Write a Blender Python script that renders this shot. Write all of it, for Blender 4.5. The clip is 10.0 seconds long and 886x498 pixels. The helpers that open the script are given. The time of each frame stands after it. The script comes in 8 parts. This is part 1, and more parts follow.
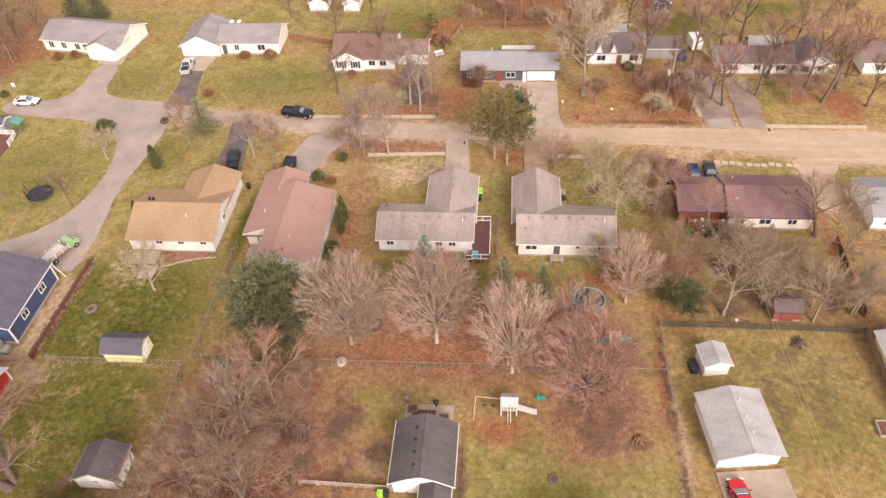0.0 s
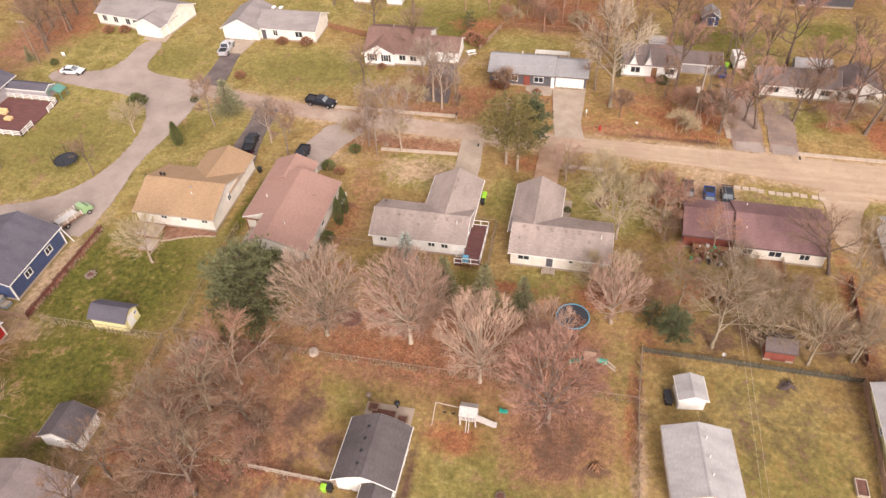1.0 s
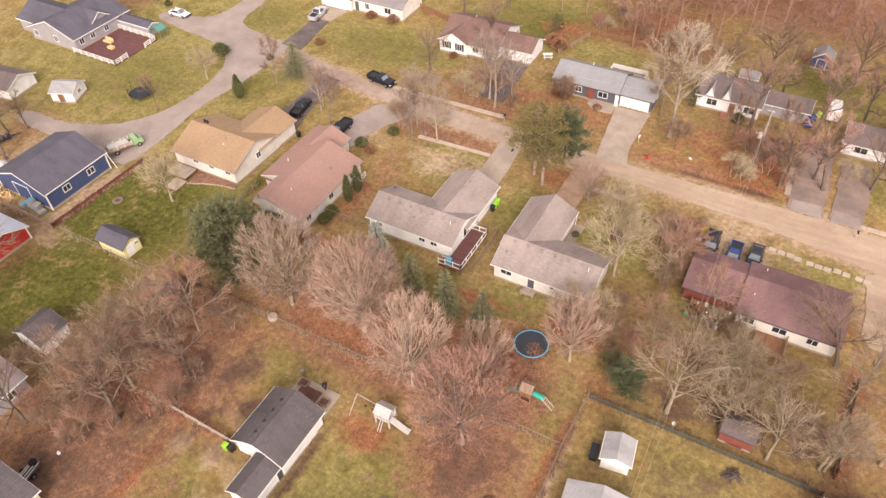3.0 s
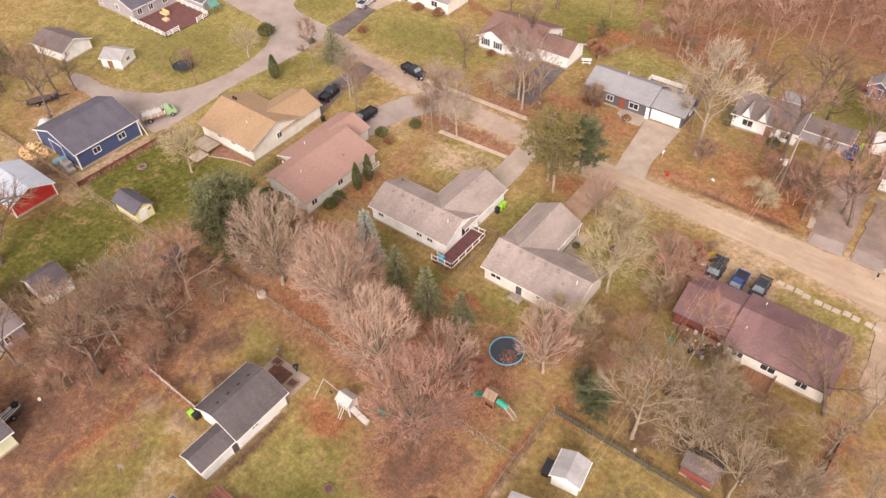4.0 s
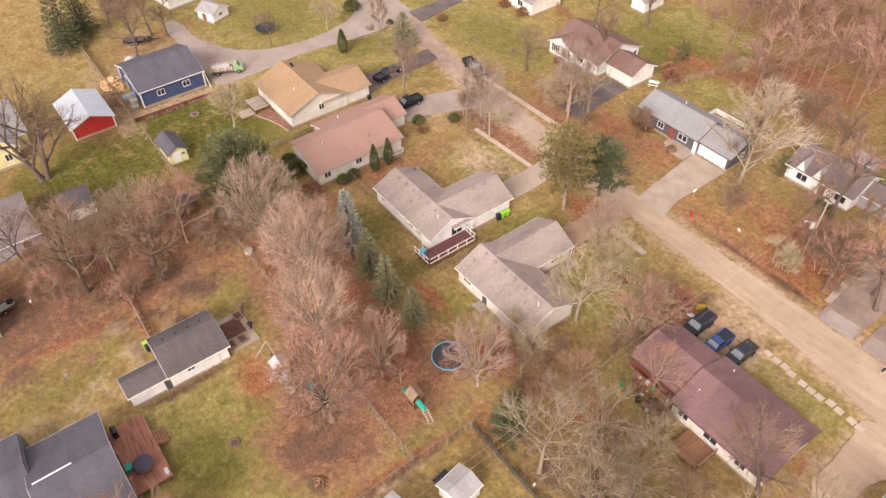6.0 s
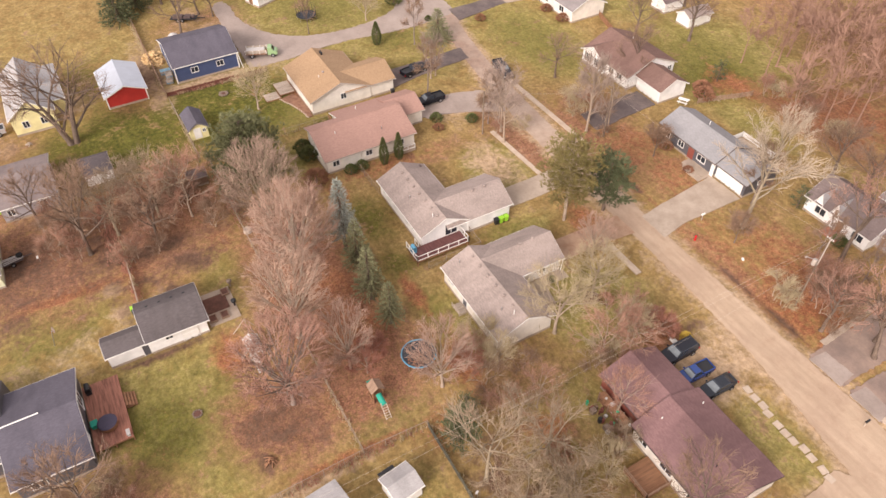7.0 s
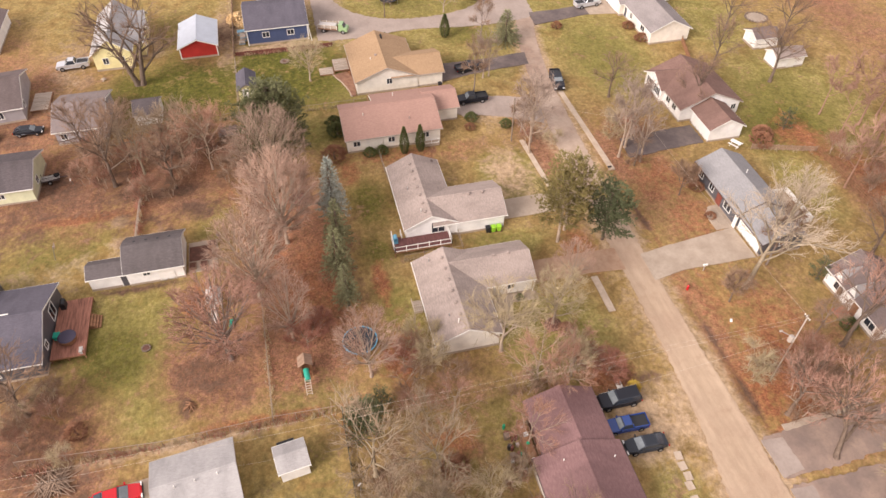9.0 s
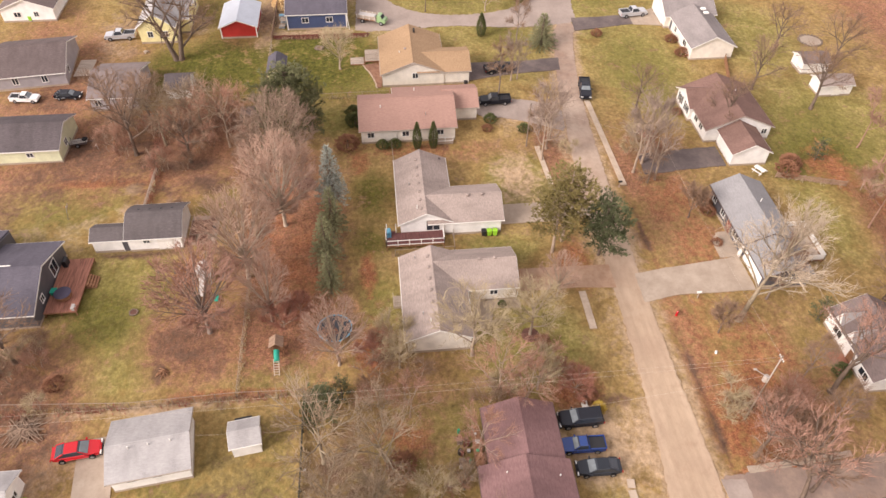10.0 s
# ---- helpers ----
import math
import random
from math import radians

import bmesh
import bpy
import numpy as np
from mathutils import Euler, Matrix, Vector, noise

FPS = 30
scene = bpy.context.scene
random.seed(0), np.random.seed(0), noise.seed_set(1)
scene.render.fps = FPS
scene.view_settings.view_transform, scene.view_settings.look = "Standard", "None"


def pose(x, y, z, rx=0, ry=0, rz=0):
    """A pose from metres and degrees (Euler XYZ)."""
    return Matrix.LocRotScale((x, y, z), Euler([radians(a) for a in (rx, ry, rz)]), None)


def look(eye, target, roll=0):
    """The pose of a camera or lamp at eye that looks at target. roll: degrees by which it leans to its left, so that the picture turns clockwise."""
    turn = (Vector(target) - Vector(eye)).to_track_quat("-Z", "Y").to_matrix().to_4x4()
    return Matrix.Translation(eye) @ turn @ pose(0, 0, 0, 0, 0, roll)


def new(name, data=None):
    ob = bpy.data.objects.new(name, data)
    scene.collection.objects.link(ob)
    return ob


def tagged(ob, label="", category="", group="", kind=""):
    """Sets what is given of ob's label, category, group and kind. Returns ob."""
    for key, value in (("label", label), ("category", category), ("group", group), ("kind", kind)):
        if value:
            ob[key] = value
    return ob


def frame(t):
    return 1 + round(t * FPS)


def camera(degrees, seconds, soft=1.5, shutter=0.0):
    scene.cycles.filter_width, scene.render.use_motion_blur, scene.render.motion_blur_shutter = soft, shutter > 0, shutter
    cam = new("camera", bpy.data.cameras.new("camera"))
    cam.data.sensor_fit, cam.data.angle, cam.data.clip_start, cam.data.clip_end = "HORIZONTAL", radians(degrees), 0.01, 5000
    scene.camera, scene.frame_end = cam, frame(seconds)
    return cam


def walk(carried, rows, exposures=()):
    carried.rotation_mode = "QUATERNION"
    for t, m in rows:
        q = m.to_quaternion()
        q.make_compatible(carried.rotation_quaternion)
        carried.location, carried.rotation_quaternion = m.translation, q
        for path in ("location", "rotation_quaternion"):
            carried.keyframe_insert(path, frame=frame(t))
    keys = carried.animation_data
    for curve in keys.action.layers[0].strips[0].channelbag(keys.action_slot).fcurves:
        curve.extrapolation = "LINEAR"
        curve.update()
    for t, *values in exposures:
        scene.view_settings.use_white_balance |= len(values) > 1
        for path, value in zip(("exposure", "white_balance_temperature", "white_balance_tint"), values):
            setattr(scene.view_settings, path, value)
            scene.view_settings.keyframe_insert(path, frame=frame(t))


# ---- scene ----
cam = camera(64.34, 10.0)
# seconds, x, y, z and the turn about x, y, z in degrees
ROWS = [
    (0, -0.113, -0.074, 72.505, 45.237, 2.525, 4.350),
    (0.5, 5.059, 1.054, 72.062, 45.328, 2.483, 8.149),
    (1, 10.256, 2.616, 71.645, 45.381, 2.374, 12.122),
    (1.5, 15.403, 4.568, 71.288, 45.333, 2.211, 16.273),
    (2, 20.311, 6.835, 70.982, 45.337, 2.017, 20.675),
    (2.5, 24.999, 9.406, 70.768, 45.225, 1.870, 24.809),
    (4, 37.933, 18.240, 70.292, 44.893, 1.419, 37.275),
    (4.5, 41.800, 21.673, 70.193, 44.810, 1.312, 41.387),
    (5, 45.448, 25.249, 70.084, 44.769, 1.203, 45.297),
    (5.5, 48.912, 29.088, 69.985, 44.739, 1.111, 49.222),
    (7, 57.361, 41.296, 69.771, 44.721, 0.439, 60.878),
    (7.5, 59.681, 45.903, 69.790, 44.669, 0.318, 64.771),
    (8, 61.595, 50.545, 69.861, 44.565, 0.149, 68.653),
    (8.5, 63.228, 55.352, 69.906, 44.507, -0.045, 72.522),
    (9, 64.434, 60.175, 69.999, 44.380, -0.251, 76.388),
    (9.5, 65.331, 65.331, 70.140, 44.226, -0.413, 80.363),
    (10, 65.808, 70.244, 70.337, 43.990, -0.609, 84.394),
]
walk(cam, [(t, pose(*p)) for t, *p in ROWS])

# ---- world, sun, exposure ----
SUN_ELEV, SUN_AZ = radians(31), radians(152)  # azimuth from north (+y), clockwise
world = bpy.data.worlds.new("sky")
scene.world = world
world.use_nodes = True
wn = world.node_tree.nodes
sky = wn.new("ShaderNodeTexSky")
sky.sky_type, sky.sun_disc = "NISHITA", False
sky.sun_elevation, sky.sun_rotation = SUN_ELEV, SUN_AZ
sky.air_density, sky.dust_density, sky.ozone_density = 1.0, 4.0, 1.0
# thin cloud: the blue of the sky is washed towards a warm white
wash = wn.new("ShaderNodeMix")
wash.data_type = "RGBA"
wash.inputs[0].default_value = 0.72
wash.inputs[7].default_value = (7.4, 6.5, 6.45, 1)
world.node_tree.links.new(sky.outputs[0], wash.inputs[6])
world.node_tree.links.new(wash.outputs[2], wn["Background"].inputs[0])
wn["Background"].inputs[1].default_value = 0.135
sun = new("sun", bpy.data.lights.new("sun", "SUN"))
sun.data.energy, sun.data.angle, sun.data.color = 3.7, radians(34), (1.0, 0.9, 0.868)
sun.matrix_basis = look((0, 0, 0), (-math.sin(SUN_AZ) * math.cos(SUN_ELEV), -math.cos(SUN_AZ) * math.cos(SUN_ELEV), -math.sin(SUN_ELEV)))
scene.view_settings.exposure = 0.405


# ---- materials ----
def material(name, rough=0.8, metal=0.0, spec=0.3):
    m = bpy.data.materials.new(name)
    m.use_nodes = True
    b = m.node_tree.nodes["Principled BSDF"]
    b.inputs["Roughness"].default_value, b.inputs["Metallic"].default_value = rough, metal
    b.inputs["Specular IOR Level"].default_value = spec
    return m


class Graph:
    """Short hand for node trees."""

    def __init__(self, m):
        self.t, self.m = m.node_tree, m
        self.bsdf = self.t.nodes["Principled BSDF"]

    def node(self, kind, **inputs):
        n = self.t.nodes.new("ShaderNode" + kind)
        for k, v in inputs.items():
            self.put(n, k.replace("_", " "), v)
        return n

    def put(self, n, key, v):
        slot = n.inputs[int(key[1:])] if key[0] == "i" and key[1:].isdigit() else n.inputs[key]
        if isinstance(v, bpy.types.NodeSocket):
            self.t.links.new(v, slot)
        else:
            slot.default_value = v

    def where(self):
        return self.node("NewGeometry").outputs["Position"]

    def noise(self, scale, detail=4.0, rough=0.55, vector=None, dist=0.0):
        n = self.node("TexNoise", Scale=scale, Detail=detail, Roughness=rough, Distortion=dist)
        self.t.links.new(vector or self.where(), n.inputs["Vector"])
        return n.outputs["Fac"]

    def ramp(self, fac, lo, hi):
        n = self.node("MapRange", i0=fac, i1=lo, i2=hi)
        n.clamp = True
        return n.outputs[0]

    def math(self, op, a, b=0.0):
        n = self.node("Math", i0=a, i1=b)
        n.operation = op
        n.use_clamp = op == "MULTIPLY_ADD"
        return n.outputs[0]

    def mix(self, fac, a, b):
        n = self.t.nodes.new("ShaderNodeMix")
        n.data_type = "RGBA"
        for slot, v in ((0, fac), (6, a), (7, b)):
            if isinstance(v, bpy.types.NodeSocket):
                self.t.links.new(v, n.inputs[slot])
            else:
                n.inputs[slot].default_value = (*v, 1) if slot else v
        return n.outputs[2]

    def tone(self, colour, fac, lo, hi, dark, light):
        """The colour made darker and lighter by a pattern."""
        f = self.node("MapRange", i0=fac, i1=lo, i2=hi, i3=dark, i4=light)
        n = self.node("VectorMath", i0=colour)
        n.operation = "SCALE"
        self.t.links.new(f.outputs[0], n.inputs["Scale"])
        return n.outputs[0]

    def attribute(self, name):
        n = self.t.nodes.new("ShaderNodeAttribute")
        n.attribute_name = name
        return n.outputs["Fac"]

    def random(self):
        return self.t.nodes.new("ShaderNodeObjectInfo").outputs["Random"]

    def stretch(self, sx, sy, sz, source=None):
        n = self.node("VectorMath", i0=source or self.where(), i1=(sx, sy, sz))
        n.operation = "MULTIPLY"
        return n.outputs[0]

    def finish(self, colour, bump=None, depth=0.02, strength=0.5):
        self.t.links.new(colour, self.bsdf.inputs["Base Color"])
        if bump is not None:
            n = self.node("Bump", Strength=strength, Distance=depth, Height=bump)
            self.t.links.new(n.outputs[0], self.bsdf.inputs["Normal"])
        return self.m


def shade(c, k):
    return tuple(min(1, v * k) for v in c)


def plain(name, colour, rough=0.6, metal=0.0, spec=0.4, vary=0.12, scale=3.0):
    """Paint, plastic or metal with slight dirt at two scales."""
    g = Graph(material(name, rough, metal, spec))
    f = g.math("ADD", g.math("MULTIPLY", g.noise(scale), 0.6), g.math("MULTIPLY", g.noise(scale * 9, 2), 0.4))
    return g.finish(g.mix(g.ramp(f, 0.3, 0.7), shade(colour, 1 - vary), shade(colour, 1 + vary)))


def shingles(name, colour, vary=0.22, along="x", blotch=1.0):
    """Asphalt shingles: courses, tabs of uneven tone, stains down the slope."""
    g = Graph(material(name, 0.92, 0, 0.15))
    p = g.where()
    tabs = g.noise(1.0, 2, 0.6, g.stretch(*((2.2, 7, 7) if along == "x" else (7, 2.2, 7))))
    grain = g.noise(14, 3, 0.7)
    stain = g.noise(0.35, 5, 0.6, g.stretch(*((1.6, 0.5, 0.5) if along == "x" else (0.5, 1.6, 0.5))))
    c = g.mix(g.ramp(tabs, 0.3, 0.7), shade(colour, 1 - vary), shade(colour, 1 + vary))
    c = g.mix(g.math("MULTIPLY", g.ramp(stain, 0.42, 0.66), 0.55 * blotch), c, shade(colour, 0.58))
    c = g.mix(g.math("MULTIPLY", g.ramp(g.noise(0.22, 4, 0.6), 0.5, 0.66), 0.35 * blotch), c, shade(colour, 1.3))
    c = g.mix(g.math("MULTIPLY", g.ramp(grain, 0.4, 0.75), 0.3), c, shade(colour, 1.45))
    return g.finish(c, tabs, 0.02, 0.5)


def siding(name, colour, vary=0.07):
    """Lap siding: a shadow line each 0.15 m, faint dirt."""
    g = Graph(material(name, 0.55, 0, 0.3))
    w = g.node("TexWave", Scale=1.05, Distortion=0.0, Detail=0.0)
    w.wave_type, w.bands_direction, w.wave_profile = "BANDS", "Z", "SAW"
    g.t.links.new(g.where(), w.inputs["Vector"])
    n = g.noise(0.7, 5, 0.6)
    c = g.mix(g.ramp(n, 0.35, 0.7), shade(colour, 1 + vary), shade(colour, 1 - 2 * vary))
    return g.finish(c, w.outputs["Fac"], 0.03, 0.6)


def boards(name, colour, direction="x", width=0.14, vary=0.3):
    """Weathered boards with dark gaps and grain."""
    g = Graph(material(name, 0.8, 0, 0.2))
    w = g.node("TexWave", Scale=1 / width / 6.283 * 3.14159, Distortion=0.15, Detail=1.0)
    w.wave_type, w.bands_direction, w.wave_profile = "BANDS", direction.upper(), "SIN"
    g.t.links.new(g.where(), w.inputs["Vector"])
    n = g.noise(1.2, 5, 0.6, g.stretch(*((0.4, 4, 1) if direction == "y" else (4, 0.4, 1))))
    c = g.mix(g.ramp(n, 0.3, 0.72), shade(colour, 1 - vary), shade(colour, 1 + vary))
    return g.finish(c, w.outputs["Fac"], 0.02, 0.4)


def bark(name, colour, tip):
    g = Graph(material(name, 0.9, 0, 0.1))
    n = g.noise(3.5, 4, 0.65, g.stretch(1, 1, 0.35))
    r = g.random()
    c = g.mix(g.ramp(n, 0.3, 0.7), colour, tip)
    c = g.mix(g.math("MULTIPLY", r, 0.3), c, shade(tip, 0.75))
    return g.finish(c, n, 0.03, 0.5)


def needles(name, dark, light):
    g = Graph(material(name, 0.75, 0, 0.2))
    n = g.noise(0.9, 4, 0.6)
    i = g.t.nodes.new("ShaderNodeNewGeometry").outputs["Random Per Island"]
    c = g.mix(g.ramp(n, 0.32, 0.68), dark, light)
    c = g.mix(g.math("MULTIPLY", i, 0.45), c, shade(light, 1.25))
    return g.finish(c)


def gravel(name, colour, other, scale=0.5, spec=0.15):
    g = Graph(material(name, 0.93, 0, spec))
    big, mid, fine = g.noise(scale, 5, 0.6), g.noise(2.2, 4, 0.65), g.noise(28, 2, 0.6)
    c = g.mix(g.ramp(big, 0.36, 0.66), colour, other)
    c = g.mix(g.math("MULTIPLY", g.ramp(mid, 0.45, 0.75), 0.35), c, shade(colour, 0.66))
    c = g.mix(g.math("MULTIPLY", g.ramp(fine, 0.4, 0.7), 0.3), c, shade(colour, 1.35))
    return g.finish(c, fine, 0.02, 0.4)


def worn_road():
    """Rolled gravel with pale wheel tracks along it, damp patches and drifted leaves."""
    g = Graph(material("worn_road", 0.93, 0, 0.15))
    along = g.noise(1.0, 4, 0.6, g.stretch(0.035, 0.55, 1))
    patch, mid, fine = g.noise(0.14, 6, 0.65), g.noise(0.9, 5, 0.7, dist=0.5), g.noise(20, 2, 0.65)
    c = g.mix(g.ramp(along, 0.36, 0.64), (0.375, 0.272, 0.185), (0.485, 0.362, 0.255))
    c = g.mix(g.math("MULTIPLY", g.ramp(patch, 0.45, 0.68), 0.5), c, (0.33, 0.225, 0.16))
    c = g.mix(g.math("MULTIPLY", g.ramp(mid, 0.5, 0.72), 0.4), c, (0.30, 0.19, 0.125))
    c = g.mix(g.math("MULTIPLY", g.ramp(fine, 0.4, 0.7), 0.25), c, (0.56, 0.43, 0.32))
    c = g.tone(c, g.noise(1.0, 7, 0.75, g.stretch(0.4, 1.4, 1)), 0.35, 0.65, 0.93, 1.06)
    east = g.ramp(g.math("ADD", g.node("SeparateXYZ", i0=g.where()).outputs[0], g.math("MULTIPLY", mid, 14.0)), -16.0, 22.0)
    west = g.mix(g.ramp(patch, 0.4, 0.66), (0.42, 0.325, 0.255), (0.30, 0.205, 0.155))
    c = g.mix(east, g.tone(west, mid, 0.3, 0.7, 1.12, 0.85), c)
    return g.finish(c, fine, 0.02, 0.4)


def ground_material():
    """Winter lawn: straw, yellow and green grass, leaf litter and bare earth, each laid out by a weight of the sheet."""
    g = Graph(material("winter_lawn", 0.95, 0, 0.1))
    big, mid = g.noise(0.055, 5, 0.62), g.noise(0.3, 6, 0.68, dist=0.7)
    small, fine, blades = g.noise(1.15, 5, 0.7), g.noise(5.0, 4, 0.72), g.noise(24, 2, 0.7)
    tufts = g.noise(2.6, 4, 0.75, dist=0.4)
    straw = g.mix(g.ramp(mid, 0.33, 0.66), (0.25, 0.163, 0.06), (0.41, 0.285, 0.12))
    straw = g.mix(g.math("MULTIPLY", g.ramp(small, 0.44, 0.66), 0.6), straw, (0.21, 0.12, 0.055))
    gold = g.mix(g.ramp(mid, 0.36, 0.64), (0.187, 0.163, 0.048), (0.38, 0.306, 0.116))
    gold = g.mix(g.math("MULTIPLY", g.ramp(tufts, 0.46, 0.66), 0.62), gold, (0.15, 0.125, 0.024))
    lush = g.mix(g.ramp(small, 0.36, 0.66), (0.048, 0.058, 0.012), (0.15, 0.14, 0.028))
    lush = g.mix(g.math("MULTIPLY", g.ramp(mid, 0.48, 0.66), 0.42), lush, (0.25, 0.195, 0.05))
    wiggle = g.math("ADD", g.math("MULTIPLY", g.math("SUBTRACT", mid, 0.5), 1.9), g.math("MULTIPLY", g.math("SUBTRACT", small, 0.5), 1.2))

    def weight(name, lo=0.3, hi=0.7):
        return g.ramp(g.math("ADD", g.attribute(name), wiggle), lo, hi)

    c = g.mix(weight("gold", 0.15, 0.8), straw, gold)
    c = g.mix(weight("lush", 0.2, 0.85), c, lush)
    leaf = g.mix(g.ramp(fine, 0.36, 0.64), (0.14, 0.068, 0.044), (0.385, 0.186, 0.112))
    leaf = g.mix(g.math("MULTIPLY", g.ramp(big, 0.42, 0.62), 0.35), leaf, (0.27, 0.16, 0.10))
    leaf = g.mix(g.math("MULTIPLY", g.ramp(tufts, 0.5, 0.7), 0.5), leaf, (0.27, 0.19, 0.06))
    c = g.mix(g.math("MULTIPLY", g.ramp(blades, 0.42, 0.72), 0.3), c, (0.10, 0.07, 0.022))
    c = g.mix(g.math("MULTIPLY", g.ramp(fine, 0.55, 0.78), 0.32), c, (0.46, 0.34, 0.15))
    c = g.mix(weight("litter", 0.12, 0.85), c, leaf)
    rust = g.mix(g.ramp(fine, 0.36, 0.64), (0.17, 0.06, 0.033), (0.38, 0.16, 0.08))
    rust = g.mix(g.math("MULTIPLY", g.ramp(tufts, 0.48, 0.7), 0.45), rust, (0.34, 0.20, 0.075))
    c = g.mix(weight("rust", 0.22, 0.85), c, rust)
    earth = g.mix(g.ramp(small, 0.35, 0.7), (0.335, 0.228, 0.138), (0.475, 0.345, 0.22))
    c = g.mix(weight("earth", 0.2, 0.8), c, earth)
    # dark brown for mud and mulch, with ditch and tree shade put into the colour
    c = g.mix(weight("soil_shade", 0.25, 0.9), c, g.mix(g.ramp(small, 0.35, 0.65), (0.085, 0.05, 0.036), (0.165, 0.098, 0.066)))
    damp = g.math("MULTIPLY", g.ramp(g.noise(0.8, 6, 0.75, dist=0.9), 0.52, 0.72), 0.42)
    c = g.mix(damp, c, (0.13, 0.085, 0.04))
    c = g.tone(c, g.noise(1.5, 9, 0.8), 0.34, 0.66, 0.66, 1.36)
    c = g.tone(c, g.noise(0.42, 6, 0.72, dist=0.5), 0.36, 0.64, 0.84, 1.15)
    return g.finish(c, blades, 0.05, 0.6)


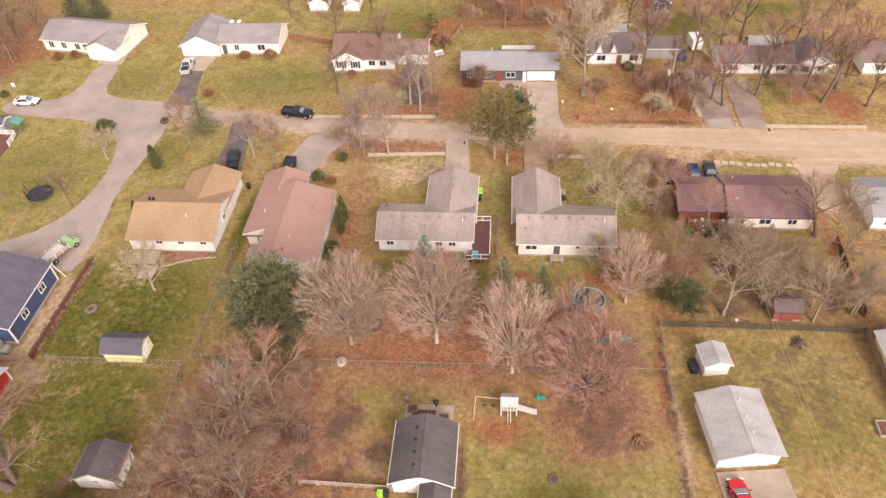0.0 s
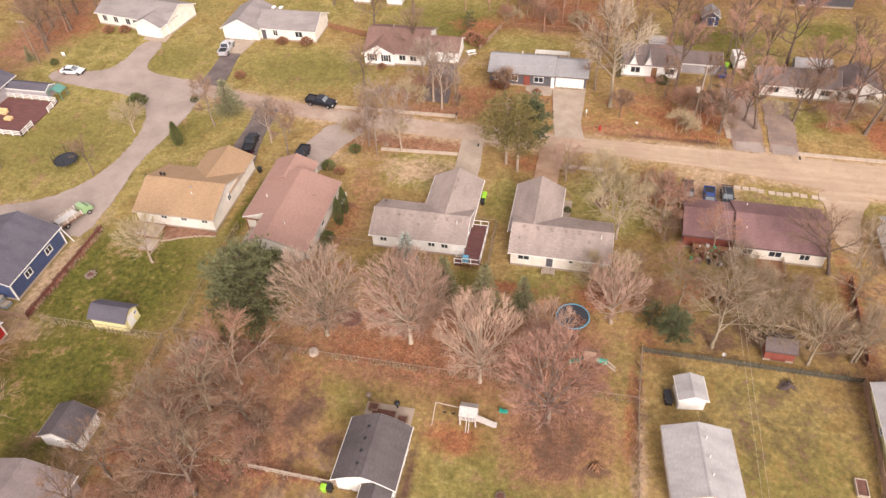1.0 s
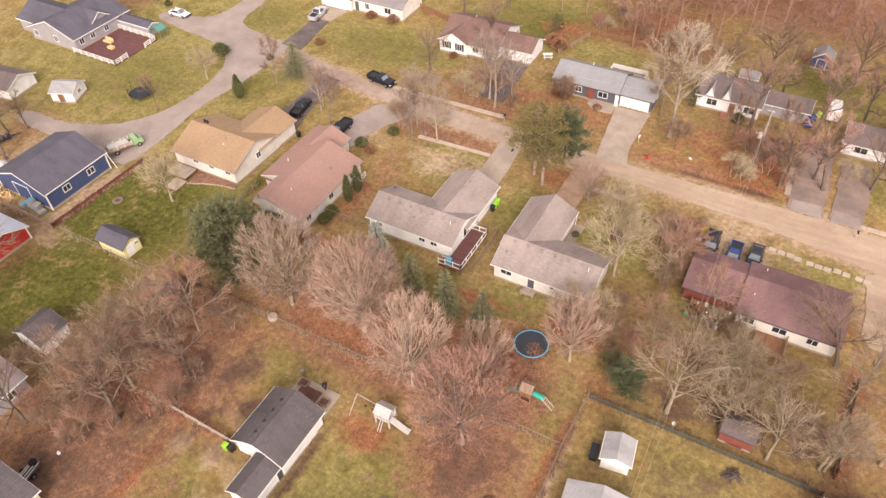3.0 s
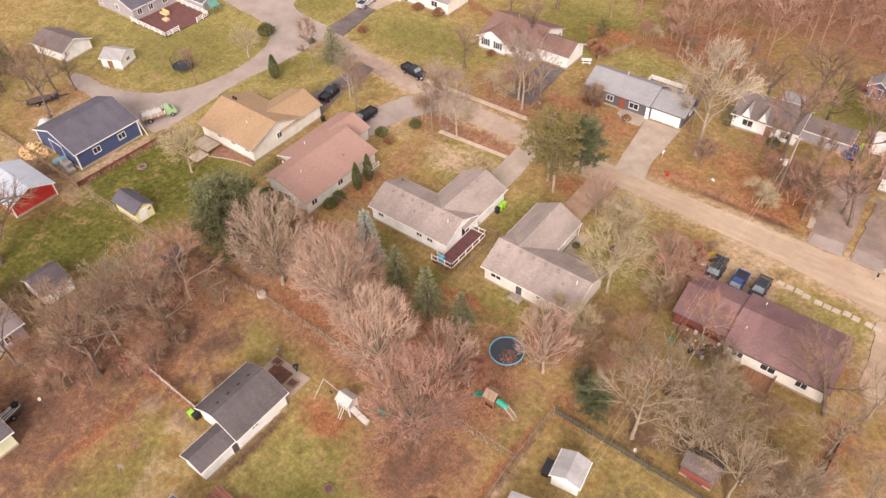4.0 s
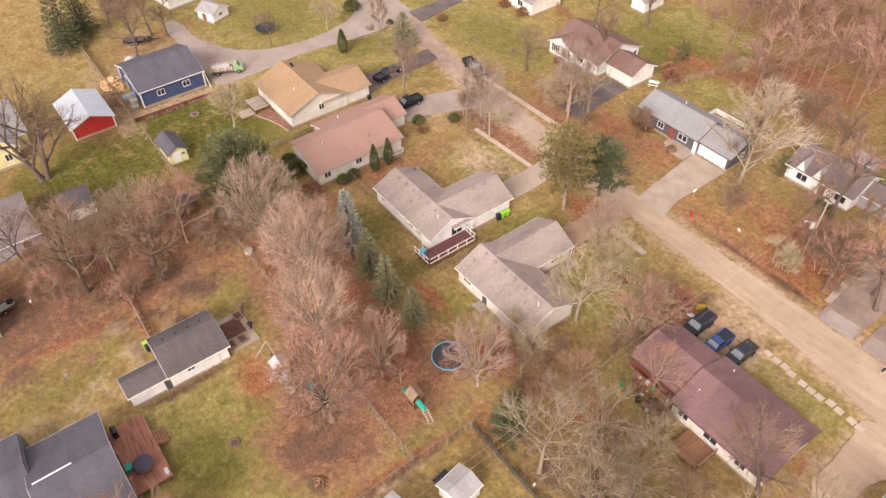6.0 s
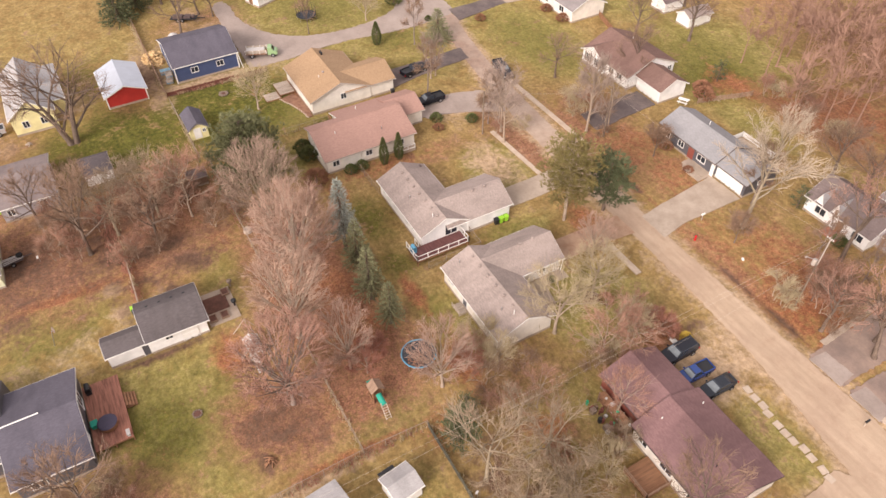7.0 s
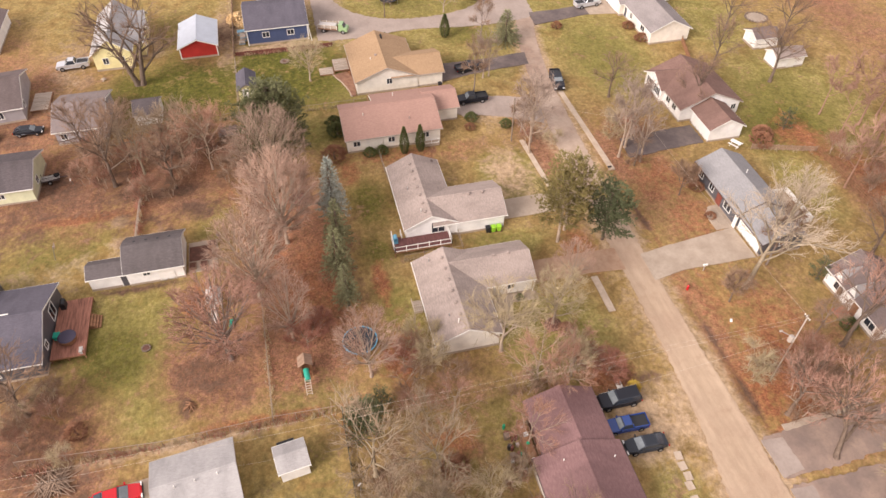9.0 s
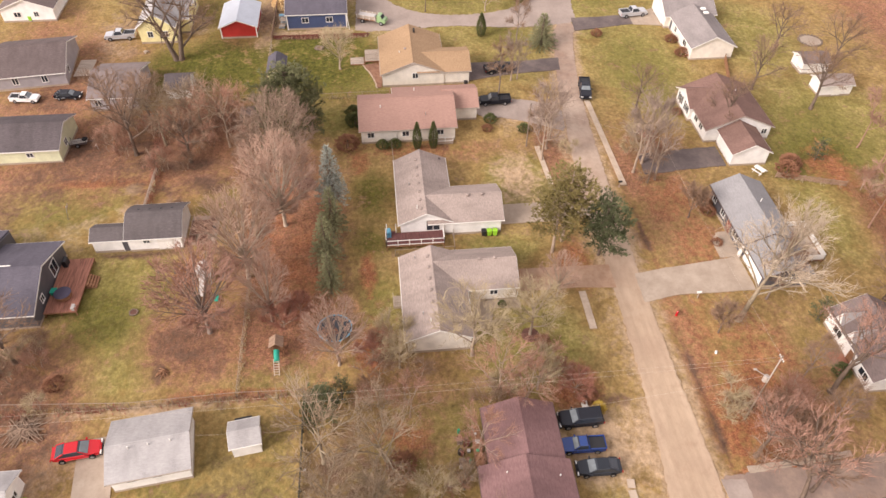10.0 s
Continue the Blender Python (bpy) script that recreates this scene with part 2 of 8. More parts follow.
M = {
    "ground": ground_material(),
    "road": worn_road(),
    "lane": gravel("lane_gravel", (0.285, 0.228, 0.195), (0.385, 0.315, 0.27), 0.2),
    "asphalt": gravel("old_asphalt", (0.115, 0.092, 0.088), (0.19, 0.15, 0.135), 0.35),
    "leafy_drive": gravel("leaf_strewn_gravel", (0.33, 0.205, 0.135), (0.45, 0.31, 0.215), 0.5),
    "leafy_asphalt": gravel("leaf_strewn_asphalt", (0.215, 0.16, 0.135), (0.345, 0.25, 0.195), 0.3),
    "flag": gravel("dull_concrete_flags", (0.42, 0.33, 0.25), (0.53, 0.43, 0.335), 0.6),
    "concrete": gravel("concrete", (0.335, 0.265, 0.205), (0.43, 0.35, 0.275), 0.4),
    "roof_grey": shingles("grey_shingles", (0.325, 0.262, 0.23)),
    "roof_tan": shingles("tan_shingles", (0.335, 0.222, 0.132), 0.18, "x", 0.45),
    "roof_rose": shingles("rose_brown_shingles", (0.335, 0.205, 0.165), 0.13, "y", 0.3),
    "roof_slate": shingles("slate_shingles", (0.11, 0.10, 0.12), 0.14, "y"),
    "roof_worn": shingles("worn_dark_shingles", (0.112, 0.096, 0.095), 0.2, "y"),
    "white_worn": plain("worn_white_paint", (0.55, 0.50, 0.46), 0.6, 0, 0.3, 0.15),
    "roof_dark": shingles("dark_shingles", (0.105, 0.088, 0.09), 0.25, "y"),
    "roof_blue": shingles("blue_grey_shingles", (0.265, 0.255, 0.255), 0.16, "x", 0.5),
    "roof_maroon": shingles("maroon_shingles", (0.209, 0.122, 0.118), 0.2),
    "roof_russet": shingles("russet_shingles", (0.20, 0.122, 0.10), 0.2),
    "roof_drab": shingles("drab_grey_shingles", (0.265, 0.232, 0.222), 0.16, "y"),
    "roof_ash": shingles("ash_brown_shingles", (0.215, 0.175, 0.165), 0.16, "y"),
    "roof_umber": shingles("umber_shingles", (0.135, 0.105, 0.10), 0.2, "y"),
    "roof_brown": shingles("brown_shingles", (0.175, 0.135, 0.125), 0.2),
    "roof_pale": shingles("pale_grey_shingles", (0.365, 0.345, 0.335), 0.12, "y"),
    "tin": plain("pale_tin", (0.52, 0.55, 0.60), 0.4, 0.35, 0.5, 0.1, 0.8),
    "white_wall": siding("white_siding", (0.86, 0.835, 0.80)),
    "cream_wall": siding("cream_siding", (0.80, 0.74, 0.655)),
    "yellow_wall": siding("yellow_siding", (0.80, 0.715, 0.38)),
    "pale_green_wall": siding("pale_green_siding", (0.66, 0.66, 0.45)),
    "blue_wall": siding("blue_siding", (0.06, 0.082, 0.165)),
    "slate_wall": siding("slate_siding", (0.105, 0.10, 0.11)),
    "grey_wall": siding("grey_siding", (0.36, 0.33, 0.34)),
    "red_wall": siding("red_siding", (0.45, 0.038, 0.03)),
    "rust_wall": siding("rust_red_siding", (0.25, 0.075, 0.055)),
    "trim_dim": plain("dull_trim", (0.42, 0.36, 0.31), 0.6, 0, 0.3, 0.1),
    "trim_slate": plain("slate_trim", (0.17, 0.155, 0.165), 0.6, 0, 0.3, 0.1),
    "trim_dark": plain("dark_trim", (0.10, 0.07, 0.065), 0.6, 0, 0.3, 0.1),
    "trim": plain("white_trim", (0.80, 0.77, 0.72), 0.5, 0, 0.4, 0.05),
    # paler than the other glass: the sky's reflection is in the base colour
    "windscreen": plain("windscreen_painted_sky", (0.17, 0.19, 0.20), 0.12, 0, 0.7, 0.25, 1.5),
    "glass": plain("window_glass", (0.03, 0.035, 0.045), 0.08, 0, 0.6, 0.1),
    "black": plain("black_plastic", (0.02, 0.02, 0.022), 0.5),
    "rubber": plain("tyre_rubber", (0.016, 0.016, 0.017), 0.85, 0, 0.2),
    "chrome": plain("steel", (0.55, 0.55, 0.56), 0.3, 0.9),
    "brush_wood": plain("dead_branches", (0.25, 0.175, 0.125), 0.9, 0, 0.2, 0.4, 2.0),
    "stump": plain("weathered_cut_wood", (0.40, 0.32, 0.26), 0.9, 0, 0.2, 0.3, 3.0),
    "wire": plain("galvanised_steel", (0.30, 0.235, 0.185), 0.6, 0.1),
    "cable": plain("cable_sheath", (0.55, 0.47, 0.38), 0.6),
    "pole_wood": boards("pole_wood", (0.21, 0.16, 0.12), "z", 0.4),
    "fence_wood": boards("fence_wood", (0.30, 0.20, 0.14), "x"),
    "grey_wood": boards("weathered_wood", (0.44, 0.36, 0.29), "x"),
    "deck_red": boards("red_brown_decking", (0.33, 0.15, 0.105), "y", 0.14, 0.5),
    "deck_plum": boards("plum_decking", (0.145, 0.065, 0.06), "y"),
    "brown_wood": boards("brown_wood", (0.26, 0.135, 0.075), "x"),
    "dark_red_wood": boards("dark_red_fence", (0.165, 0.06, 0.045), "y"),
    "dark_green": plain("dark_green_screen", (0.098, 0.093, 0.072), 0.85, 0, 0.2, 0.35, 1.2),
    "brick": gravel("brick_red_edging", (0.33, 0.15, 0.10), (0.42, 0.2, 0.14), 1.5),
    "soil": gravel("dark_mulch", (0.12, 0.062, 0.048), (0.19, 0.095, 0.07), 1.5),
    "mulch_red": gravel("red_mulch", (0.20, 0.105, 0.07), (0.31, 0.175, 0.115), 1.2),
    "log_end": plain("cut_firewood", (0.62, 0.43, 0.22), 0.85, 0, 0.15, 0.3, 5),
    "bark_grey": bark("grey_bark", (0.27, 0.20, 0.145), (0.44, 0.345, 0.265)),
    "bark_tan": bark("tan_bark", (0.27, 0.205, 0.155), (0.44, 0.35, 0.275)),
    "bark_limb": bark("yellowish_bark", (0.18, 0.14, 0.095), (0.38, 0.31, 0.22)),
    "bark_dusk": bark("dusky_bark", (0.16, 0.12, 0.10), (0.30, 0.235, 0.195)),
    "bark_dark": bark("dark_bark", (0.10, 0.072, 0.055), (0.21, 0.155, 0.12)),
    "bark_pale": bark("pale_bark", (0.36, 0.29, 0.22), (0.52, 0.43, 0.34)),
    "twig_pale": bark("pale_twigs", (0.36, 0.285, 0.205), (0.58, 0.475, 0.365)),
    "twig_rose": bark("rose_twigs", (0.27, 0.168, 0.125), (0.52, 0.355, 0.27)),
    "twig_brown": bark("brown_twigs", (0.17, 0.105, 0.07), (0.36, 0.24, 0.165)),
    "twig_sand": bark("sand_twigs", (0.22, 0.158, 0.104), (0.385, 0.29, 0.20)),
    "twig_straw": bark("straw_twigs", (0.32, 0.25, 0.145), (0.51, 0.415, 0.265)),
    "twig_red": bark("red_twigs", (0.29, 0.125, 0.09), (0.45, 0.225, 0.16)),
    "twig_russet": bark("russet_twigs", (0.25, 0.13, 0.09), (0.46, 0.27, 0.19)),
    "twig_blush": bark("blush_tan_twigs", (0.32, 0.205, 0.148), (0.58, 0.41, 0.31)),
    "twig_dusk": bark("dusky_twigs", (0.21, 0.155, 0.125), (0.38, 0.29, 0.235)),
    "twig_wood": bark("woodland_twigs", (0.235, 0.135, 0.098), (0.385, 0.235, 0.17)),
    "twig_grey": bark("grey_twigs", (0.20, 0.135, 0.10), (0.45, 0.325, 0.245)),
    "twig_mauve": bark("mauve_twigs", (0.245, 0.128, 0.095), (0.465, 0.28, 0.208)),
    "needle_dark": needles("dark_needles", (0.042, 0.052, 0.024), (0.135, 0.145, 0.072)),
    "needle_moss": needles("moss_green_needles", (0.05, 0.057, 0.024), (0.18, 0.178, 0.088)),
    "needle_blue": needles("blue_spruce_needles", (0.13, 0.15, 0.125), (0.46, 0.47, 0.40)),
    "needle_sage": needles("sage_spruce_needles", (0.085, 0.09, 0.044), (0.265, 0.255, 0.135)),
    "needle_olive": needles("olive_pine_needles", (0.095, 0.085, 0.028), (0.26, 0.205, 0.08)),
    "needle_green": needles("cedar_green", (0.048, 0.058, 0.02), (0.135, 0.14, 0.052)),
    "needle_gold": needles("gold_leaves", (0.34, 0.22, 0.03), (0.55, 0.40, 0.08)),
    "dry_leaf": needles("dry_leaves", (0.15, 0.065, 0.042), (0.30, 0.15, 0.085)),
    "lime": plain("lime_plastic", (0.30, 0.58, 0.04), 0.45),
    "teal": plain("teal_plastic", (0.02, 0.30, 0.21), 0.45),
    "teal_roof": plain("faded_teal_sheet", (0.10, 0.24, 0.20), 0.6),
    "green_paint": plain("green_plastic", (0.02, 0.30, 0.15), 0.45),
    "pool_blue": plain("blue_vinyl", (0.12, 0.32, 0.45), 0.4),
    "mat_black": plain("black_mesh_mat", (0.03, 0.033, 0.04), 0.7),
    "tub": plain("plum_cover", (0.055, 0.045, 0.075), 0.6),
    "tarp_grey": plain("grey_tarp", (0.48, 0.45, 0.42), 0.6, 0, 0.3, 0.2),
    "stone": plain("fieldstone", (0.20, 0.15, 0.115), 0.9, 0, 0.2, 0.3),
    "paint_red": plain("red_car_paint", (0.50, 0.012, 0.02), 0.25, 0.1, 0.6, 0.04),
    "paint_charcoal": plain("charcoal_car_paint", (0.02, 0.024, 0.032), 0.3, 0.0, 0.4, 0.08),
    "paint_black": plain("black_car_paint", (0.012, 0.013, 0.019), 0.3, 0.0, 0.35, 0.05),
    "paint_navy": plain("navy_car_paint", (0.02, 0.05, 0.19), 0.25, 0.1, 0.6, 0.05),
    "paint_silver": plain("silver_car_paint", (0.55, 0.55, 0.57), 0.3, 0.3, 0.6, 0.05),
    "paint_white": plain("white_car_paint", (0.78, 0.77, 0.75), 0.3, 0, 0.6, 0.04),
    "paint_lime": plain("lime_truck_paint", (0.27, 0.40, 0.20), 0.35, 0, 0.6, 0.08),
    "lamp_red": plain("red_lamp_lens", (0.4, 0.01, 0.01), 0.25),
    "lamp_clear": plain("clear_lamp_lens", (0.7, 0.7, 0.68), 0.2),
    "rim": plain("alloy_rim", (0.4, 0.4, 0.41), 0.35, 0.7),
}
for pane_like in ("glass",):
    M[pane_like].node_tree.nodes["Principled BSDF"].inputs["Coat Weight"].default_value = 0.3


# ---- mesh tools ----
class Mesh:
    """Vertices and faces gathered in plain lists."""

    def __init__(self):
        self.v, self.f = [], []

    def add(self, verts, faces):
        n = len(self.v)
        self.v.extend(tuple(p) for p in verts)
        self.f.extend(tuple(i + n for i in q) for q in faces)
        return self

    def box(self, x0, y0, z0, x1, y1, z1):
        return self.add([(x, y, z) for z in (z0, z1) for x, y in ((x0, y0), (x1, y0), (x1, y1), (x0, y1))],
                        [(0, 3, 2, 1), (4, 5, 6, 7), (0, 1, 5, 4), (1, 2, 6, 5), (2, 3, 7, 6), (3, 0, 4, 7)])

    def beam(self, a, b, w, h=None):
        """A square bar from a to b."""
        a, b = Vector(a), Vector(b)
        d = (b - a).normalized()
        s = d.cross((0, 0, 1))
        s = s.normalized() if s.length > 1e-3 else Vector((1, 0, 0))
        u = s.cross(d) * (h or w) / 2
        s = s * w / 2
        return self.add([p + i * s + j * u for p in (a, b) for i, j in ((-1, -1), (1, -1), (1, 1), (-1, 1))],
                        [(0, 3, 2, 1), (4, 5, 6, 7), (0, 1, 5, 4), (1, 2, 6, 5), (2, 3, 7, 6), (3, 0, 4, 7)])

    def tube(self, pts, radii, sides=6, cap=True):
        rings = []
        base = len(self.v)
        for i, p in enumerate(pts):
            p = Vector(p)
            d = Vector(pts[min(i + 1, len(pts) - 1)]) - Vector(pts[max(i - 1, 0)])
            d.normalize()
            s = d.cross((0.31, 0.95, 0.03)).normalized()
            u = s.cross(d)
            r = radii[i] if hasattr(radii, "__len__") else radii
            self.v.extend(tuple(p + r * (math.cos(k * 6.28319 / sides) * s + math.sin(k * 6.28319 / sides) * u)) for k in range(sides))
        for i in range(len(pts) - 1):
            for k in range(sides):
                a, b = base + i * sides + k, base + i * sides + (k + 1) % sides
                self.f.append((a, b, b + sides, a + sides))
        if cap:
            self.f.append(tuple(range(base + sides - 1, base - 1, -1)))
            e = base + (len(pts) - 1) * sides
            self.f.append(tuple(range(e, e + sides)))
        return self

    def lathe(self, x, y, profile, sides=16):
        """A turned shape from (radius, z) pairs."""
        base = len(self.v)
        for r, z in profile:
            self.v.extend((x + r * math.cos(k * 6.28319 / sides), y + r * math.sin(k * 6.28319 / sides), z) for k in range(sides))
        for i in range(len(profile) - 1):
            for k in range(sides):
                a, b = base + i * sides + k, base + i * sides + (k + 1) % sides
                self.f.append((a, b, b + sides, a + sides))
        self.f.append(tuple(range(base + sides - 1, base - 1, -1)))
        e = base + (len(profile) - 1) * sides
        self.f.append(tuple(range(e, e + sides)))
        return self

    def prism(self, outline, axis, a, b):
        """A flat outline drawn out from a to b. axis 'x': outline is (y, z); 'y': (x, z); 'z': (x, y)."""
        n = len(outline)
        put = {"x": lambda p, t: (t, p[0], p[1]), "y": lambda p, t: (p[0], t, p[1]), "z": lambda p, t: (p[0], p[1], t)}[axis]
        return self.add([put(p, t) for t in (a, b) for p in outline],
                        [tuple(range(n - 1, -1, -1)), tuple(range(n, 2 * n))] + [(i, (i + 1) % n, n + (i + 1) % n, n + i) for i in range(n)])

    def spike(self, a, b, r):
        """A thin three-sided twig or needle."""
        ax, ay, az = a
        bx, by, bz = b
        dx, dy, dz = bx - ax, by - ay, bz - az
        sx, sy, sz = dy * 0.2 - dz * 0.9, dz * 0.37 - dx * 0.2, dx * 0.9 - dy * 0.37
        k = math.sqrt(sx * sx + sy * sy + sz * sz) or 1.0
        sx, sy, sz = sx / k * r, sy / k * r, sz / k * r
        q = math.sqrt(dx * dx + dy * dy + dz * dz) or 1.0
        ux, uy, uz = (sy * dz - sz * dy) / q, (sz * dx - sx * dz) / q, (sx * dy - sy * dx) / q
        n = len(self.v)
        self.v += [(ax + sx, ay + sy, az + sz), (ax - 0.5 * sx + 0.87 * ux, ay - 0.5 * sy + 0.87 * uy, az - 0.5 * sz + 0.87 * uz),
                   (ax - 0.5 * sx - 0.87 * ux, ay - 0.5 * sy - 0.87 * uy, az - 0.5 * sz - 0.87 * uz), b]
        self.f += [(n, n + 1, n + 3), (n + 1, n + 2, n + 3), (n + 2, n, n + 3)]

    def data(self, name, mat, smooth=False):
        me = bpy.data.meshes.new(name)
        me.from_pydata(self.v, [], self.f)
        me.materials.append(mat)
        if smooth:
            me.polygons.foreach_set("use_smooth", [True] * len(me.polygons))
        me.update()
        return me


def tidy(me):
    """Face normals outwards."""
    bm = bmesh.new()
    bm.from_mesh(me)
    bmesh.ops.recalc_face_normals(bm, faces=bm.faces)
    bm.to_mesh(me)
    bm.free()
    return me


def part(name, mesh, mat, parent=None, label="", smooth=False, bevel=0.0, at=None):
    """A mesh (or mesh data) as one object, under its thing."""
    me = mesh if isinstance(mesh, bpy.types.Mesh) else tidy(mesh.data(name, mat, smooth))
    ob = new(name, me)
    ob.parent = parent
    if at is not None:
        ob.matrix_basis = at
    if label:
        ob["label"] = label
    if bevel:
        mod = ob.modifiers.new("bevel", "BEVEL")
        mod.width, mod.segments, mod.limit_method = bevel, 1, "ANGLE"
    return ob


def thing(name, label, category, at=None, group="", kind=""):
    ob = new(name)
    ob.empty_display_size = 0.3
    if at is not None:
        ob.matrix_basis = at
    return tagged(ob, label, category, group, kind)


def turned(ob, cx, cy, degrees):
    """Turns a thing about an upright line."""
    ob.matrix_basis = Matrix.Translation((cx, cy, 0)) @ Matrix.Rotation(radians(degrees), 4, "Z") @ Matrix.Translation((-cx, -cy, 0)) @ ob.matrix_basis
    return ob


def lone(name, mesh, mat, label, category, at=None, group="", kind="", smooth=False, bevel=0.0):
    return tagged(part(name, mesh, mat, None, "", smooth, bevel, at), label, category, group, kind)


def smooth_line(pts, rounds=2, closed=True):
    """Corners cut away, Chaikin's way."""
    for _ in range(rounds):
        out = []
        n = len(pts)
        for i in range(n if closed else n - 1):
            (ax, ay), (bx, by) = pts[i], pts[(i + 1) % n]
            out += [(0.75 * ax + 0.25 * bx, 0.75 * ay + 0.25 * by), (0.25 * ax + 0.75 * bx, 0.25 * ay + 0.75 * by)]
        pts = out if closed else [pts[0], *out, pts[-1]]
    return pts


def rough_line(pts, step=0.7, jitter=0.12, rng=random):
    """The outline split into short steps with uneven edges."""
    out = []
    for i, (ax, ay) in enumerate(pts):
        bx, by = pts[(i + 1) % len(pts)]
        n = max(1, int(math.hypot(bx - ax, by - ay) / step))
        for k in range(n):
            out.append((ax + (bx - ax) * k / n + rng.uniform(-jitter, jitter), ay + (by - ay) * k / n + rng.uniform(-jitter, jitter)))
    return out


def slab(name, pts, mat, top, label, category, rounds=0, jitter=0.0, kind="structure", parent=None):
    """A flat bed with an outline: a road, a drive, a pad. Its foot is in the ground."""
    r = random.Random(name)
    line = smooth_line(pts, rounds) if rounds else list(pts)
    if jitter:
        line = rough_line(line, 0.45, jitter, r)
    me = Mesh().prism(line, "z", -0.15, top).data(name, mat)
    bm = bmesh.new()
    bm.from_mesh(me)
    bmesh.ops.recalc_face_normals(bm, faces=bm.faces)
    bmesh.ops.triangulate(bm, faces=[f for f in bm.faces if len(f.verts) > 4])
    bm.to_mesh(me)
    bm.free()
    ob = new(name, me)
    if parent:
        ob.parent = parent
        return ob
    return tagged(ob, label, category, "", kind)


# ---- the ground and what is laid on it ----
def axis_steps(lo, hi, step, far):
    inner = list(np.arange(lo, hi + 0.01, step))
    grow = [step * 1.6 ** k for k in range(1, 40)]
    left, right, s = [], [], 0.0
    for g in grow:
        s += g
        if s > far:
            break
        left.append(lo - s)
        right.append(hi + s)
    return np.array(left[::-1] + inner + right)


# soft-edged areas of the yards, by what covers them or by painted shade: centre, half sizes, weight
AREAS = {"gold": [], "lush": [], "litter": [], "rust": [], "earth": [], "soil_shade": []}


def cover(kind, *spots):
    AREAS[kind].extend(spots)


# far west
cover("gold", (-88, 24, 30, 28, 0.35), (-80, 45, 14, 8, 0.45), (-86, 100, 42, 46, 0.9), (-82, 80, 22, 22, 0.6), (-95, 95, 25, 20, 0.4), (-77, 89, 9, 10, 0.8), (-75, 117, 9, 7, 1.0), (-92, 120, 10, 9, 0.8), (-88, 142, 20, 8, 0.8), (-67, 40, 6, 7, 0.5), (-72, 62, 5, 4, 0.4))
cover("lush", (-82, 88, 14, 12, 0.5), (-75, 118, 9, 7, 0.5), (-72, 40, 9, 8, 0.6), (-75, 88, 9, 12, 0.25), (-85, 141, 20, 8, 0.3))
cover("litter", (-80, 174, 60, 9, 0.9), (-85, 62, 8, 10, 0.6), (-109, 126, 8, 20, 1.0))
cover("rust", (-103, 128, 7, 7, 0.6))
cover("earth", (-62.5, 58, 1.6, 9, 0.9), (-70, 49, 12, 3, 0.8), (-78, 60, 7, 8, 0.75), (-88, 61, 7, 3, 0.5), (-67, 35, 5, 3, 0.6), (-65, 21, 10, 4, 0.6), (-70, 70, 10, 4, 0.6), (-60, 104, 10, 3, 0.5))
cover("soil_shade", (-74, 24, 12, 7, 0.45))
# along the lane
cover("gold", (-46, 68, 8, 6, 0.9), (-60, 98, 6, 5, 0.8), (-48, 96, 7, 6, 0.7), (-33, 62, 5, 5, 0.8))
cover("lush", (-60, 95, 6, 6, 0.6), (-48, 92, 4, 6, 0.5), (-40, 76, 1.6, 8, 0.95), (-33, 63, 5, 5, 0.45))
cover("litter", (-27, 99, 6, 3, 0.9), (-21.5, 86, 3, 8, 0.3), (-23, 83, 3, 16, 0.5), (-27, 98, 9, 4, 0.7))
cover("rust", (-48, 70.8, 4, 1.6, 1.1), (-24, 76, 1.8, 9, 0.6), (-22, 66.5, 4, 1.6, 0.7))
cover("earth", (-31, 92, 4, 3, 0.6), (-29, 100, 7, 3, 0.7))
cover("soil_shade", (-47.6, 70.6, 3.6, 1.4, 0.7), (-24.5, 81, 2, 2, 0.5))
# west of the maples
cover("gold", (-25, 26, 9, 4, 0.4))
cover("lush", (-50, 38, 11, 8, 1.15), (-48, 45, 9, 5, 1.1), (-53, 59, 13, 12, 1.25), (-51, 42, 13, 11, 1.05), (-50, 31, 12, 5, 0.8), (-52, 27, 6, 5, 0.6))
cover("litter", (-28, 17, 12, 7, 0.9), (-44, 17, 12, 9, 0.9), (-60, 17, 8, 5, 0.8), (-30, 22, 10, 6, 1.0), (-29, 40, 13, 12, 1.1), (-22, 42, 5, 6, 0.9), (-58, 20, 10, 8, 0.5), (-28, 27, 12, 7, 0.95), (-24, 22, 6, 6, 0.9), (-30, 10, 26, 9, 0.8), (-61, 45, 4, 4, 0.4), (-42, 34, 4, 10, 0.5))
cover("litter", (-60, 8, 20, 8, 0.7))
cover("rust", (-37, 34, 4, 6, 0.4), (-36, 46, 3, 8, 0.35), (-30, 45, 9, 4, 0.4), (-37, 42, 3, 8, 0.3))
cover("soil_shade", (-23.4, 36, 1.8, 13, 0.8), (-28, 31, 8, 5, 0.7), (-27, 22, 8, 7, 0.7), (-32, 40, 9, 7, 0.6), (-22, 19, 9, 5, 0.62), (-45, 14, 8, 6, 0.5), (-22, 33, 8, 3, 0.5), (-33, 25, 7, 7, 0.45), (-48, 33, 5, 3, 0.4), (-27, 38, 12, 10, 0.4), (-22, 42, 5, 5, 0.5), (-22, 30, 6, 4, 0.4))
cover("soil_shade", (-26, 23, 6, 5, 0.45), (-60.9, 59, 0.7, 9, 0.9))
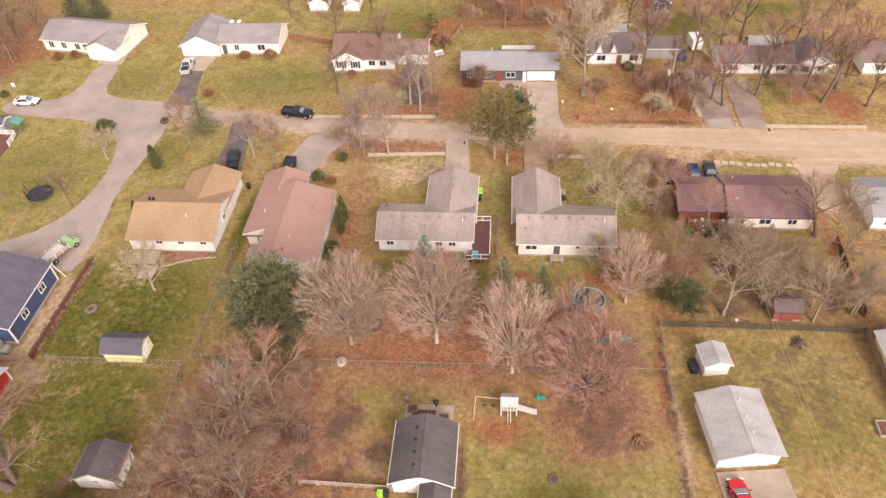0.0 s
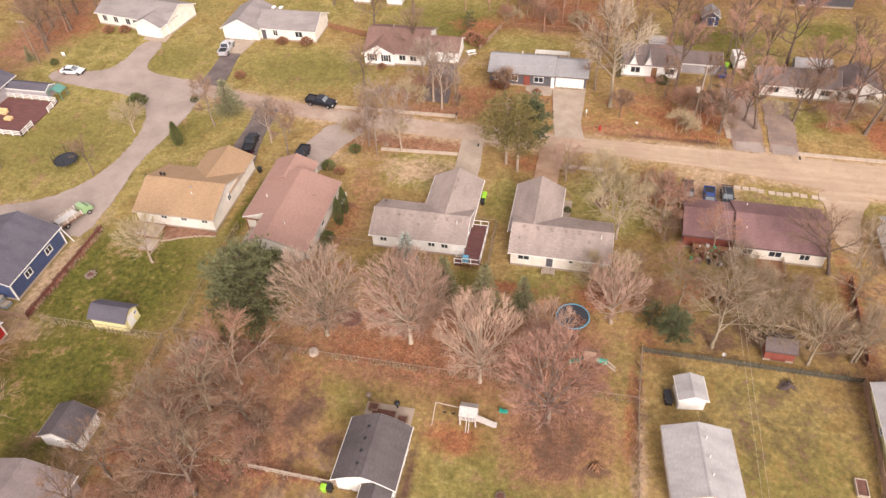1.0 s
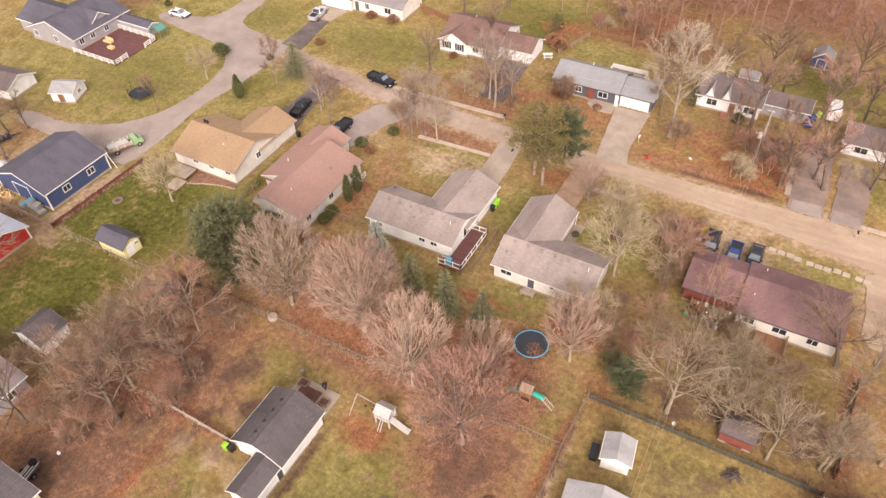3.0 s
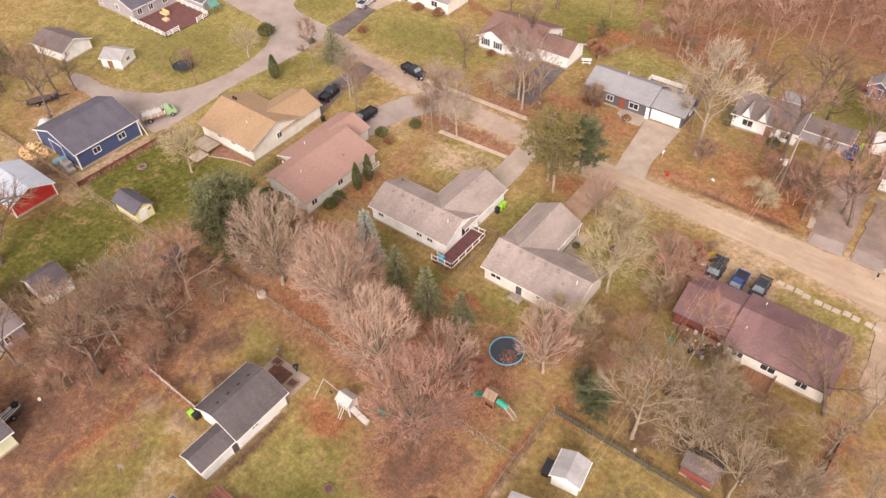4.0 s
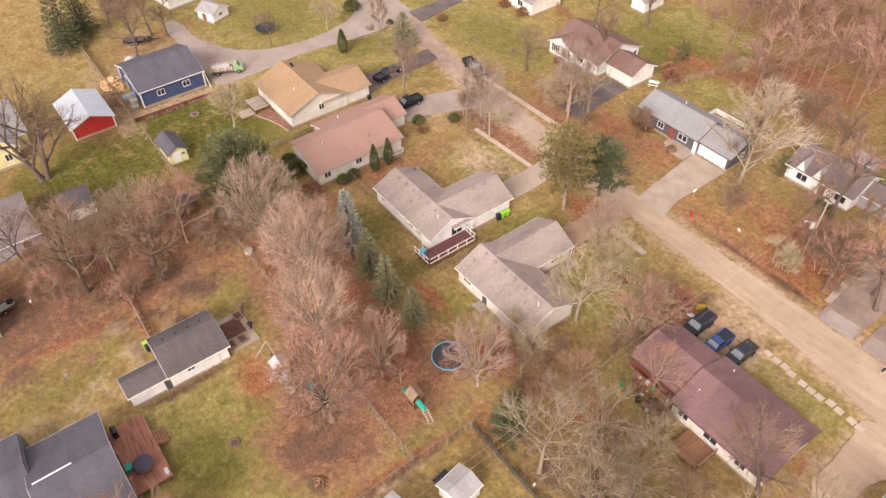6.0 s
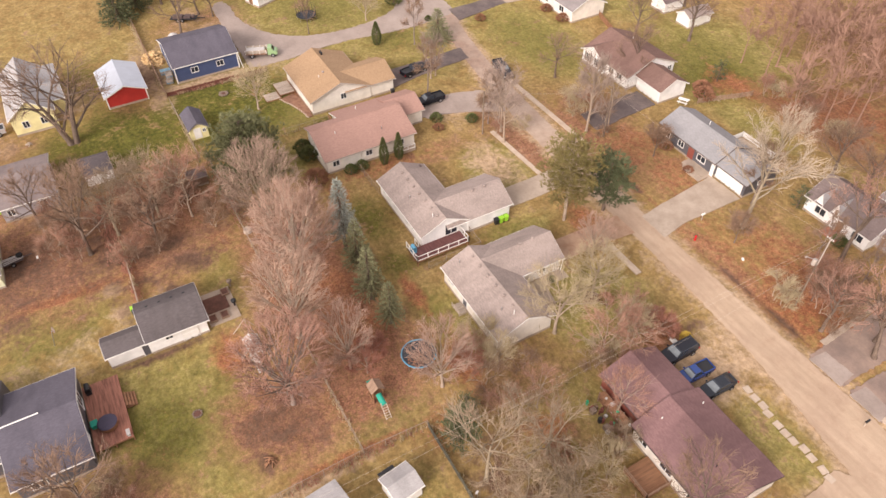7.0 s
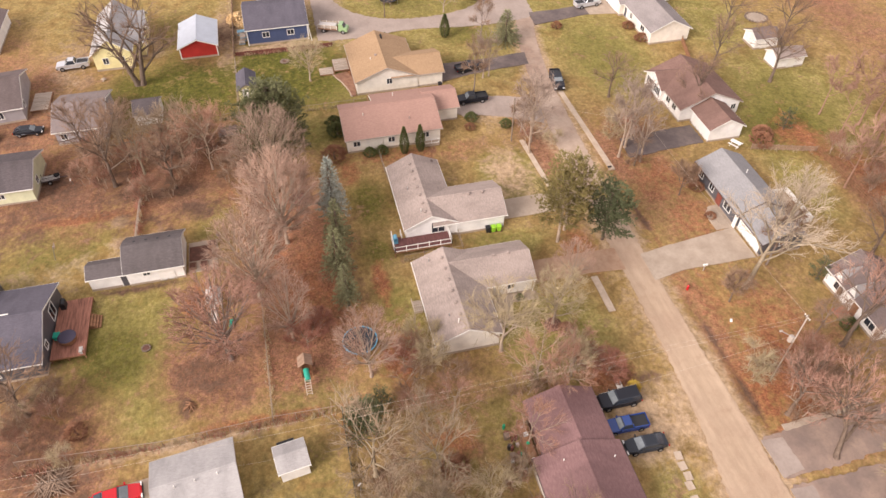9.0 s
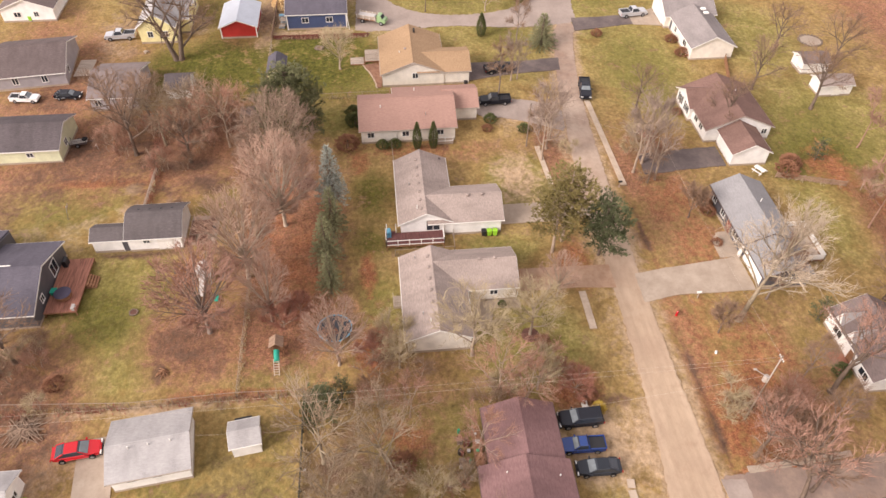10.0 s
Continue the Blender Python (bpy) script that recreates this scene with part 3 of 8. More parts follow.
# southern yards
cover("gold", (-16, 21, 9, 6, 0.6), (-16, 28, 9, 7, 0.6), (-12, 17, 12, 9, 0.6), (4, 35, 10, 10, 1.0), (14, 38, 6, 6, 0.8), (-16, 29, 7, 5, 0.7), (-14, 46, 9, 4, 0.8), (-18, 21, 6, 5, 0.6), (45, 38, 7, 9, 0.7))
cover("lush", (-14, 25, 6, 8, 0.55), (-14, 20, 9, 6, 0.4), (7, 33, 7, 6, 0.7), (9, 40, 5, 3, 0.4))
cover("litter", (24, 30, 7, 6, 0.8), (18, 31, 5, 4, 0.7), (11, 46, 7, 7, 1.05), (-17, 38, 3, 8, 0.6), (17, 26, 9, 8, 0.9))
cover("rust", (-20, 27, 1.2, 12, 0.75), (-20, 35.5, 12, 1.3, 0.6), (0, 43.2, 4, 2.2, 0.85), (-20, 47, 4, 4, 0.35))
cover("earth", (20.4, 40, 0.8, 14, 0.8), (-13.6, 32.8, 1.5, 1.6, 0.9), (-9, 20, 3, 7, 0.3), (28, 32, 3, 2, 0.5), (-11, 31, 2.5, 4, 0.5), (-9, 27, 3, 4, 0.35), (26.5, 34.4, 3.4, 2.6, 0.5), (-10.6, 29, 1.5, 5, 0.5), (-9.8, 24, 1.4, 3, 0.45), (-14, 38, 2.2, 2, 0.45), (-18, 32.6, 1.6, 1.2, 0.8))
cover("soil_shade", (18, 25, 6, 3, 0.7), (25, 30, 2, 3, 0.6), (-17.5, 36.5, 2, 4, 0.6), (-13, 15, 8, 4, 0.55), (-18.5, 43.5, 3, 5, 0.7), (-16, 33.5, 6, 1.6, 0.6), (23, 29, 6, 5, 0.62), (17, 27, 6, 5, 0.6), (-4.3, 36.5, 0.8, 5.5, 0.95), (-14, 39.5, 1.8, 2.6, 0.75), (15.6, 42.3, 1.4, 1.0, 0.95), (4, 22, 8, 4, 0.5))
cover("soil_shade", (11.6, 45.6, 5, 5, 0.72), (13, 27, 5, 5, 0.5))
# middle yards
cover("gold", (-15.5, 90.5, 8, 5, 1.25), (16.5, 56, 3.5, 6, 0.95), (-1, 86, 3, 6, 0.9), (15.5, 86.5, 7, 7, 1.35), (-17, 89, 7, 5, 0.65), (8, 69, 6, 4, 0.85))
cover("lush", (-14, 72, 3, 9, 0.55), (-14, 68, 6, 4, 0.75), (-4, 67, 4, 3.5, 0.7), (6, 67, 5, 3, 0.6), (-1.5, 83, 2.5, 6, 0.45))
cover("litter", (-3, 57, 9, 6, 1.2), (-17, 98, 10, 2.6, 1.2), (-8, 56, 20, 8, 1.05), (9, 56, 9, 10, 1.0))
cover("rust", (-4, 59, 5, 3, 0.6), (0.5, 57, 5, 3, 0.6), (14.6, 67, 4, 2.4, 0.9), (2.2, 67.2, 4, 1.1, 0.95), (19.4, 50, 1.0, 8, 0.7), (4, 58.4, 5, 3.2, 0.75), (2.5, 95.5, 5, 3, 0.75), (-12, 54, 10, 3, 0.55))
cover("earth", (8, 98, 20, 1.2, 0.35), (-15.5, 90.5, 7, 4, 0.72))
cover("soil_shade", (-1, 64, 6, 1.2, 0.6))
# eastern yards
cover("gold", (33, 70, 15, 8, 0.75), (26, 76, 7, 5, 0.7), (34, 50, 12, 11, 0.6), (41, 92, 8, 3.5, 0.75), (62, 98, 10, 3, 0.6), (22, 76, 6, 5, 0.5), (52, 93, 10, 4, 0.6), (60, 66, 9, 9, 0.5))
cover("lush", (33, 68, 14, 7, 0.45), (26, 69, 5, 5, 0.5))
cover("litter", (26, 68, 6, 6, 0.45), (34, 72, 15, 6, 0.4), (28, 66, 8, 7, 0.35), (20, 72, 5, 8, 0.5), (50, 68, 8, 18, 0.4), (21, 89, 3, 5, 0.3))
cover("rust", (21.5, 61, 3, 4, 0.5), (47, 70, 1.4, 12, 0.75), (22.5, 91, 4, 3, 0.9), (40, 84, 12, 2, 0.5), (27, 71, 2.5, 2.5, 0.6))
cover("earth", (40, 96.4, 10, 1.2, 0.5), (30, 92.5, 5, 5, 0.9), (30, 96, 6, 2.4, 0.8), (48.5, 89, 2.5, 7, 0.9))
cover("lush", (36, 46, 10, 8, 0.5), (30, 56, 8, 3, 0.4))
cover("soil_shade", (33, 51, 10, 7, 0.45), (38, 56, 8, 3, 0.35), (30, 64, 9, 4, 0.65), (40, 65, 8, 5, 0.65), (46, 60, 5, 4, 0.5), (-70, 49, 10, 2.5, 0.6), (-79, 60, 4, 8, 0.5), (24, 95.2, 0.9, 2.2, 0.8), (26, 66, 4, 4, 0.35))
# north of the road
cover("gold", (30, 139, 16, 9, 0.8), (54, 146, 10, 8, 0.8), (-17, 139, 11, 10, 1.0), (-46, 119, 18, 9, 1.0), (-55, 144, 16, 9, 0.9), (-24, 145, 16, 13, 1.15), (47, 114, 6, 5, 0.9), (-4, 134, 10, 4, 0.9), (38, 136, 12, 9, 0.8), (-8, 115, 4, 4, 0.4), (20, 121, 6, 3, 0.6))
cover("lush", (-45, 118, 15, 8, 0.5), (33, 142, 10, 6, 0.7), (56, 147, 7, 5, 0.7), (-18, 140, 8, 8, 0.8), (-24, 143, 9, 8, 0.55), (38, 140, 9, 8, 0.5))
cover("litter", (-22, 103.6, 10, 1.5, 0.5), (-16, 108, 9, 2.5, 0.9), (18, 106.5, 14, 2.2, 0.7), (-10, 112, 18, 6, 0.6), (30, 172, 50, 14, 1.0), (2, 150, 9, 8, 1.0), (36, 112, 4, 8, 0.6), (-20, 113, 9, 7, 0.7), (24, 118, 12, 7, 0.5), (4, 143, 14, 4, 0.9), (56, 120, 9, 4, 0.5))
cover("rust", (30, 109, 7, 5.5, 0.8), (28, 112, 9, 5, 1.0), (29, 113, 5, 4, 0.9), (59, 111, 3.5, 5, 1.1), (52, 113, 4, 2, 0.8), (16, 110, 10, 5, 0.45), (22, 114, 10, 6, 0.55), (0, 113.5, 9, 4, 0.5), (-9, 113, 6, 5, 0.55), (34, 102.5, 20, 2, 0.35), (6, 152, 10, 7, 0.55), (0, 145, 14, 3, 0.6))
cover("rust", (-14, 140, 7, 4, 0.7), (10, 106, 24, 1.6, 0.4))
cover("earth", (-18, 104.5, 30, 1.6, 0.5), (-20, 101, 16, 2, 0.6), (38, 104, 10, 1.5, 0.7), (-37, 124, 5, 3, 0.3))
# strips of dark colour paint the shade along the ditch
cover("soil_shade", (20, 105.75, 4, 0.6, 0.85), (29.5, 105.5, 4, 0.7, 0.95), (-3, 106.3, 6, 0.6, 0.8), (37.6, 105.4, 1.4, 2.5, 0.8))


def weight_of(spots, X, Y):
    w = np.zeros_like(X)
    for cx, cy, rx, ry, k in spots:
        d = np.sqrt(((X - cx) / rx) ** 2 + ((Y - cy) / ry) ** 2)
        w = np.maximum(w, k * np.clip(1.45 - d, 0, 1))
    return w


def build_ground():
    xs, ys = axis_steps(-125, 72, 0.8, 3200), axis_steps(-4, 170, 0.8, 3200)
    X, Y = np.meshgrid(xs, ys)
    Z = 0.05 * np.sin(X * 0.31 + 1.3 * np.sin(Y * 0.17)) * np.sin(Y * 0.27) + 0.02 * np.sin(X * 1.1 + Y * 0.9) - 0.06
    ditch = np.exp(-((Y - 105.7 - 0.02 * (20 - X)) / 0.75) ** 2) * ((X > -12) & (X < 33.4) & ((X < 2) | (X > 13)))
    Z = Z - 0.25 * ditch
    nx, ny = len(xs), len(ys)
    i = np.arange(nx * ny).reshape(ny, nx)
    quads = np.stack([i[:-1, :-1], i[:-1, 1:], i[1:, 1:], i[1:, :-1]], -1).reshape(-1, 4)
    me = bpy.data.meshes.new("ground")
    me.from_pydata(np.stack([X, Y, Z], -1).reshape(-1, 3).tolist(), [], quads.tolist())
    # trodden earth beside the road
    north = np.interp(X, [-64, -53, -34, -13, 15, 35, 64, 110], [110.6, 107.6, 105.2, 104.2, 103.2, 103.6, 102.6, 101])
    south = np.interp(X, [-62, -50, -36, -23, -10, 10, 27, 36, 50, 64, 110], [105.6, 103.6, 101.6, 100.4, 99.6, 99.4, 98.6, 97.6, 95, 93.4, 92])
    off = np.maximum(Y - north, south - Y)
    verge = (0.85 - 0.3 * ((south > Y) & (X > 4) & (X < 24))) * np.clip(1.05 - np.maximum(off, 0) / 2.0, 0, 1) * ((X > -62) & (X < 112))
    for name, spots in AREAS.items():
        me.attributes.new(name, "FLOAT", "POINT").data.foreach_set("value", np.maximum(weight_of(spots, X, Y), verge if name == "earth" else 0).ravel().astype(np.float32))
    me.polygons.foreach_set("use_smooth", [True] * len(me.polygons))
    me.materials.append(M["ground"])
    tagged(new("ground", me), "winter lawn of straw, moss and fallen leaves", "ground", "", "structure")


build_ground()

slab("road", [(-64, 110.6), (-53, 107.6), (-34, 105.2), (-13, 104.2), (15, 103.2), (35, 103.6), (64, 102.6), (110, 101), (110, 92), (64, 93.4), (50, 95), (36, 97.6), (27, 98.6),
              (10, 99.4), (-10, 99.6), (-23, 100.4), (-36, 101.6), (-50, 103.6), (-62, 105.6)], M["road"], 0.03, "pale worn road of rolled gravel", "road", 1, 0.13)
slab("road_lane", [(-62, 105.4), (-61.8, 99), (-62.2, 93.5), (-63.6, 84.6), (-62.4, 76), (-62.4, 66), (-66, 66.3), (-76, 66.5), (-86, 66.5), (-92, 67), (-92, 70.4), (-82, 70),
                   (-74, 73.2), (-69.5, 78.4), (-67.8, 84), (-67.5, 90), (-68.5, 96), (-71, 101), (-78, 104.6), (-88, 105.6), (-97, 107), (-97, 111), (-87.6, 111), (-84.6, 114.5),
                   (-84.6, 125), (-79.4, 124.5), (-79.2, 115.6), (-77, 112.6), (-70, 111.3), (-63, 110.8)], M["lane"], 0.04, "grey gravel lane with a forked turning place", "road", 1, 0.15)
slab("driveway", [(-10, 86.2), (-5.9, 86.2), (-5.9, 93), (-6.6, 99.8), (-10.3, 99.8), (-10, 93)], M["concrete"], 0.06, "pale concrete driveway of the white-decked house", "driveway")
slab("driveway", [(2.9, 86.2), (6.8, 86.2), (6.9, 95), (7.4, 99.8), (3.2, 99.8), (3.1, 95)], M["leafy_drive"], 0.06, "pinkish gravel driveway of the cream house", "driveway")
slab("driveway", [(3.3, 118.2), (9.4, 118.2), (9.3, 107.4), (10.2, 102.8), (5.2, 102.9), (4.5, 107.6)], M["concrete"], 0.06, "broad pale concrete driveway", "driveway", 0, 0.05)
slab("driveway", [(-64.6, 110), (-59.4, 109.6), (-60.4, 116), (-61.2, 122), (-65.2, 122), (-64.6, 116)], M["asphalt"], 0.06, "dark asphalt driveway", "driveway", 0, 0.06)
slab("pavement", [(-65.4, 122), (-61, 122), (-60.2, 127.6), (-67.2, 127.6)], M["concrete"], 0.065, "pale concrete apron before a garage", "pavement")
slab("pavement", [(-85, 125), (-79.6, 124.4), (-79.8, 128.6), (-86, 129.2)], M["concrete"], 0.065, "pale concrete apron before a garage", "pavement")
slab("driveway", [(-49.2, 86.2), (-43.2, 86.2), (-44.6, 92), (-45.2, 97), (-45.6, 103.6), (-49.8, 104.2), (-49.2, 97)], M["asphalt"], 0.06, "grey asphalt driveway of the tan-roofed house", "driveway", 0, 0.08)
slab("driveway", [(-38.6, 86.2), (-31.8, 86.2), (-31.6, 92), (-27.6, 99.4), (-26.8, 100.6), (-34.4, 101.4), (-36.6, 95)], M["lane"], 0.06, "pinkish gravel driveway", "driveway", 1, 0.12)
slab("driveway", [(34.4, 104), (39.4, 104), (39.2, 112), (38.4, 123), (33.4, 123), (34, 112)], M["leafy_asphalt"], 0.05, "brown-grey asphalt driveway strewn with leaves", "driveway", 0, 0.2)
slab("driveway", [(40.2, 104), (44.6, 103.8), (44.8, 112), (44.6, 119.6), (40.2, 119.6)], M["leafy_asphalt"], 0.05, "brown-grey asphalt driveway strewn with leaves", "driveway", 0, 0.2)
slab("pavement", [(34.7, 103.7), (39.2, 103.7), (38.8, 106.4), (34.9, 106.2)], M["lane"], 0.062, "cracked dull concrete apron of a driveway", "pavement", 0, 0.08)
slab("pavement", [(40.5, 103.7), (44.5, 103.6), (44.0, 106.0), (40.6, 106.2)], M["lane"], 0.062, "cracked dull concrete apron of a driveway", "pavement", 0, 0.08)
slab("pavement", [(33.5, 107.0), (34.3, 107.0), (33.4, 119.0), (32.7, 119.0)], M["concrete"], 0.062, "narrow pale concrete strip beside a driveway", "pavement", 0, 0.05)
slab("driveway", [(46.8, 82), (50.2, 82), (51, 90), (54, 95), (45.6, 96), (46.8, 90)], M["road"], 0.05, "tan gravel driveway", "driveway", 1, 0.1)
slab("pavement", [(23.9, 35.2), (31.4, 36.1), (30.9, 40.0), (23.5, 39.1)], M["concrete"], 0.06, "concrete pad before the white garage", "pavement")
slab("driveway", [(-15, 110.5), (-20, 110.8), (-20.6, 118), (-20.8, 124), (-16, 124), (-15.6, 117)], M["asphalt"], 0.05, "dark asphalt driveway under bare trees", "driveway", 0, 0.1)
slab("pavement", [(-0.2, 115.6), (3.3, 115.6), (3.3, 118.2), (-1.6, 118.2), (-1.6, 117)], M["concrete"], 0.07, "concrete walk to a red front door", "pavement")
slab("pavement", [(8.1, 80.2), (12.6, 81), (12.6, 82.4), (9.4, 83), (9.6, 86.6), (8.1, 86.6)], M["concrete"], 0.06, "pale concrete walk by the cream house", "pavement")


def walk_strip(x0, y0, x1, y1, wide, piece, gap, label, jitter=0.0):
    """A path of single concrete flags."""
    path = thing("pavement", label, "pavement", kind="structure")
    r = random.Random(x0)
    n = max(1, int(math.hypot(x1 - x0, y1 - y0) / piece))
    a = math.atan2(y1 - y0, x1 - x0)
    long = math.hypot(x1 - x0, y1 - y0) / n - gap
    me = tidy(Mesh().prism([(-long / 2, -wide / 2), (long / 2, -wide / 2), (long / 2, wide / 2), (-long / 2, wide / 2)], "z", -0.12, 0.07).data("flag", M["flag"]))
    for i in range(n):
        f = (i + 0.5) / n
        m = Matrix.Translation((x0 + (x1 - x0) * f + r.uniform(-jitter, jitter), y0 + (y1 - y0) * f + r.uniform(-jitter, jitter), r.uniform(-0.015, 0.015)))
        part("flag", me, None, path, at=m @ Matrix.Rotation(a + r.uniform(-jitter, jitter) * 0.6, 4, "Z"))
    return path


walk_strip(-23.4, 95.0, -10.2, 95.6, 0.75, 1.5, 0.03, "pale concrete sidewalk along a front lawn")
walk_strip(7.6, 95.1, 13.8, 95.1, 0.9, 1.5, 0.03, "pale concrete sidewalk along a front lawn")
walk_strip(33.6, 93.9, 47, 93.3, 0.8, 1.15, 0.26, "sunken pale sidewalk flags in the grass", 0.22)
walk_strip(-35.4, 106.2, -12.8, 106.5, 0.9, 1.5, 0.03, "pale concrete sidewalk along the road")
walk_strip(43.6, 104.3, 61, 104.2, 0.8, 1.5, 0.05, "pale concrete sidewalk along the road")


# ---- houses ----
def window(parent, face, at, along, z, w, h, out, shutters=None, bars=1):
    """A framed window on a wall. face 'x': the wall stands at x = at and the window lies along y; out: +1 or -1."""
    fr, gl = Mesh(), Mesh()

    def bar(mesh, a0, a1, z0, z1, d0, d1):
        d0, d1 = sorted((at + out * d0, at + out * d1))
        mesh.box(*((d0, a0, z0, d1, a1, z1) if face == "x" else (a0, d0, z0, a1, d1, z1)))

    t = 0.09
    bar(fr, along - w / 2 - t, along + w / 2 + t, z + h / 2, z + h / 2 + t, -0.02, 0.06)
    bar(fr, along - w / 2 - t, along + w / 2 + t, z - h / 2 - t, z - h / 2, -0.02, 0.09)
    for s in (-1, 1):
        bar(fr, along + s * (w / 2 + t / 2) - t / 2, along + s * (w / 2 + t / 2) + t / 2, z - h / 2, z + h / 2, -0.02, 0.06)
    for k in range(bars):
        c = along - w / 2 + w * (k + 1) / (bars + 1)
        bar(fr, c - 0.035, c + 0.035, z - h / 2, z + h / 2, -0.02, 0.045)
    win = part("window", fr, M["trim"], parent, "white-framed window")
    bar(gl, along - w / 2, along + w / 2, z - h / 2, z + h / 2, -0.01, 0.02)
    part("pane", gl, M["glass"], win)
    if shutters:
        for s in (-1, 1):
            sh = Mesh()
            c = along + s * (w / 2 + 0.3)
            bar(sh, c - 0.18, c + 0.18, z - h / 2 - 0.08, z + h / 2 + 0.08, 0.0, 0.05)
            part("shutter", sh, M[shutters], parent, "dark window shutter")
    return win


def door(parent, face, at, along, z0, w, h, out, mat="trim", label="panelled door", name="door"):
    frame_mat = mat if mat == "rust_wall" else "trim"
    m = Mesh()

    def bar(a0, a1, b0, b1, d0, d1):
        d0, d1 = sorted((at + out * d0, at + out * d1))
        m.box(*((d0, a0, b0, d1, a1, b1) if face == "x" else (a0, d0, b0, a1, d1, b1)))

    bar(along - w / 2, along + w / 2, z0, z0 + h, -0.02, 0.03)
    d = part(name, m, M[mat], parent, label)
    rows, cols = (4, max(2, int(w / 0.9))) if name == "garage_door" else (3, 2)
    for i in range(rows):
        for j in range(cols):
            a, b = along - w / 2 + w * (j + 0.12) / cols, along - w / 2 + w * (j + 0.88) / cols
            m = Mesh()
            bar(a, b, z0 + h * (i + 0.14) / rows, z0 + h * (i + 0.86) / rows, 0.025, 0.05)
            part("panel", m, M[mat], d)
    f = Mesh()
    for a0, a1, b0, b1 in ((along - w / 2 - 0.12, along - w / 2, z0, z0 + h + 0.12), (along + w / 2, along + w / 2 + 0.12, z0, z0 + h + 0.12), (along - w / 2, along + w / 2, z0 + h, z0 + h + 0.12)):
        d0, d1 = sorted((at - out * 0.02, at + out * 0.06))
        f.box(*((d0, a0, b0, d1, a1, b1) if face == "x" else (a0, d0, b0, a1, d1, b1)))
    part("door_frame", f, M[frame_mat], d, "white door frame" if frame_mat == "trim" else "rust-red door frame")
    return d


def gable(parent, x0, x1, y0, y1, eave, ridge, axis, wall, roof, trim="trim", over=0.35, inner=None, c=None, base=0.0, foot=True, corner=None, bow=0.0, rakes="ab"):
    """Walls and a pitched roof under one thing. axis: the ridge's way. inner: the end ('a' or 'b') that runs into another roof, up to that coordinate.
    c: the ridge's place across."""
    u0, u1, a, b = (y0, y1, x0, x1) if axis == "x" else (x0, x1, y0, y1)
    c = (u0 + u1) / 2 if c is None else c
    p = (ridge - eave) / (u1 - c)
    e0 = ridge - p * (c - u0)
    th = 0.17

    def side(s, lift):
        """The bowed middle of a slope, from the eaves up on the right, from the ridge down on the left."""
        if not bow:
            return []
        u, z = (u1, eave) if s > 0 else (u0, e0)
        row = [(u + (c - u) * f, z + (ridge - z) * f + bow * 4 * f * (1 - f) + lift) for f in (0.25, 0.5, 0.75)]
        return row if s > 0 else row[::-1]

    part("wall", Mesh().prism([(u0, base - 0.2), (u1, base - 0.2), (u1, eave - 0.02), *side(1, -0.02), (c, ridge - 0.02), *side(-1, -0.02), (u0, e0 - 0.02)], axis, a, b), M[wall], parent)
    if foot:
        part("foundation", Mesh().prism([(u0 - 0.03, base - 0.2), (u1 + 0.03, base - 0.2), (u1 + 0.03, base + 0.28), (u0 - 0.03, base + 0.28)], axis, a - 0.03, b + 0.03), M["concrete"], parent, "concrete foundation")
    ra, rb = a - over, b + over
    if inner:
        ra, rb = (inner[1], rb) if inner[0] == "a" else (ra, inner[1])
    zl, zr = e0 - over * p, eave - over * p
    part("roof", Mesh().prism([(u0 - over, zl), *side(-1, 0.0)[::-1], (c, ridge), *side(1, 0.0)[::-1], (u1 + over, zr), (u1 + over, zr + th), *side(1, th), (c, ridge + th), *side(-1, th), (u0 - over, zl + th)], axis, ra, rb), M[roof], parent)
    part("ridge_cap", Mesh().prism([(c - 0.16, ridge + th - 0.16 * p + 0.004), (c, ridge + th - 0.03), (c + 0.16, ridge + th - 0.16 * p + 0.004), (c + 0.16, ridge + th - 0.16 * p + 0.04), (c, ridge + th + 0.035),
                                   (c - 0.16, ridge + th - 0.16 * p + 0.04)], axis, ra + 0.01, rb - 0.01), M[roof], parent)
    for s, u, z in ((-1, u0 - over, zl), (1, u1 + over, zr)):
        lo, hi = sorted((u, u + s * 0.07))
        part("gutter", Mesh().prism([(lo, z - 0.02), (hi, z - 0.02), (hi, z + th - 0.05), (lo, z + th - 0.05)], axis, ra, rb), M[trim], parent, ("white" if trim == "trim" else "dull") + " eaves gutter")
    for end, s in ((ra, -1), (rb, 1)):
        if inner and ((inner[0] == "a" and s < 0) or (inner[0] == "b" and s > 0)):
            continue
        if "ab"[s > 0] not in rakes:
            continue
        lo, hi = sorted((end, end + s * 0.035))
        part("rake_board", Mesh().prism([(u0 - over - 0.1, zl - 0.1), *side(-1, -0.09)[::-1], (c, ridge - 0.09), *side(1, -0.09)[::-1], (u1 + over + 0.1, zr - 0.1), (u1 + over + 0.1, zr + th - 0.08), *side(1, th - 0.05), (c, ridge + th - 0.04), *side(-1, th - 0.05), (u0 - over - 0.1, zl + th - 0.08)],
                                        axis, lo, hi), M[trim], parent, ("white" if trim == "trim" else "dull") + " rake board")
    if corner:
        for px in (x0, x1):
            for py in (y0, y1):
                part("corner_board", Mesh().box(px - 0.09, py - 0.09, base, px + 0.09, py + 0.09, eave - 0.1), M[corner], parent)
    return lambda u: (ridge - p * (u - c) if u > c else ridge - p * (c - u)) + th


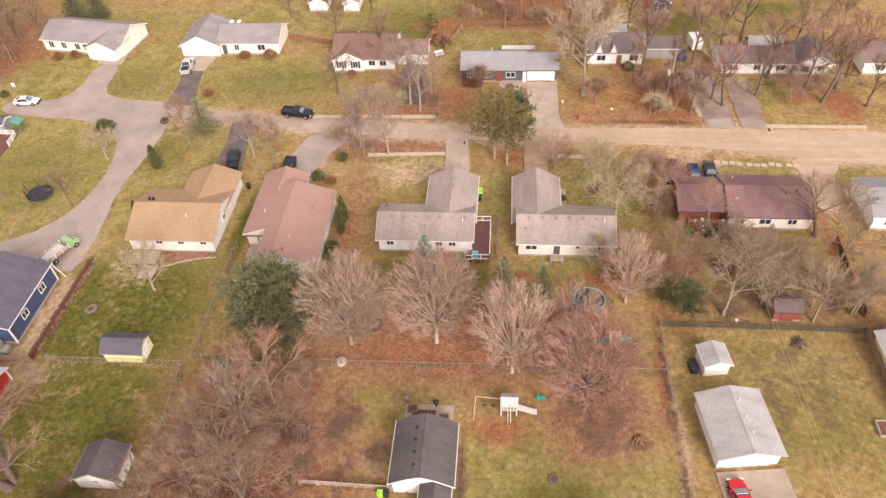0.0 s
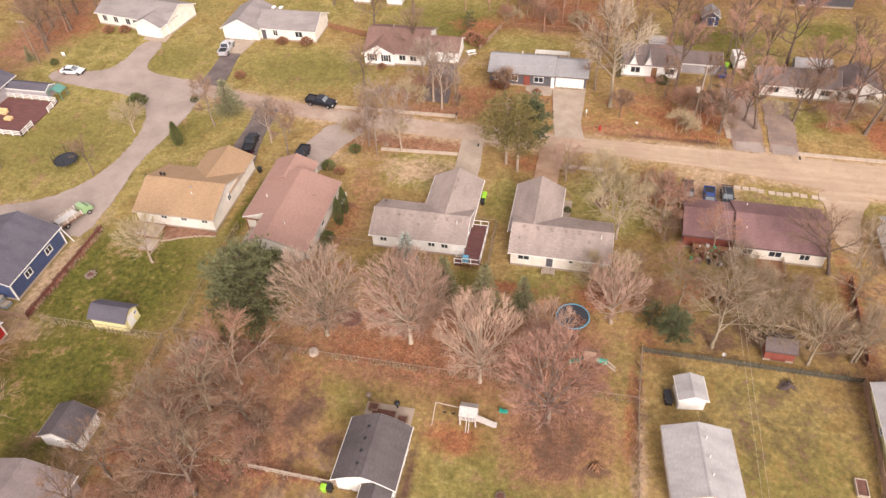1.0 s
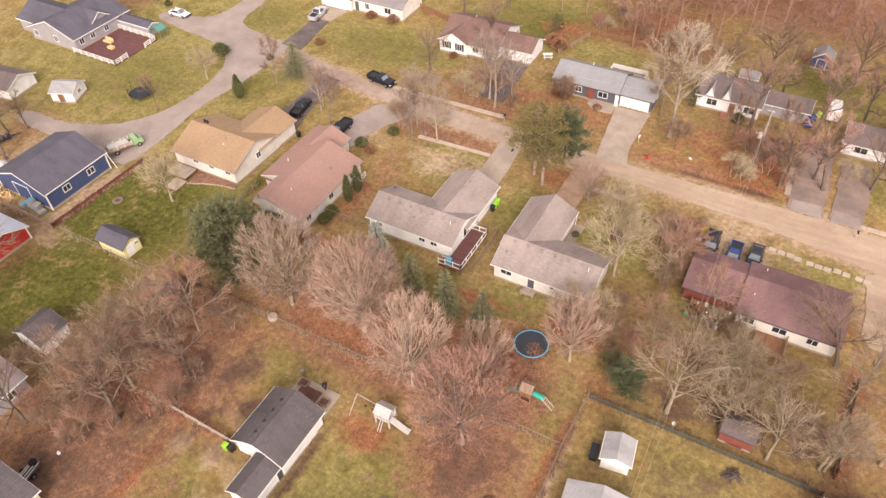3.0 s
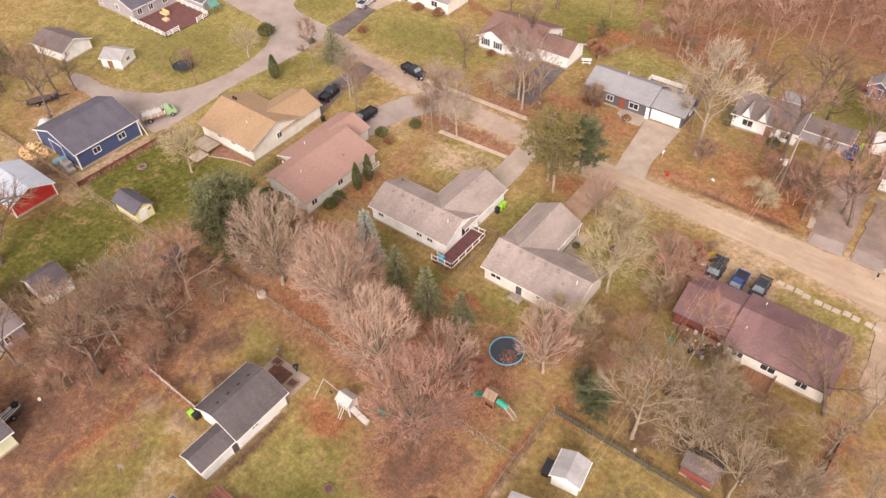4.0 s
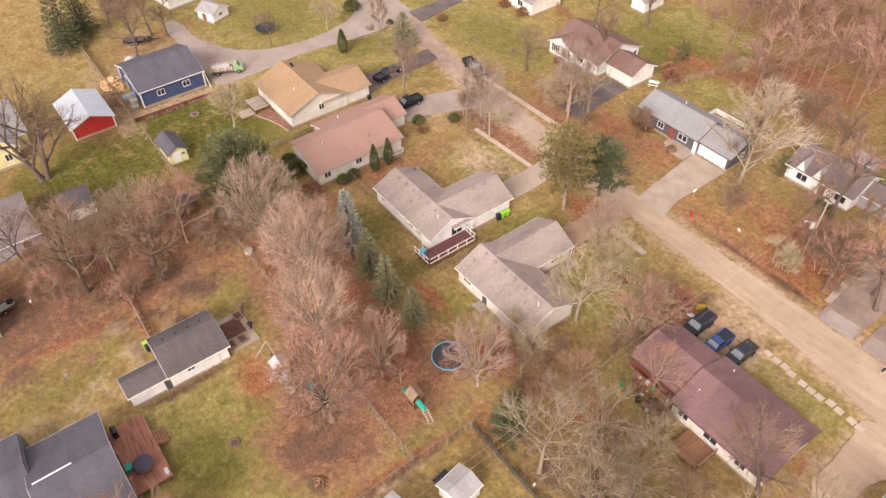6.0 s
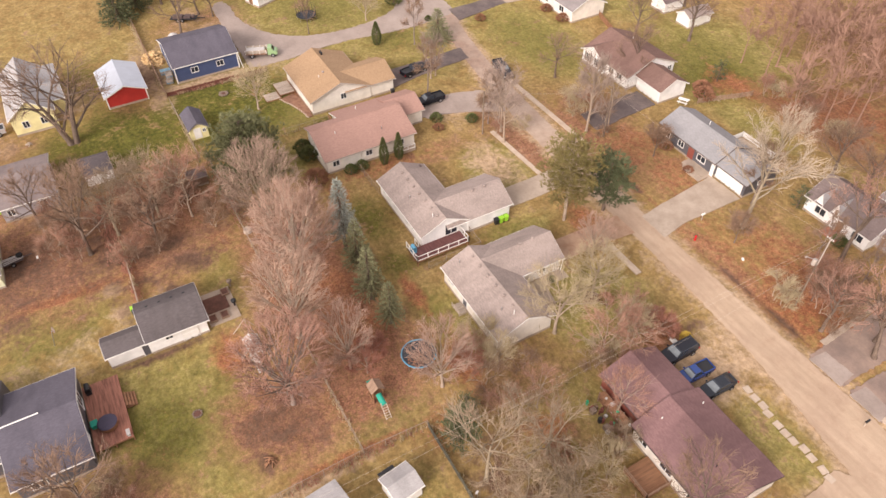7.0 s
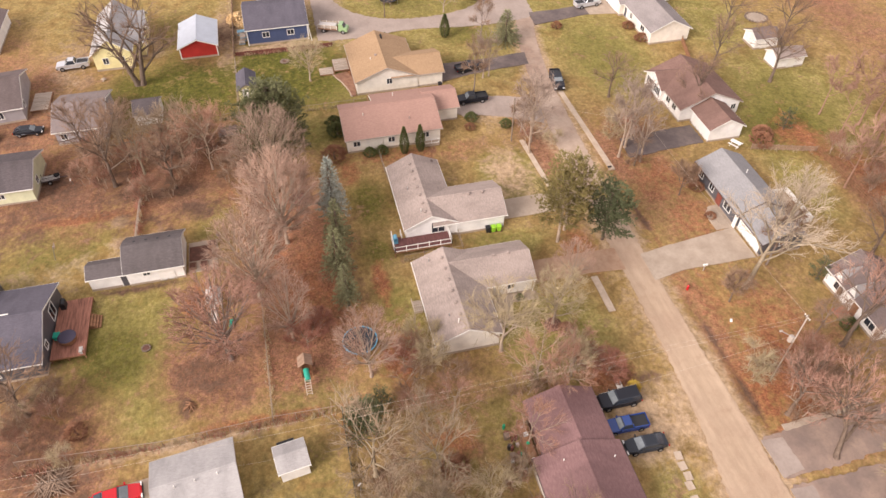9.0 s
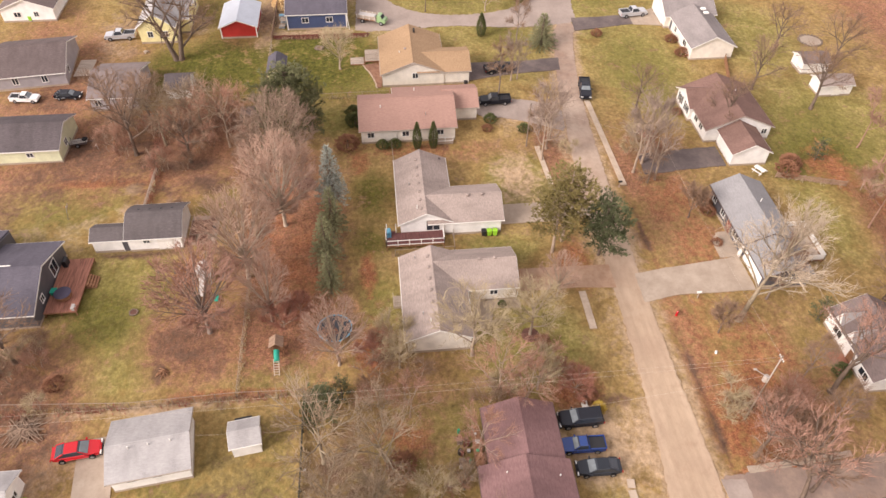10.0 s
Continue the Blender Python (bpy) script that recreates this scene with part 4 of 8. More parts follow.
def roof_vents(parent, spots):
    for x, y, z in spots:
        part("roof_vent", Mesh().lathe(x, y, [(0.17, z - 0.1), (0.17, z + 0.1), (0.24, z + 0.12), (0.24, z + 0.2), (0.1, z + 0.24)], 8), M["roof_grey"], parent, "low metal roof vent")


def roof_pipe(parent, x, y, z, h=0.5, mat="chrome"):
    part("vent_pipe", Mesh().tube([(x, y, z - 0.2), (x, y, z + h)], 0.06, 7), M[mat], parent, "plumbing vent pipe")


def railing(parent, a, b, z, h=0.95, mat="trim", step=1.6, name="railing", rails=(0.95, 0.55, 0.15), thick=0.1):
    """Posts with rails between two places."""
    (ax, ay), (bx, by) = a, b
    n = max(1, round(math.hypot(bx - ax, by - ay) / step))
    for i in range(n + 1):
        x, y = ax + (bx - ax) * i / n, ay + (by - ay) * i / n
        part("post", Mesh().box(x - thick / 2, y - thick / 2, z - 0.1, x + thick / 2, y + thick / 2, z + h + 0.06), M[mat], parent)
    for r in rails:
        part("rail", Mesh().beam((ax, ay, z + h * r), (bx, by, z + h * r), thick * 0.55, thick), M[mat], parent)


def plank_floor(parent, x0, y0, x1, y1, z, mat, along="y", wide=0.19):
    """Single deck planks on a frame, sharing one mesh."""
    n = int((x1 - x0 if along == "y" else y1 - y0) / wide)
    long = (y1 - y0 if along == "y" else x1 - x0)
    m = Mesh().box(-wide / 2 + 0.008, -long / 2, -0.03, wide / 2 - 0.008, long / 2, 0.0) if along == "y" else Mesh().box(-long / 2, -wide / 2 + 0.008, -0.03, long / 2, wide / 2 - 0.008, 0.0)
    me = tidy(m.data("plank", mat))
    r = random.Random(x0)
    for i in range(n):
        q = (x0 + (i + 0.5) * wide, (y0 + y1) / 2) if along == "y" else ((x0 + x1) / 2, y0 + (i + 0.5) * wide)
        part("plank", me, None, parent, at=Matrix.Translation((*q, z + r.uniform(-0.006, 0.006))))
    part("deck_frame", Mesh().box(x0, y0, z - 0.25, x1, y1, z - 0.032), M["brown_wood"], parent)
    for x in (x0 + 0.1, (x0 + x1) / 2, x1 - 0.1):
        for y in (y0 + 0.1, (y0 + y1) / 2, y1 - 0.1):
            part("deck_post", Mesh().box(x - 0.06, y - 0.06, -0.2, x + 0.06, y + 0.06, z - 0.24), M["brown_wood"], parent)


def house_white_deck():
    h = thing("house", "white ranch house with a grey roof and a side deck", "house")
    top = gable(h, -18.1, -4.6, 72.0, 79.2, 2.6, 4.35, "x", "white_wall", "roof_grey")
    gable(h, -11.5, -4.45, 79.2, 86.1, 2.6, 4.34, "y", "white_wall", "roof_grey", inner=("a", 75.7))
    for x in (-16.4, -7.4, -9.3):
        window(h, "y", 72.0, x, 1.75, 0.9, 0.75, -1)
    win = window(h, "x", -4.6, 76.5, 1.95, 1.8, 1.9, 1)
    win["label"] = "dark sliding glass door"
    window(h, "y", 79.2, -15.6, 1.6, 1.7, 1.2, 1)
    door(h, "y", 86.1, -8.0, 0.05, 4.8, 2.1, 1, "trim", "white sectional garage door", "garage_door")
    roof_vents(h, [(-16.3 + 1.78 * i, 74.9, top(74.9)) for i in range(7)])
    roof_vents(h, [(-7.6, 81.6, 4.45), (-7.6, 83.6, 4.45)])
    roof_pipe(h, -11.4, 73.6, top(73.6))
    roof_pipe(h, -6.0, 74.4, top(74.4), 0.6, "trim")
    part("chimney", Mesh().box(-17.8, 78.4, 2.6, -17.5, 78.7, 3.35), M["roof_brown"], h, "small grey chimney box")
    d = thing("deck", "plum-stained side deck with white railing", "deck")
    plank_floor(d, -4.5, 69.8, -1.95, 77.9, 0.95, M["deck_plum"], "y")
    railing(d, (-2.0, 69.85), (-2.0, 77.85), 0.95, step=1.6, rails=(0.95, 0.12))
    railing(d, (-2.0, 77.85), (-4.4, 77.85), 0.95, rails=(0.95, 0.12))
    railing(d, (-4.45, 69.85), (-2.0, 69.85), 0.95, rails=(0.95, 0.12))
    railing(d, (-5.6, 70.0), (-4.5, 70.0), 0.6, rails=(0.95, 0.12))
    railing(d, (-5.6, 71.3), (-4.5, 71.3), 0.6, rails=(0.95, 0.12))
    for i in range(4):
        part("step", Mesh().box(-4.8 - 0.28 * i, 70.1, 0.0, -4.5 - 0.28 * i, 71.2, 0.78 - 0.19 * i), M["deck_plum"], d)


def house_cream():
    h = thing("house", "cream ranch house with a grey shingle roof", "house")
    top = gable(h, 2.1, 15.4, 71.7, 79.4, 2.6, 4.35, "x", "cream_wall", "roof_grey")
    gable(h, 1.45, 8.0, 79.4, 86.1, 2.6, 4.33, "y", "cream_wall", "roof_grey", inner=("a", 75.6))
    window(h, "y", 71.7, 3.9, 1.75, 1.5, 0.85, -1)
    door(h, "y", 71.7, 7.5, 0.45, 0.9, 2.0, -1, "slate_wall", "dark back door")
    window(h, "y", 71.7, 10.4, 1.9, 0.5, 0.5, -1, bars=0)
    window(h, "y", 71.7, 13.7, 1.75, 0.8, 0.75, -1)
    door(h, "y", 86.1, 4.8, 0.05, 4.6, 2.1, 1, "trim", "white sectional garage door", "garage_door")
    window(h, "y", 79.4, 11.6, 1.6, 1.8, 1.2, 1)
    roof_vents(h, [(3.6 + 1.9 * i, 75.0, top(75.0)) for i in range(6)])
    roof_vents(h, [(4.75, 81.6, 4.45), (4.75, 83.6, 4.45)])
    roof_pipe(h, 3.1, 73.4, top(73.4))
    roof_pipe(h, 12.6, 73.8, top(73.8))
    roof_pipe(h, 14.1, 74.6, top(74.6), 0.7, "trim")
    window(h, "x", 8.0, 83.2, 1.6, 0.9, 0.8, 1)
    part("downpipe", Mesh().beam((8.3, 86.3, 2.4), (8.15, 86.2, 0.1), 0.09), M["trim"], h, "white downpipe")
    part("downpipe", Mesh().beam((15.6, 71.3, 2.4), (15.5, 71.5, 0.3), 0.09).beam((15.5, 71.5, 0.3), (15.9, 70.6, 0.06), 0.09), M["trim"], h, "white downpipe")
    b = thing("back_step", "weathered wooden back step with a bench", "steps")
    for i in range(5):
        part("tread", Mesh().box(6.6, 70.3 + 0.25 * i, 0.42, 8.4, 70.52 + 0.25 * i, 0.46), M["grey_wood"], b)
    for x in (6.7, 8.2):
        part("leg", Mesh().box(x, 70.35, -0.1, x + 0.1, 71.5, 0.42), M["grey_wood"], b)
    railing(b, (6.6, 70.3), (8.4, 70.3), 0.42, 0.6, "grey_wood", 0.9, rails=(0.95, 0.5), thick=0.07)


def house_tan():
    h = thing("house", "cream house with a broad tan shingle roof", "house")
    top = gable(h, -55.3, -42.6, 70.9, 81.8, 2.6, 4.75, "x", "cream_wall", "roof_tan", trim="trim_dim")
    gable(h, -50.3, -42.75, 81.8, 86.3, 2.6, 4.1, "y", "cream_wall", "roof_tan", trim="trim_dim", inner=("a", 77.0))
    for x in (-50.7, -47.4, -44.0):
        window(h, "y", 70.9, x, 1.9, 0.9, 0.6, -1)
    window(h, "x", -42.6, 76.7, 2.0, 0.9, 1.0, 1)
    door(h, "y", 86.3, -46.6, 0.05, 4.8, 2.1, 1, "trim", "white sectional garage door", "garage_door")
    roof_vents(h, [(-47.5, 75.2, top(75.2))])
    roof_pipe(h, -47.0, 74.2, top(74.2), 0.4, "trim")
    for x in (-53.6, -53.0):
        part("chimney_pot", Mesh().tube([(x, 77.2, top(77.2) - 0.3), (x, 77.2, top(77.2) + 0.5)], 0.18, 8), M["black"], h, "black flue")
    d = thing("deck", "low weathered wooden platform with steps", "deck")
    plank_floor(d, -54.8, 67.9, -50.8, 70.75, 0.4, M["grey_wood"], "x")
    plank_floor(d, -52.6, 65.2, -50.3, 67.85, 0.16, M["grey_wood"], "x")
    slab("mulch_bed", [(-50.6, 70.8), (-42.5, 70.8), (-42.3, 70.0), (-44.6, 69.4), (-47.4, 68.9), (-49.2, 67.6), (-50.2, 67.7)], M["mulch_red"], 0.08, "red-brown mulch bed along the cream wall", "garden bed", 1, 0.05, "")
    r = random.Random(12)
    edging = thing("edging", "row of pale stones edging a mulch bed", "edging stones")
    for k in range(26):
        f = k / 25
        x, y = -50.0 + 7.6 * f, 67.5 + 2.3 * math.sin(1.5 * f) + r.uniform(-0.08, 0.08)
        part("stone", Mesh().lathe(x, y, [(0.12, -0.05), (0.15, 0.06), (0.08, 0.14)], 6), M["flag"], edging)


def house_rose():
    h = thing("house", "long cream house with a rose-brown shingle roof", "house")
    gable(h, -37.9, -26.4, 72.6, 82.0, 2.6, 4.5, "y", "cream_wall", "roof_rose", trim="trim_dim", rakes="b")
    part("rake_board", Mesh().prism([(-38.3, 2.35), (-33.9, 3.83), (-33.9, 4.0), (-38.3, 2.54)], "y", 72.2, 72.24), M["trim"], h, "white rake board")
    # the southern end is narrower on its west side
    gable(h, -34.2, -26.4, 66.9, 72.7, 2.6, 4.5, "y", "cream_wall", "roof_rose", trim="trim_dim", c=-32.15, inner=("b", 72.25))
    gable(h, -37.9, -31.6, 82.0, 86.2, 2.6, 3.9, "y", "cream_wall", "roof_rose", trim="trim_dim", inner=("a", 80.6))
    part("porch_floor", Mesh().box(-37.8, 68.6, 0, -34.25, 72.55, 0.15), M["concrete"], h)
    for x in (-37.7, -36.0):
        part("porch_post", Mesh().box(x, 71.9, 0.1, x + 0.12, 72.02, 2.5), M["brown_wood"], h)
    part("porch_beam", Mesh().box(-37.8, 71.88, 2.42, -34.3, 72.04, 2.6), M["brown_wood"], h)
    for y in (68.4, 74.0, 79.6):
        window(h, "x", -26.4, y, 1.6, 1.0, 0.9, 1)
    window(h, "y", 66.9, -30.5, 1.6, 1.3, 1.0, -1)
    door(h, "y", 86.2, -34.8, 0.05, 4.6, 2.1, 1, "trim", "white sectional garage door", "garage_door")
    part("front_porch", Mesh().box(-26.35, 79.0, 0, -25.2, 81.6, 0.5), M["concrete"], h)
    railing(h, (-25.25, 79.05), (-25.25, 81.55), 0.5, 0.8, rails=(0.95, 0.15))
    roof_pipe(h, -30.4, 70.2, 4.1, 0.4, "trim")
    roof_pipe(h, -28.6, 77.4, 3.6, 0.4, "chrome")
    roof_pipe(h, -35.6, 76.0, 3.8, 0.35, "trim")


def barn_blue():
    h = thing("pole_barn", "navy blue pole barn with a dark slate roof", "barn")
    gable(h, -75.8, -64.2, 53.1, 64.6, 3.2, 5.3, "y", "blue_wall", "roof_slate", over=0.3, corner="trim")
    for y in (56.6, 61.3):
        window(h, "x", -64.2, y, 1.9, 1.2, 0.95, 1)
    door(h, "y", 53.1, -70.2, 0.0, 3.4, 2.8, -1, "blue_wall", "blue overhead door", "garage_door")
    part("downpipe", Mesh().beam((-63.95, 64.75, 3.1), (-63.2, 65.1, 0.1), 0.1), M["trim"], h, "white downpipe")


def barn_red():
    h = thing("barn", "red shed with a pale metal roof", "barn")
    gable(h, -71.3, -61.9, 40.6, 47.3, 2.3, 3.7, "x", "red_wall", "tin", over=0.3, corner="trim")
    door(h, "y", 47.3, -66, 0.0, 1.0, 2.0, 1, "red_wall", "red plank door")


def shed_yellow():
    h = thing("shed", "pale yellow garden shed with a grey roof", "shed")
    gable(h, -50.8, -45.7, 50.7, 53.6, 2.0, 2.95, "x", "yellow_wall", "roof_slate", over=0.22, foot=False, bow=0.12, trim="trim_slate")
    door(h, "x", -45.7, 51.9, 0.1, 0.95, 1.8, 1, "trim", "white shed door")
    window(h, "x", -45.7, 53.0, 1.4, 0.45, 0.5, 1)


def shed_dark():
    h = thing("shed", "white shed with a dark brown shingle roof", "shed")
    gable(h, -46.6, -41.9, 33.7, 37.7, 2.0, 3.3, "y", "white_wall", "roof_dark", trim="trim_dim", over=0.2, foot=False)
    window(h, "y", 33.7, -44.2, 1.5, 0.6, 0.4, -1)
    door(h, "x", -41.9, 36.2, 0.05, 0.9, 1.8, 1, "trim", "white shed door")


def garage_white():
    h = thing("garage", "white garage with a worn dark shingle roof and a lean-to", "garage")
    top = gable(h, -11.4, -5.0, 35.0, 42.0, 2.5, 4.1, "y", "white_wall", "roof_worn", bow=0.22)
    gable(h, -8.2, -5.15, 30.2, 35.0, 2.2, 3.0, "y", "white_wall", "roof_worn", over=0.22, inner=("b", 34.9))
    window(h, "x", -5.0, 37.4, 1.7, 0.8, 0.45, 1)
    door(h, "x", -5.0, 39.8, 0.05, 1.8, 2.0, 1, "trim", "white double door")
    door(h, "x", -5.15, 34.5, 0.05, 0.75, 1.9, 1, "slate_wall", "dark side door")
    door(h, "y", 35.0, -9.9, 0.05, 2.5, 2.1, -1, "trim", "white garage door", "garage_door")
    for y in (36.2, 37.7, 39.2, 40.7):
        part("roof_vent", Mesh().lathe(-9.0, y, [(0.17, 3.5), (0.17, 3.95), (0.25, 4.0), (0.1, 4.1)], 8), M["black"], h, "dark roof vent")
    p = thing("patio", "concrete patio frame with brown planting squares", "patio")
    part("patio_frame", Mesh().box(-11.3, 42.3, -0.1, -5.5, 46.2, 0.05), M["concrete"], p)
    part("patio_bed", Mesh().box(-10.4, 42.4, -0.05, -7.6, 45.4, 0.09), M["soil"], p, "brown paved square")
    for x, y in ((-10.4, 45.5), (-6.6, 44.4), (-6.6, 42.9)):
        part("planter", Mesh().box(x - 0.6, y - 0.5, 0, x + 0.6, y + 0.5, 0.3), M["fence_wood"], p, "square wooden planter")
        part("planter_soil", Mesh().box(x - 0.48, y - 0.38, 0.1, x + 0.48, y + 0.38, 0.32), M["soil"], p)
    for x, y, mat in ((-11.2, 46.5, "trim"), (-7.6, 46.0, "black")):
        lone("patio_lamp" if mat == "trim" else "fire_bowl", Mesh().lathe(x, y, [(0.12, 0), (0.1, 0.7), (0.3, 0.75), (0.36, 1.05), (0.2, 1.2)], 10), M["stone" if mat == "trim" else "black"],
             "stone post with a pale cap by the patio" if mat == "trim" else "black iron fire bowl on the patio", "garden lamp" if mat == "trim" else "fire bowl")


def garage_grey_roof():
    h = thing("garage", "white garage with a pale grey shingle roof", "garage")
    gable(h, 23.05, 29.75, 40.0, 47.8, 2.4, 3.45, "y", "white_wall", "roof_pale", trim="trim_dim")
    window(h, "x", 23.05, 44.5, 1.6, 0.8, 0.6, -1)
    window(h, "x", 29.75, 44.6, 1.7, 0.9, 0.4, 1)
    window(h, "x", 29.75, 42.0, 1.7, 0.9, 0.4, 1)
    door(h, "y", 40.0, 26.4, 0.02, 4.6, 2.0, -1, "trim", "white sectional garage door", "garage_door")
    for y in (42.0, 44.0, 46.2):
        roof_pipe(h, 27.0, y, 3.4, 0.4, "trim")
    turned(h, 26.4, 43.9, 7)
    s = thing("shed", "white shed with a pale grey roof", "shed")
    gable(s, 24.2, 27.15, 52.0, 55.0, 2.0, 2.65, "y", "white_wall", "roof_pale", over=0.2, foot=False)
    door(s, "x", 24.2, 53.4, 0.05, 0.9, 1.75, -1, "trim", "white shed door")
    turned(s, 25.7, 53.5, 8)
    b = thing("storage_bin", "black lidded bin beside the white shed", "bin")
    part("bin_body", Mesh().box(22.9, 52.4, -0.1, 23.7, 54.1, 0.7), M["black"], b, bevel=0.04)
    part("lid", Mesh().box(22.85, 52.3, 0.7, 23.75, 54.2, 0.78), M["black"], b, bevel=0.02)
    for y in (52.8, 53.7):
        part("latch", Mesh().box(22.83, y - 0.06, 0.58, 22.9, y + 0.06, 0.74), M["chrome"], b)
    turned(b, 25.7, 53.5, 8)


def house_maroon():
    h = thing("house", "low cream house with a maroon shingle roof", "house")
    gable(h, 25.6, 32.5, 79.4, 86.8, 2.5, 4.1, "x", "rust_wall", "roof_maroon", trim="trim_dark", inner=("b", 33.0))
    gable(h, 32.5, 44.0, 78.2, 87.2, 2.6, 4.4, "x", "cream_wall", "roof_maroon", trim="trim_dark")
    for x, w in ((34.0, 1.2), (37.6, 1.6), (41.4, 1.2)):
        window(h, "y", 78.2, x, 1.55, w, 0.9, -1)
    door(h, "y", 86.8, 29.0, 0.05, 4.6, 2.1, 1, "trim", "white garage door", "garage_door")
    roof_pipe(h, 33.6, 80.6, 3.6, 0.4, "trim")
    roof_pipe(h, 34.2, 86.0, 3.2, 0.4, "trim")
    roof_pipe(h, 40.6, 81.4, 3.9, 0.5, "black")
    d = thing("deck", "dark red-brown back deck with worn railings", "deck")
    plank_floor(d, 35.2, 74.8, 38.8, 78.1, 0.5, M["brown_wood"], "x")
    railing(d, (35.2, 74.8), (38.8, 74.8), 0.5, 0.8, "fence_wood", rails=(0.95, 0.5))
    railing(d, (38.8, 74.8), (38.8, 78.0), 0.5, 0.8, "fence_wood", rails=(0.95, 0.5))
    k = thing("storage_rack", "weathered rack of stacked junk behind the garage", "rack")
    for z in (0.3, 0.85, 1.35):
        part("shelf", Mesh().box(26.8, 77.9, z, 32.0, 78.75, z + 0.05), M["brown_wood"], k)
    for x in (26.9, 28.6, 30.3, 31.9):
        for y in (77.95, 78.7):
            part("post", Mesh().box(x - 0.05, y - 0.05, -0.1, x + 0.05, y + 0.05, 1.75), M["fence_wood"], k)
    rr = random.Random(15)
    for i in range(15):
        x, s, z = 27.1 + 0.33 * i, rr.uniform(0.16, 0.34), (0.35, 0.9, 1.4)[i % 3]
        lone("storage_box", Mesh().box(x - s * 0.6, 78.1, z, x + s * 0.6, 78.1 + 1.4 * s, z + s), M[rr.choice(("black", "tarp_grey", "green_paint", "trim", "stone", "brown_wood"))], "weathered storage box on a junk rack", "box", bevel=0.02)
    r = random.Random(5)
    for i in range(16):
        x, y, z = r.uniform(26.6, 32.4), r.uniform(76.3, 77.5), 0
        s = r.uniform(0.25, 0.6)
        lone("crate" if i % 2 else "barrel", Mesh().box(x - s / 2, y - s / 2, -0.05, x + s / 2, y + s / 2, s) if i % 2 else Mesh().lathe(x, y, [(s * 0.4, -0.05), (s * 0.5, 0.3), (s * 0.5, 0.6), (s * 0.4, 0.8)], 9),
             M[r.choice(("black", "stone", "tarp_grey", "green_paint", "fence_wood", "dark_red_wood"))], "weathered crate among junk" if i % 2 else "weathered barrel among junk", "crate" if i % 2 else "barrel")


def house_slate():
    h = thing("house", "slate-grey ranch house with a blue-grey roof and dark red door", "house")
    gable(h, -8.6, 3.2, 118.3, 125.3, 2.6, 4.3, "x", "slate_wall", "roof_blue", trim="trim_dark")
    gable(h, 3.2, 9.3, 118.6, 125.0, 2.5, 4.0, "x", "slate_wall", "roof_blue", trim="trim_dark", inner=("a", 3.5))
    window(h, "y", 118.3, -7.0, 1.5, 1.0, 1.0, -1)
    window(h, "y", 118.3, -3.9, 1.5, 1.1, 1.0, -1)
    door(h, "y", 118.3, -1.6, 0.15, 0.95, 2.05, -1, "rust_wall", "dark red front door")
    window(h, "y", 118.3, 0.6, 1.5, 1.6, 1.0, -1)
    window(h, "x", 9.3, 121.8, 1.7, 1.0, 0.6, 1)
    door(h, "y", 118.6, 6.3, 0.05, 4.9, 2.1, -1, "trim", "white sectional garage door", "garage_door")
    part("white_pilaster", Mesh().box(2.9, 118.1, 0, 3.5, 118.28, 2.4), M["trim"], h)
    part("porch_step", Mesh().box(-1.4, 116.6, 0, 2.8, 118.25, 0.15), M["concrete"], h)
    roof_pipe(h, -3, 122.6, 4.4, 0.4, "trim")
    d = thing("deck", "back deck with a white board railing", "deck")
    plank_floor(d, -1.2, 125.8, 5.4, 129.2, 0.6, M["grey_wood"], "x")
    for a, b in (((-1.2, 129.2), (5.4, 129.2)), ((-1.2, 125.9), (-1.2, 129.2)), ((5.4, 125.9), (5.4, 129.2))):
        railing(d, a, b, 0.6, 1.0, "trim", rails=(0.95, 0.8, 0.65, 0.5, 0.35, 0.2))


slab("mulch_strip", [(-61.9, 50.7), (-60.8, 50.7), (-60.4, 68.6), (-61.5, 68.8)], M["soil"], 0.05, "dark maroon mulch strip along the barn lane", "garden bed", 0, 0.2, "")


def simple_house(name, label, x0, x1, y0, y1, eave, ridge, axis, wall, roof, windows=(), cat="house", turn=0.0, over=0.35, doors=(), trim="trim"):
    """A plain pitched-roof building, with windows given as (face, along, z, w, h, out)."""
    h = thing(name, label, cat)
    gable(h, x0, x1, y0, y1, eave, ridge, axis, wall, roof, trim, over=over)
    for face, along, z, w, hh, out in windows:
        at = {("x", 1): x1, ("x", -1): x0, ("y", 1): y1, ("y", -1): y0}[face, out]
        window(h, face, at, along, z, w, hh, out)
    for face, along, w, hh, out, mat in doors:
        at = {("x", 1): x1, ("x", -1): x0, ("y", 1): y1, ("y", -1): y0}[face, out]
        door(h, face, at, along, 0.05, w, hh, out, mat, "plain panelled door", "garage_door" if w > 2 else "door")
    if turn:
        cx, cy = (x0 + x1) / 2, (y0 + y1) / 2
        h.matrix_basis = Matrix.Translation((cx, cy, 0)) @ Matrix.Rotation(radians(turn), 4, "Z") @ Matrix.Translation((-cx, -cy, 0))
    return h


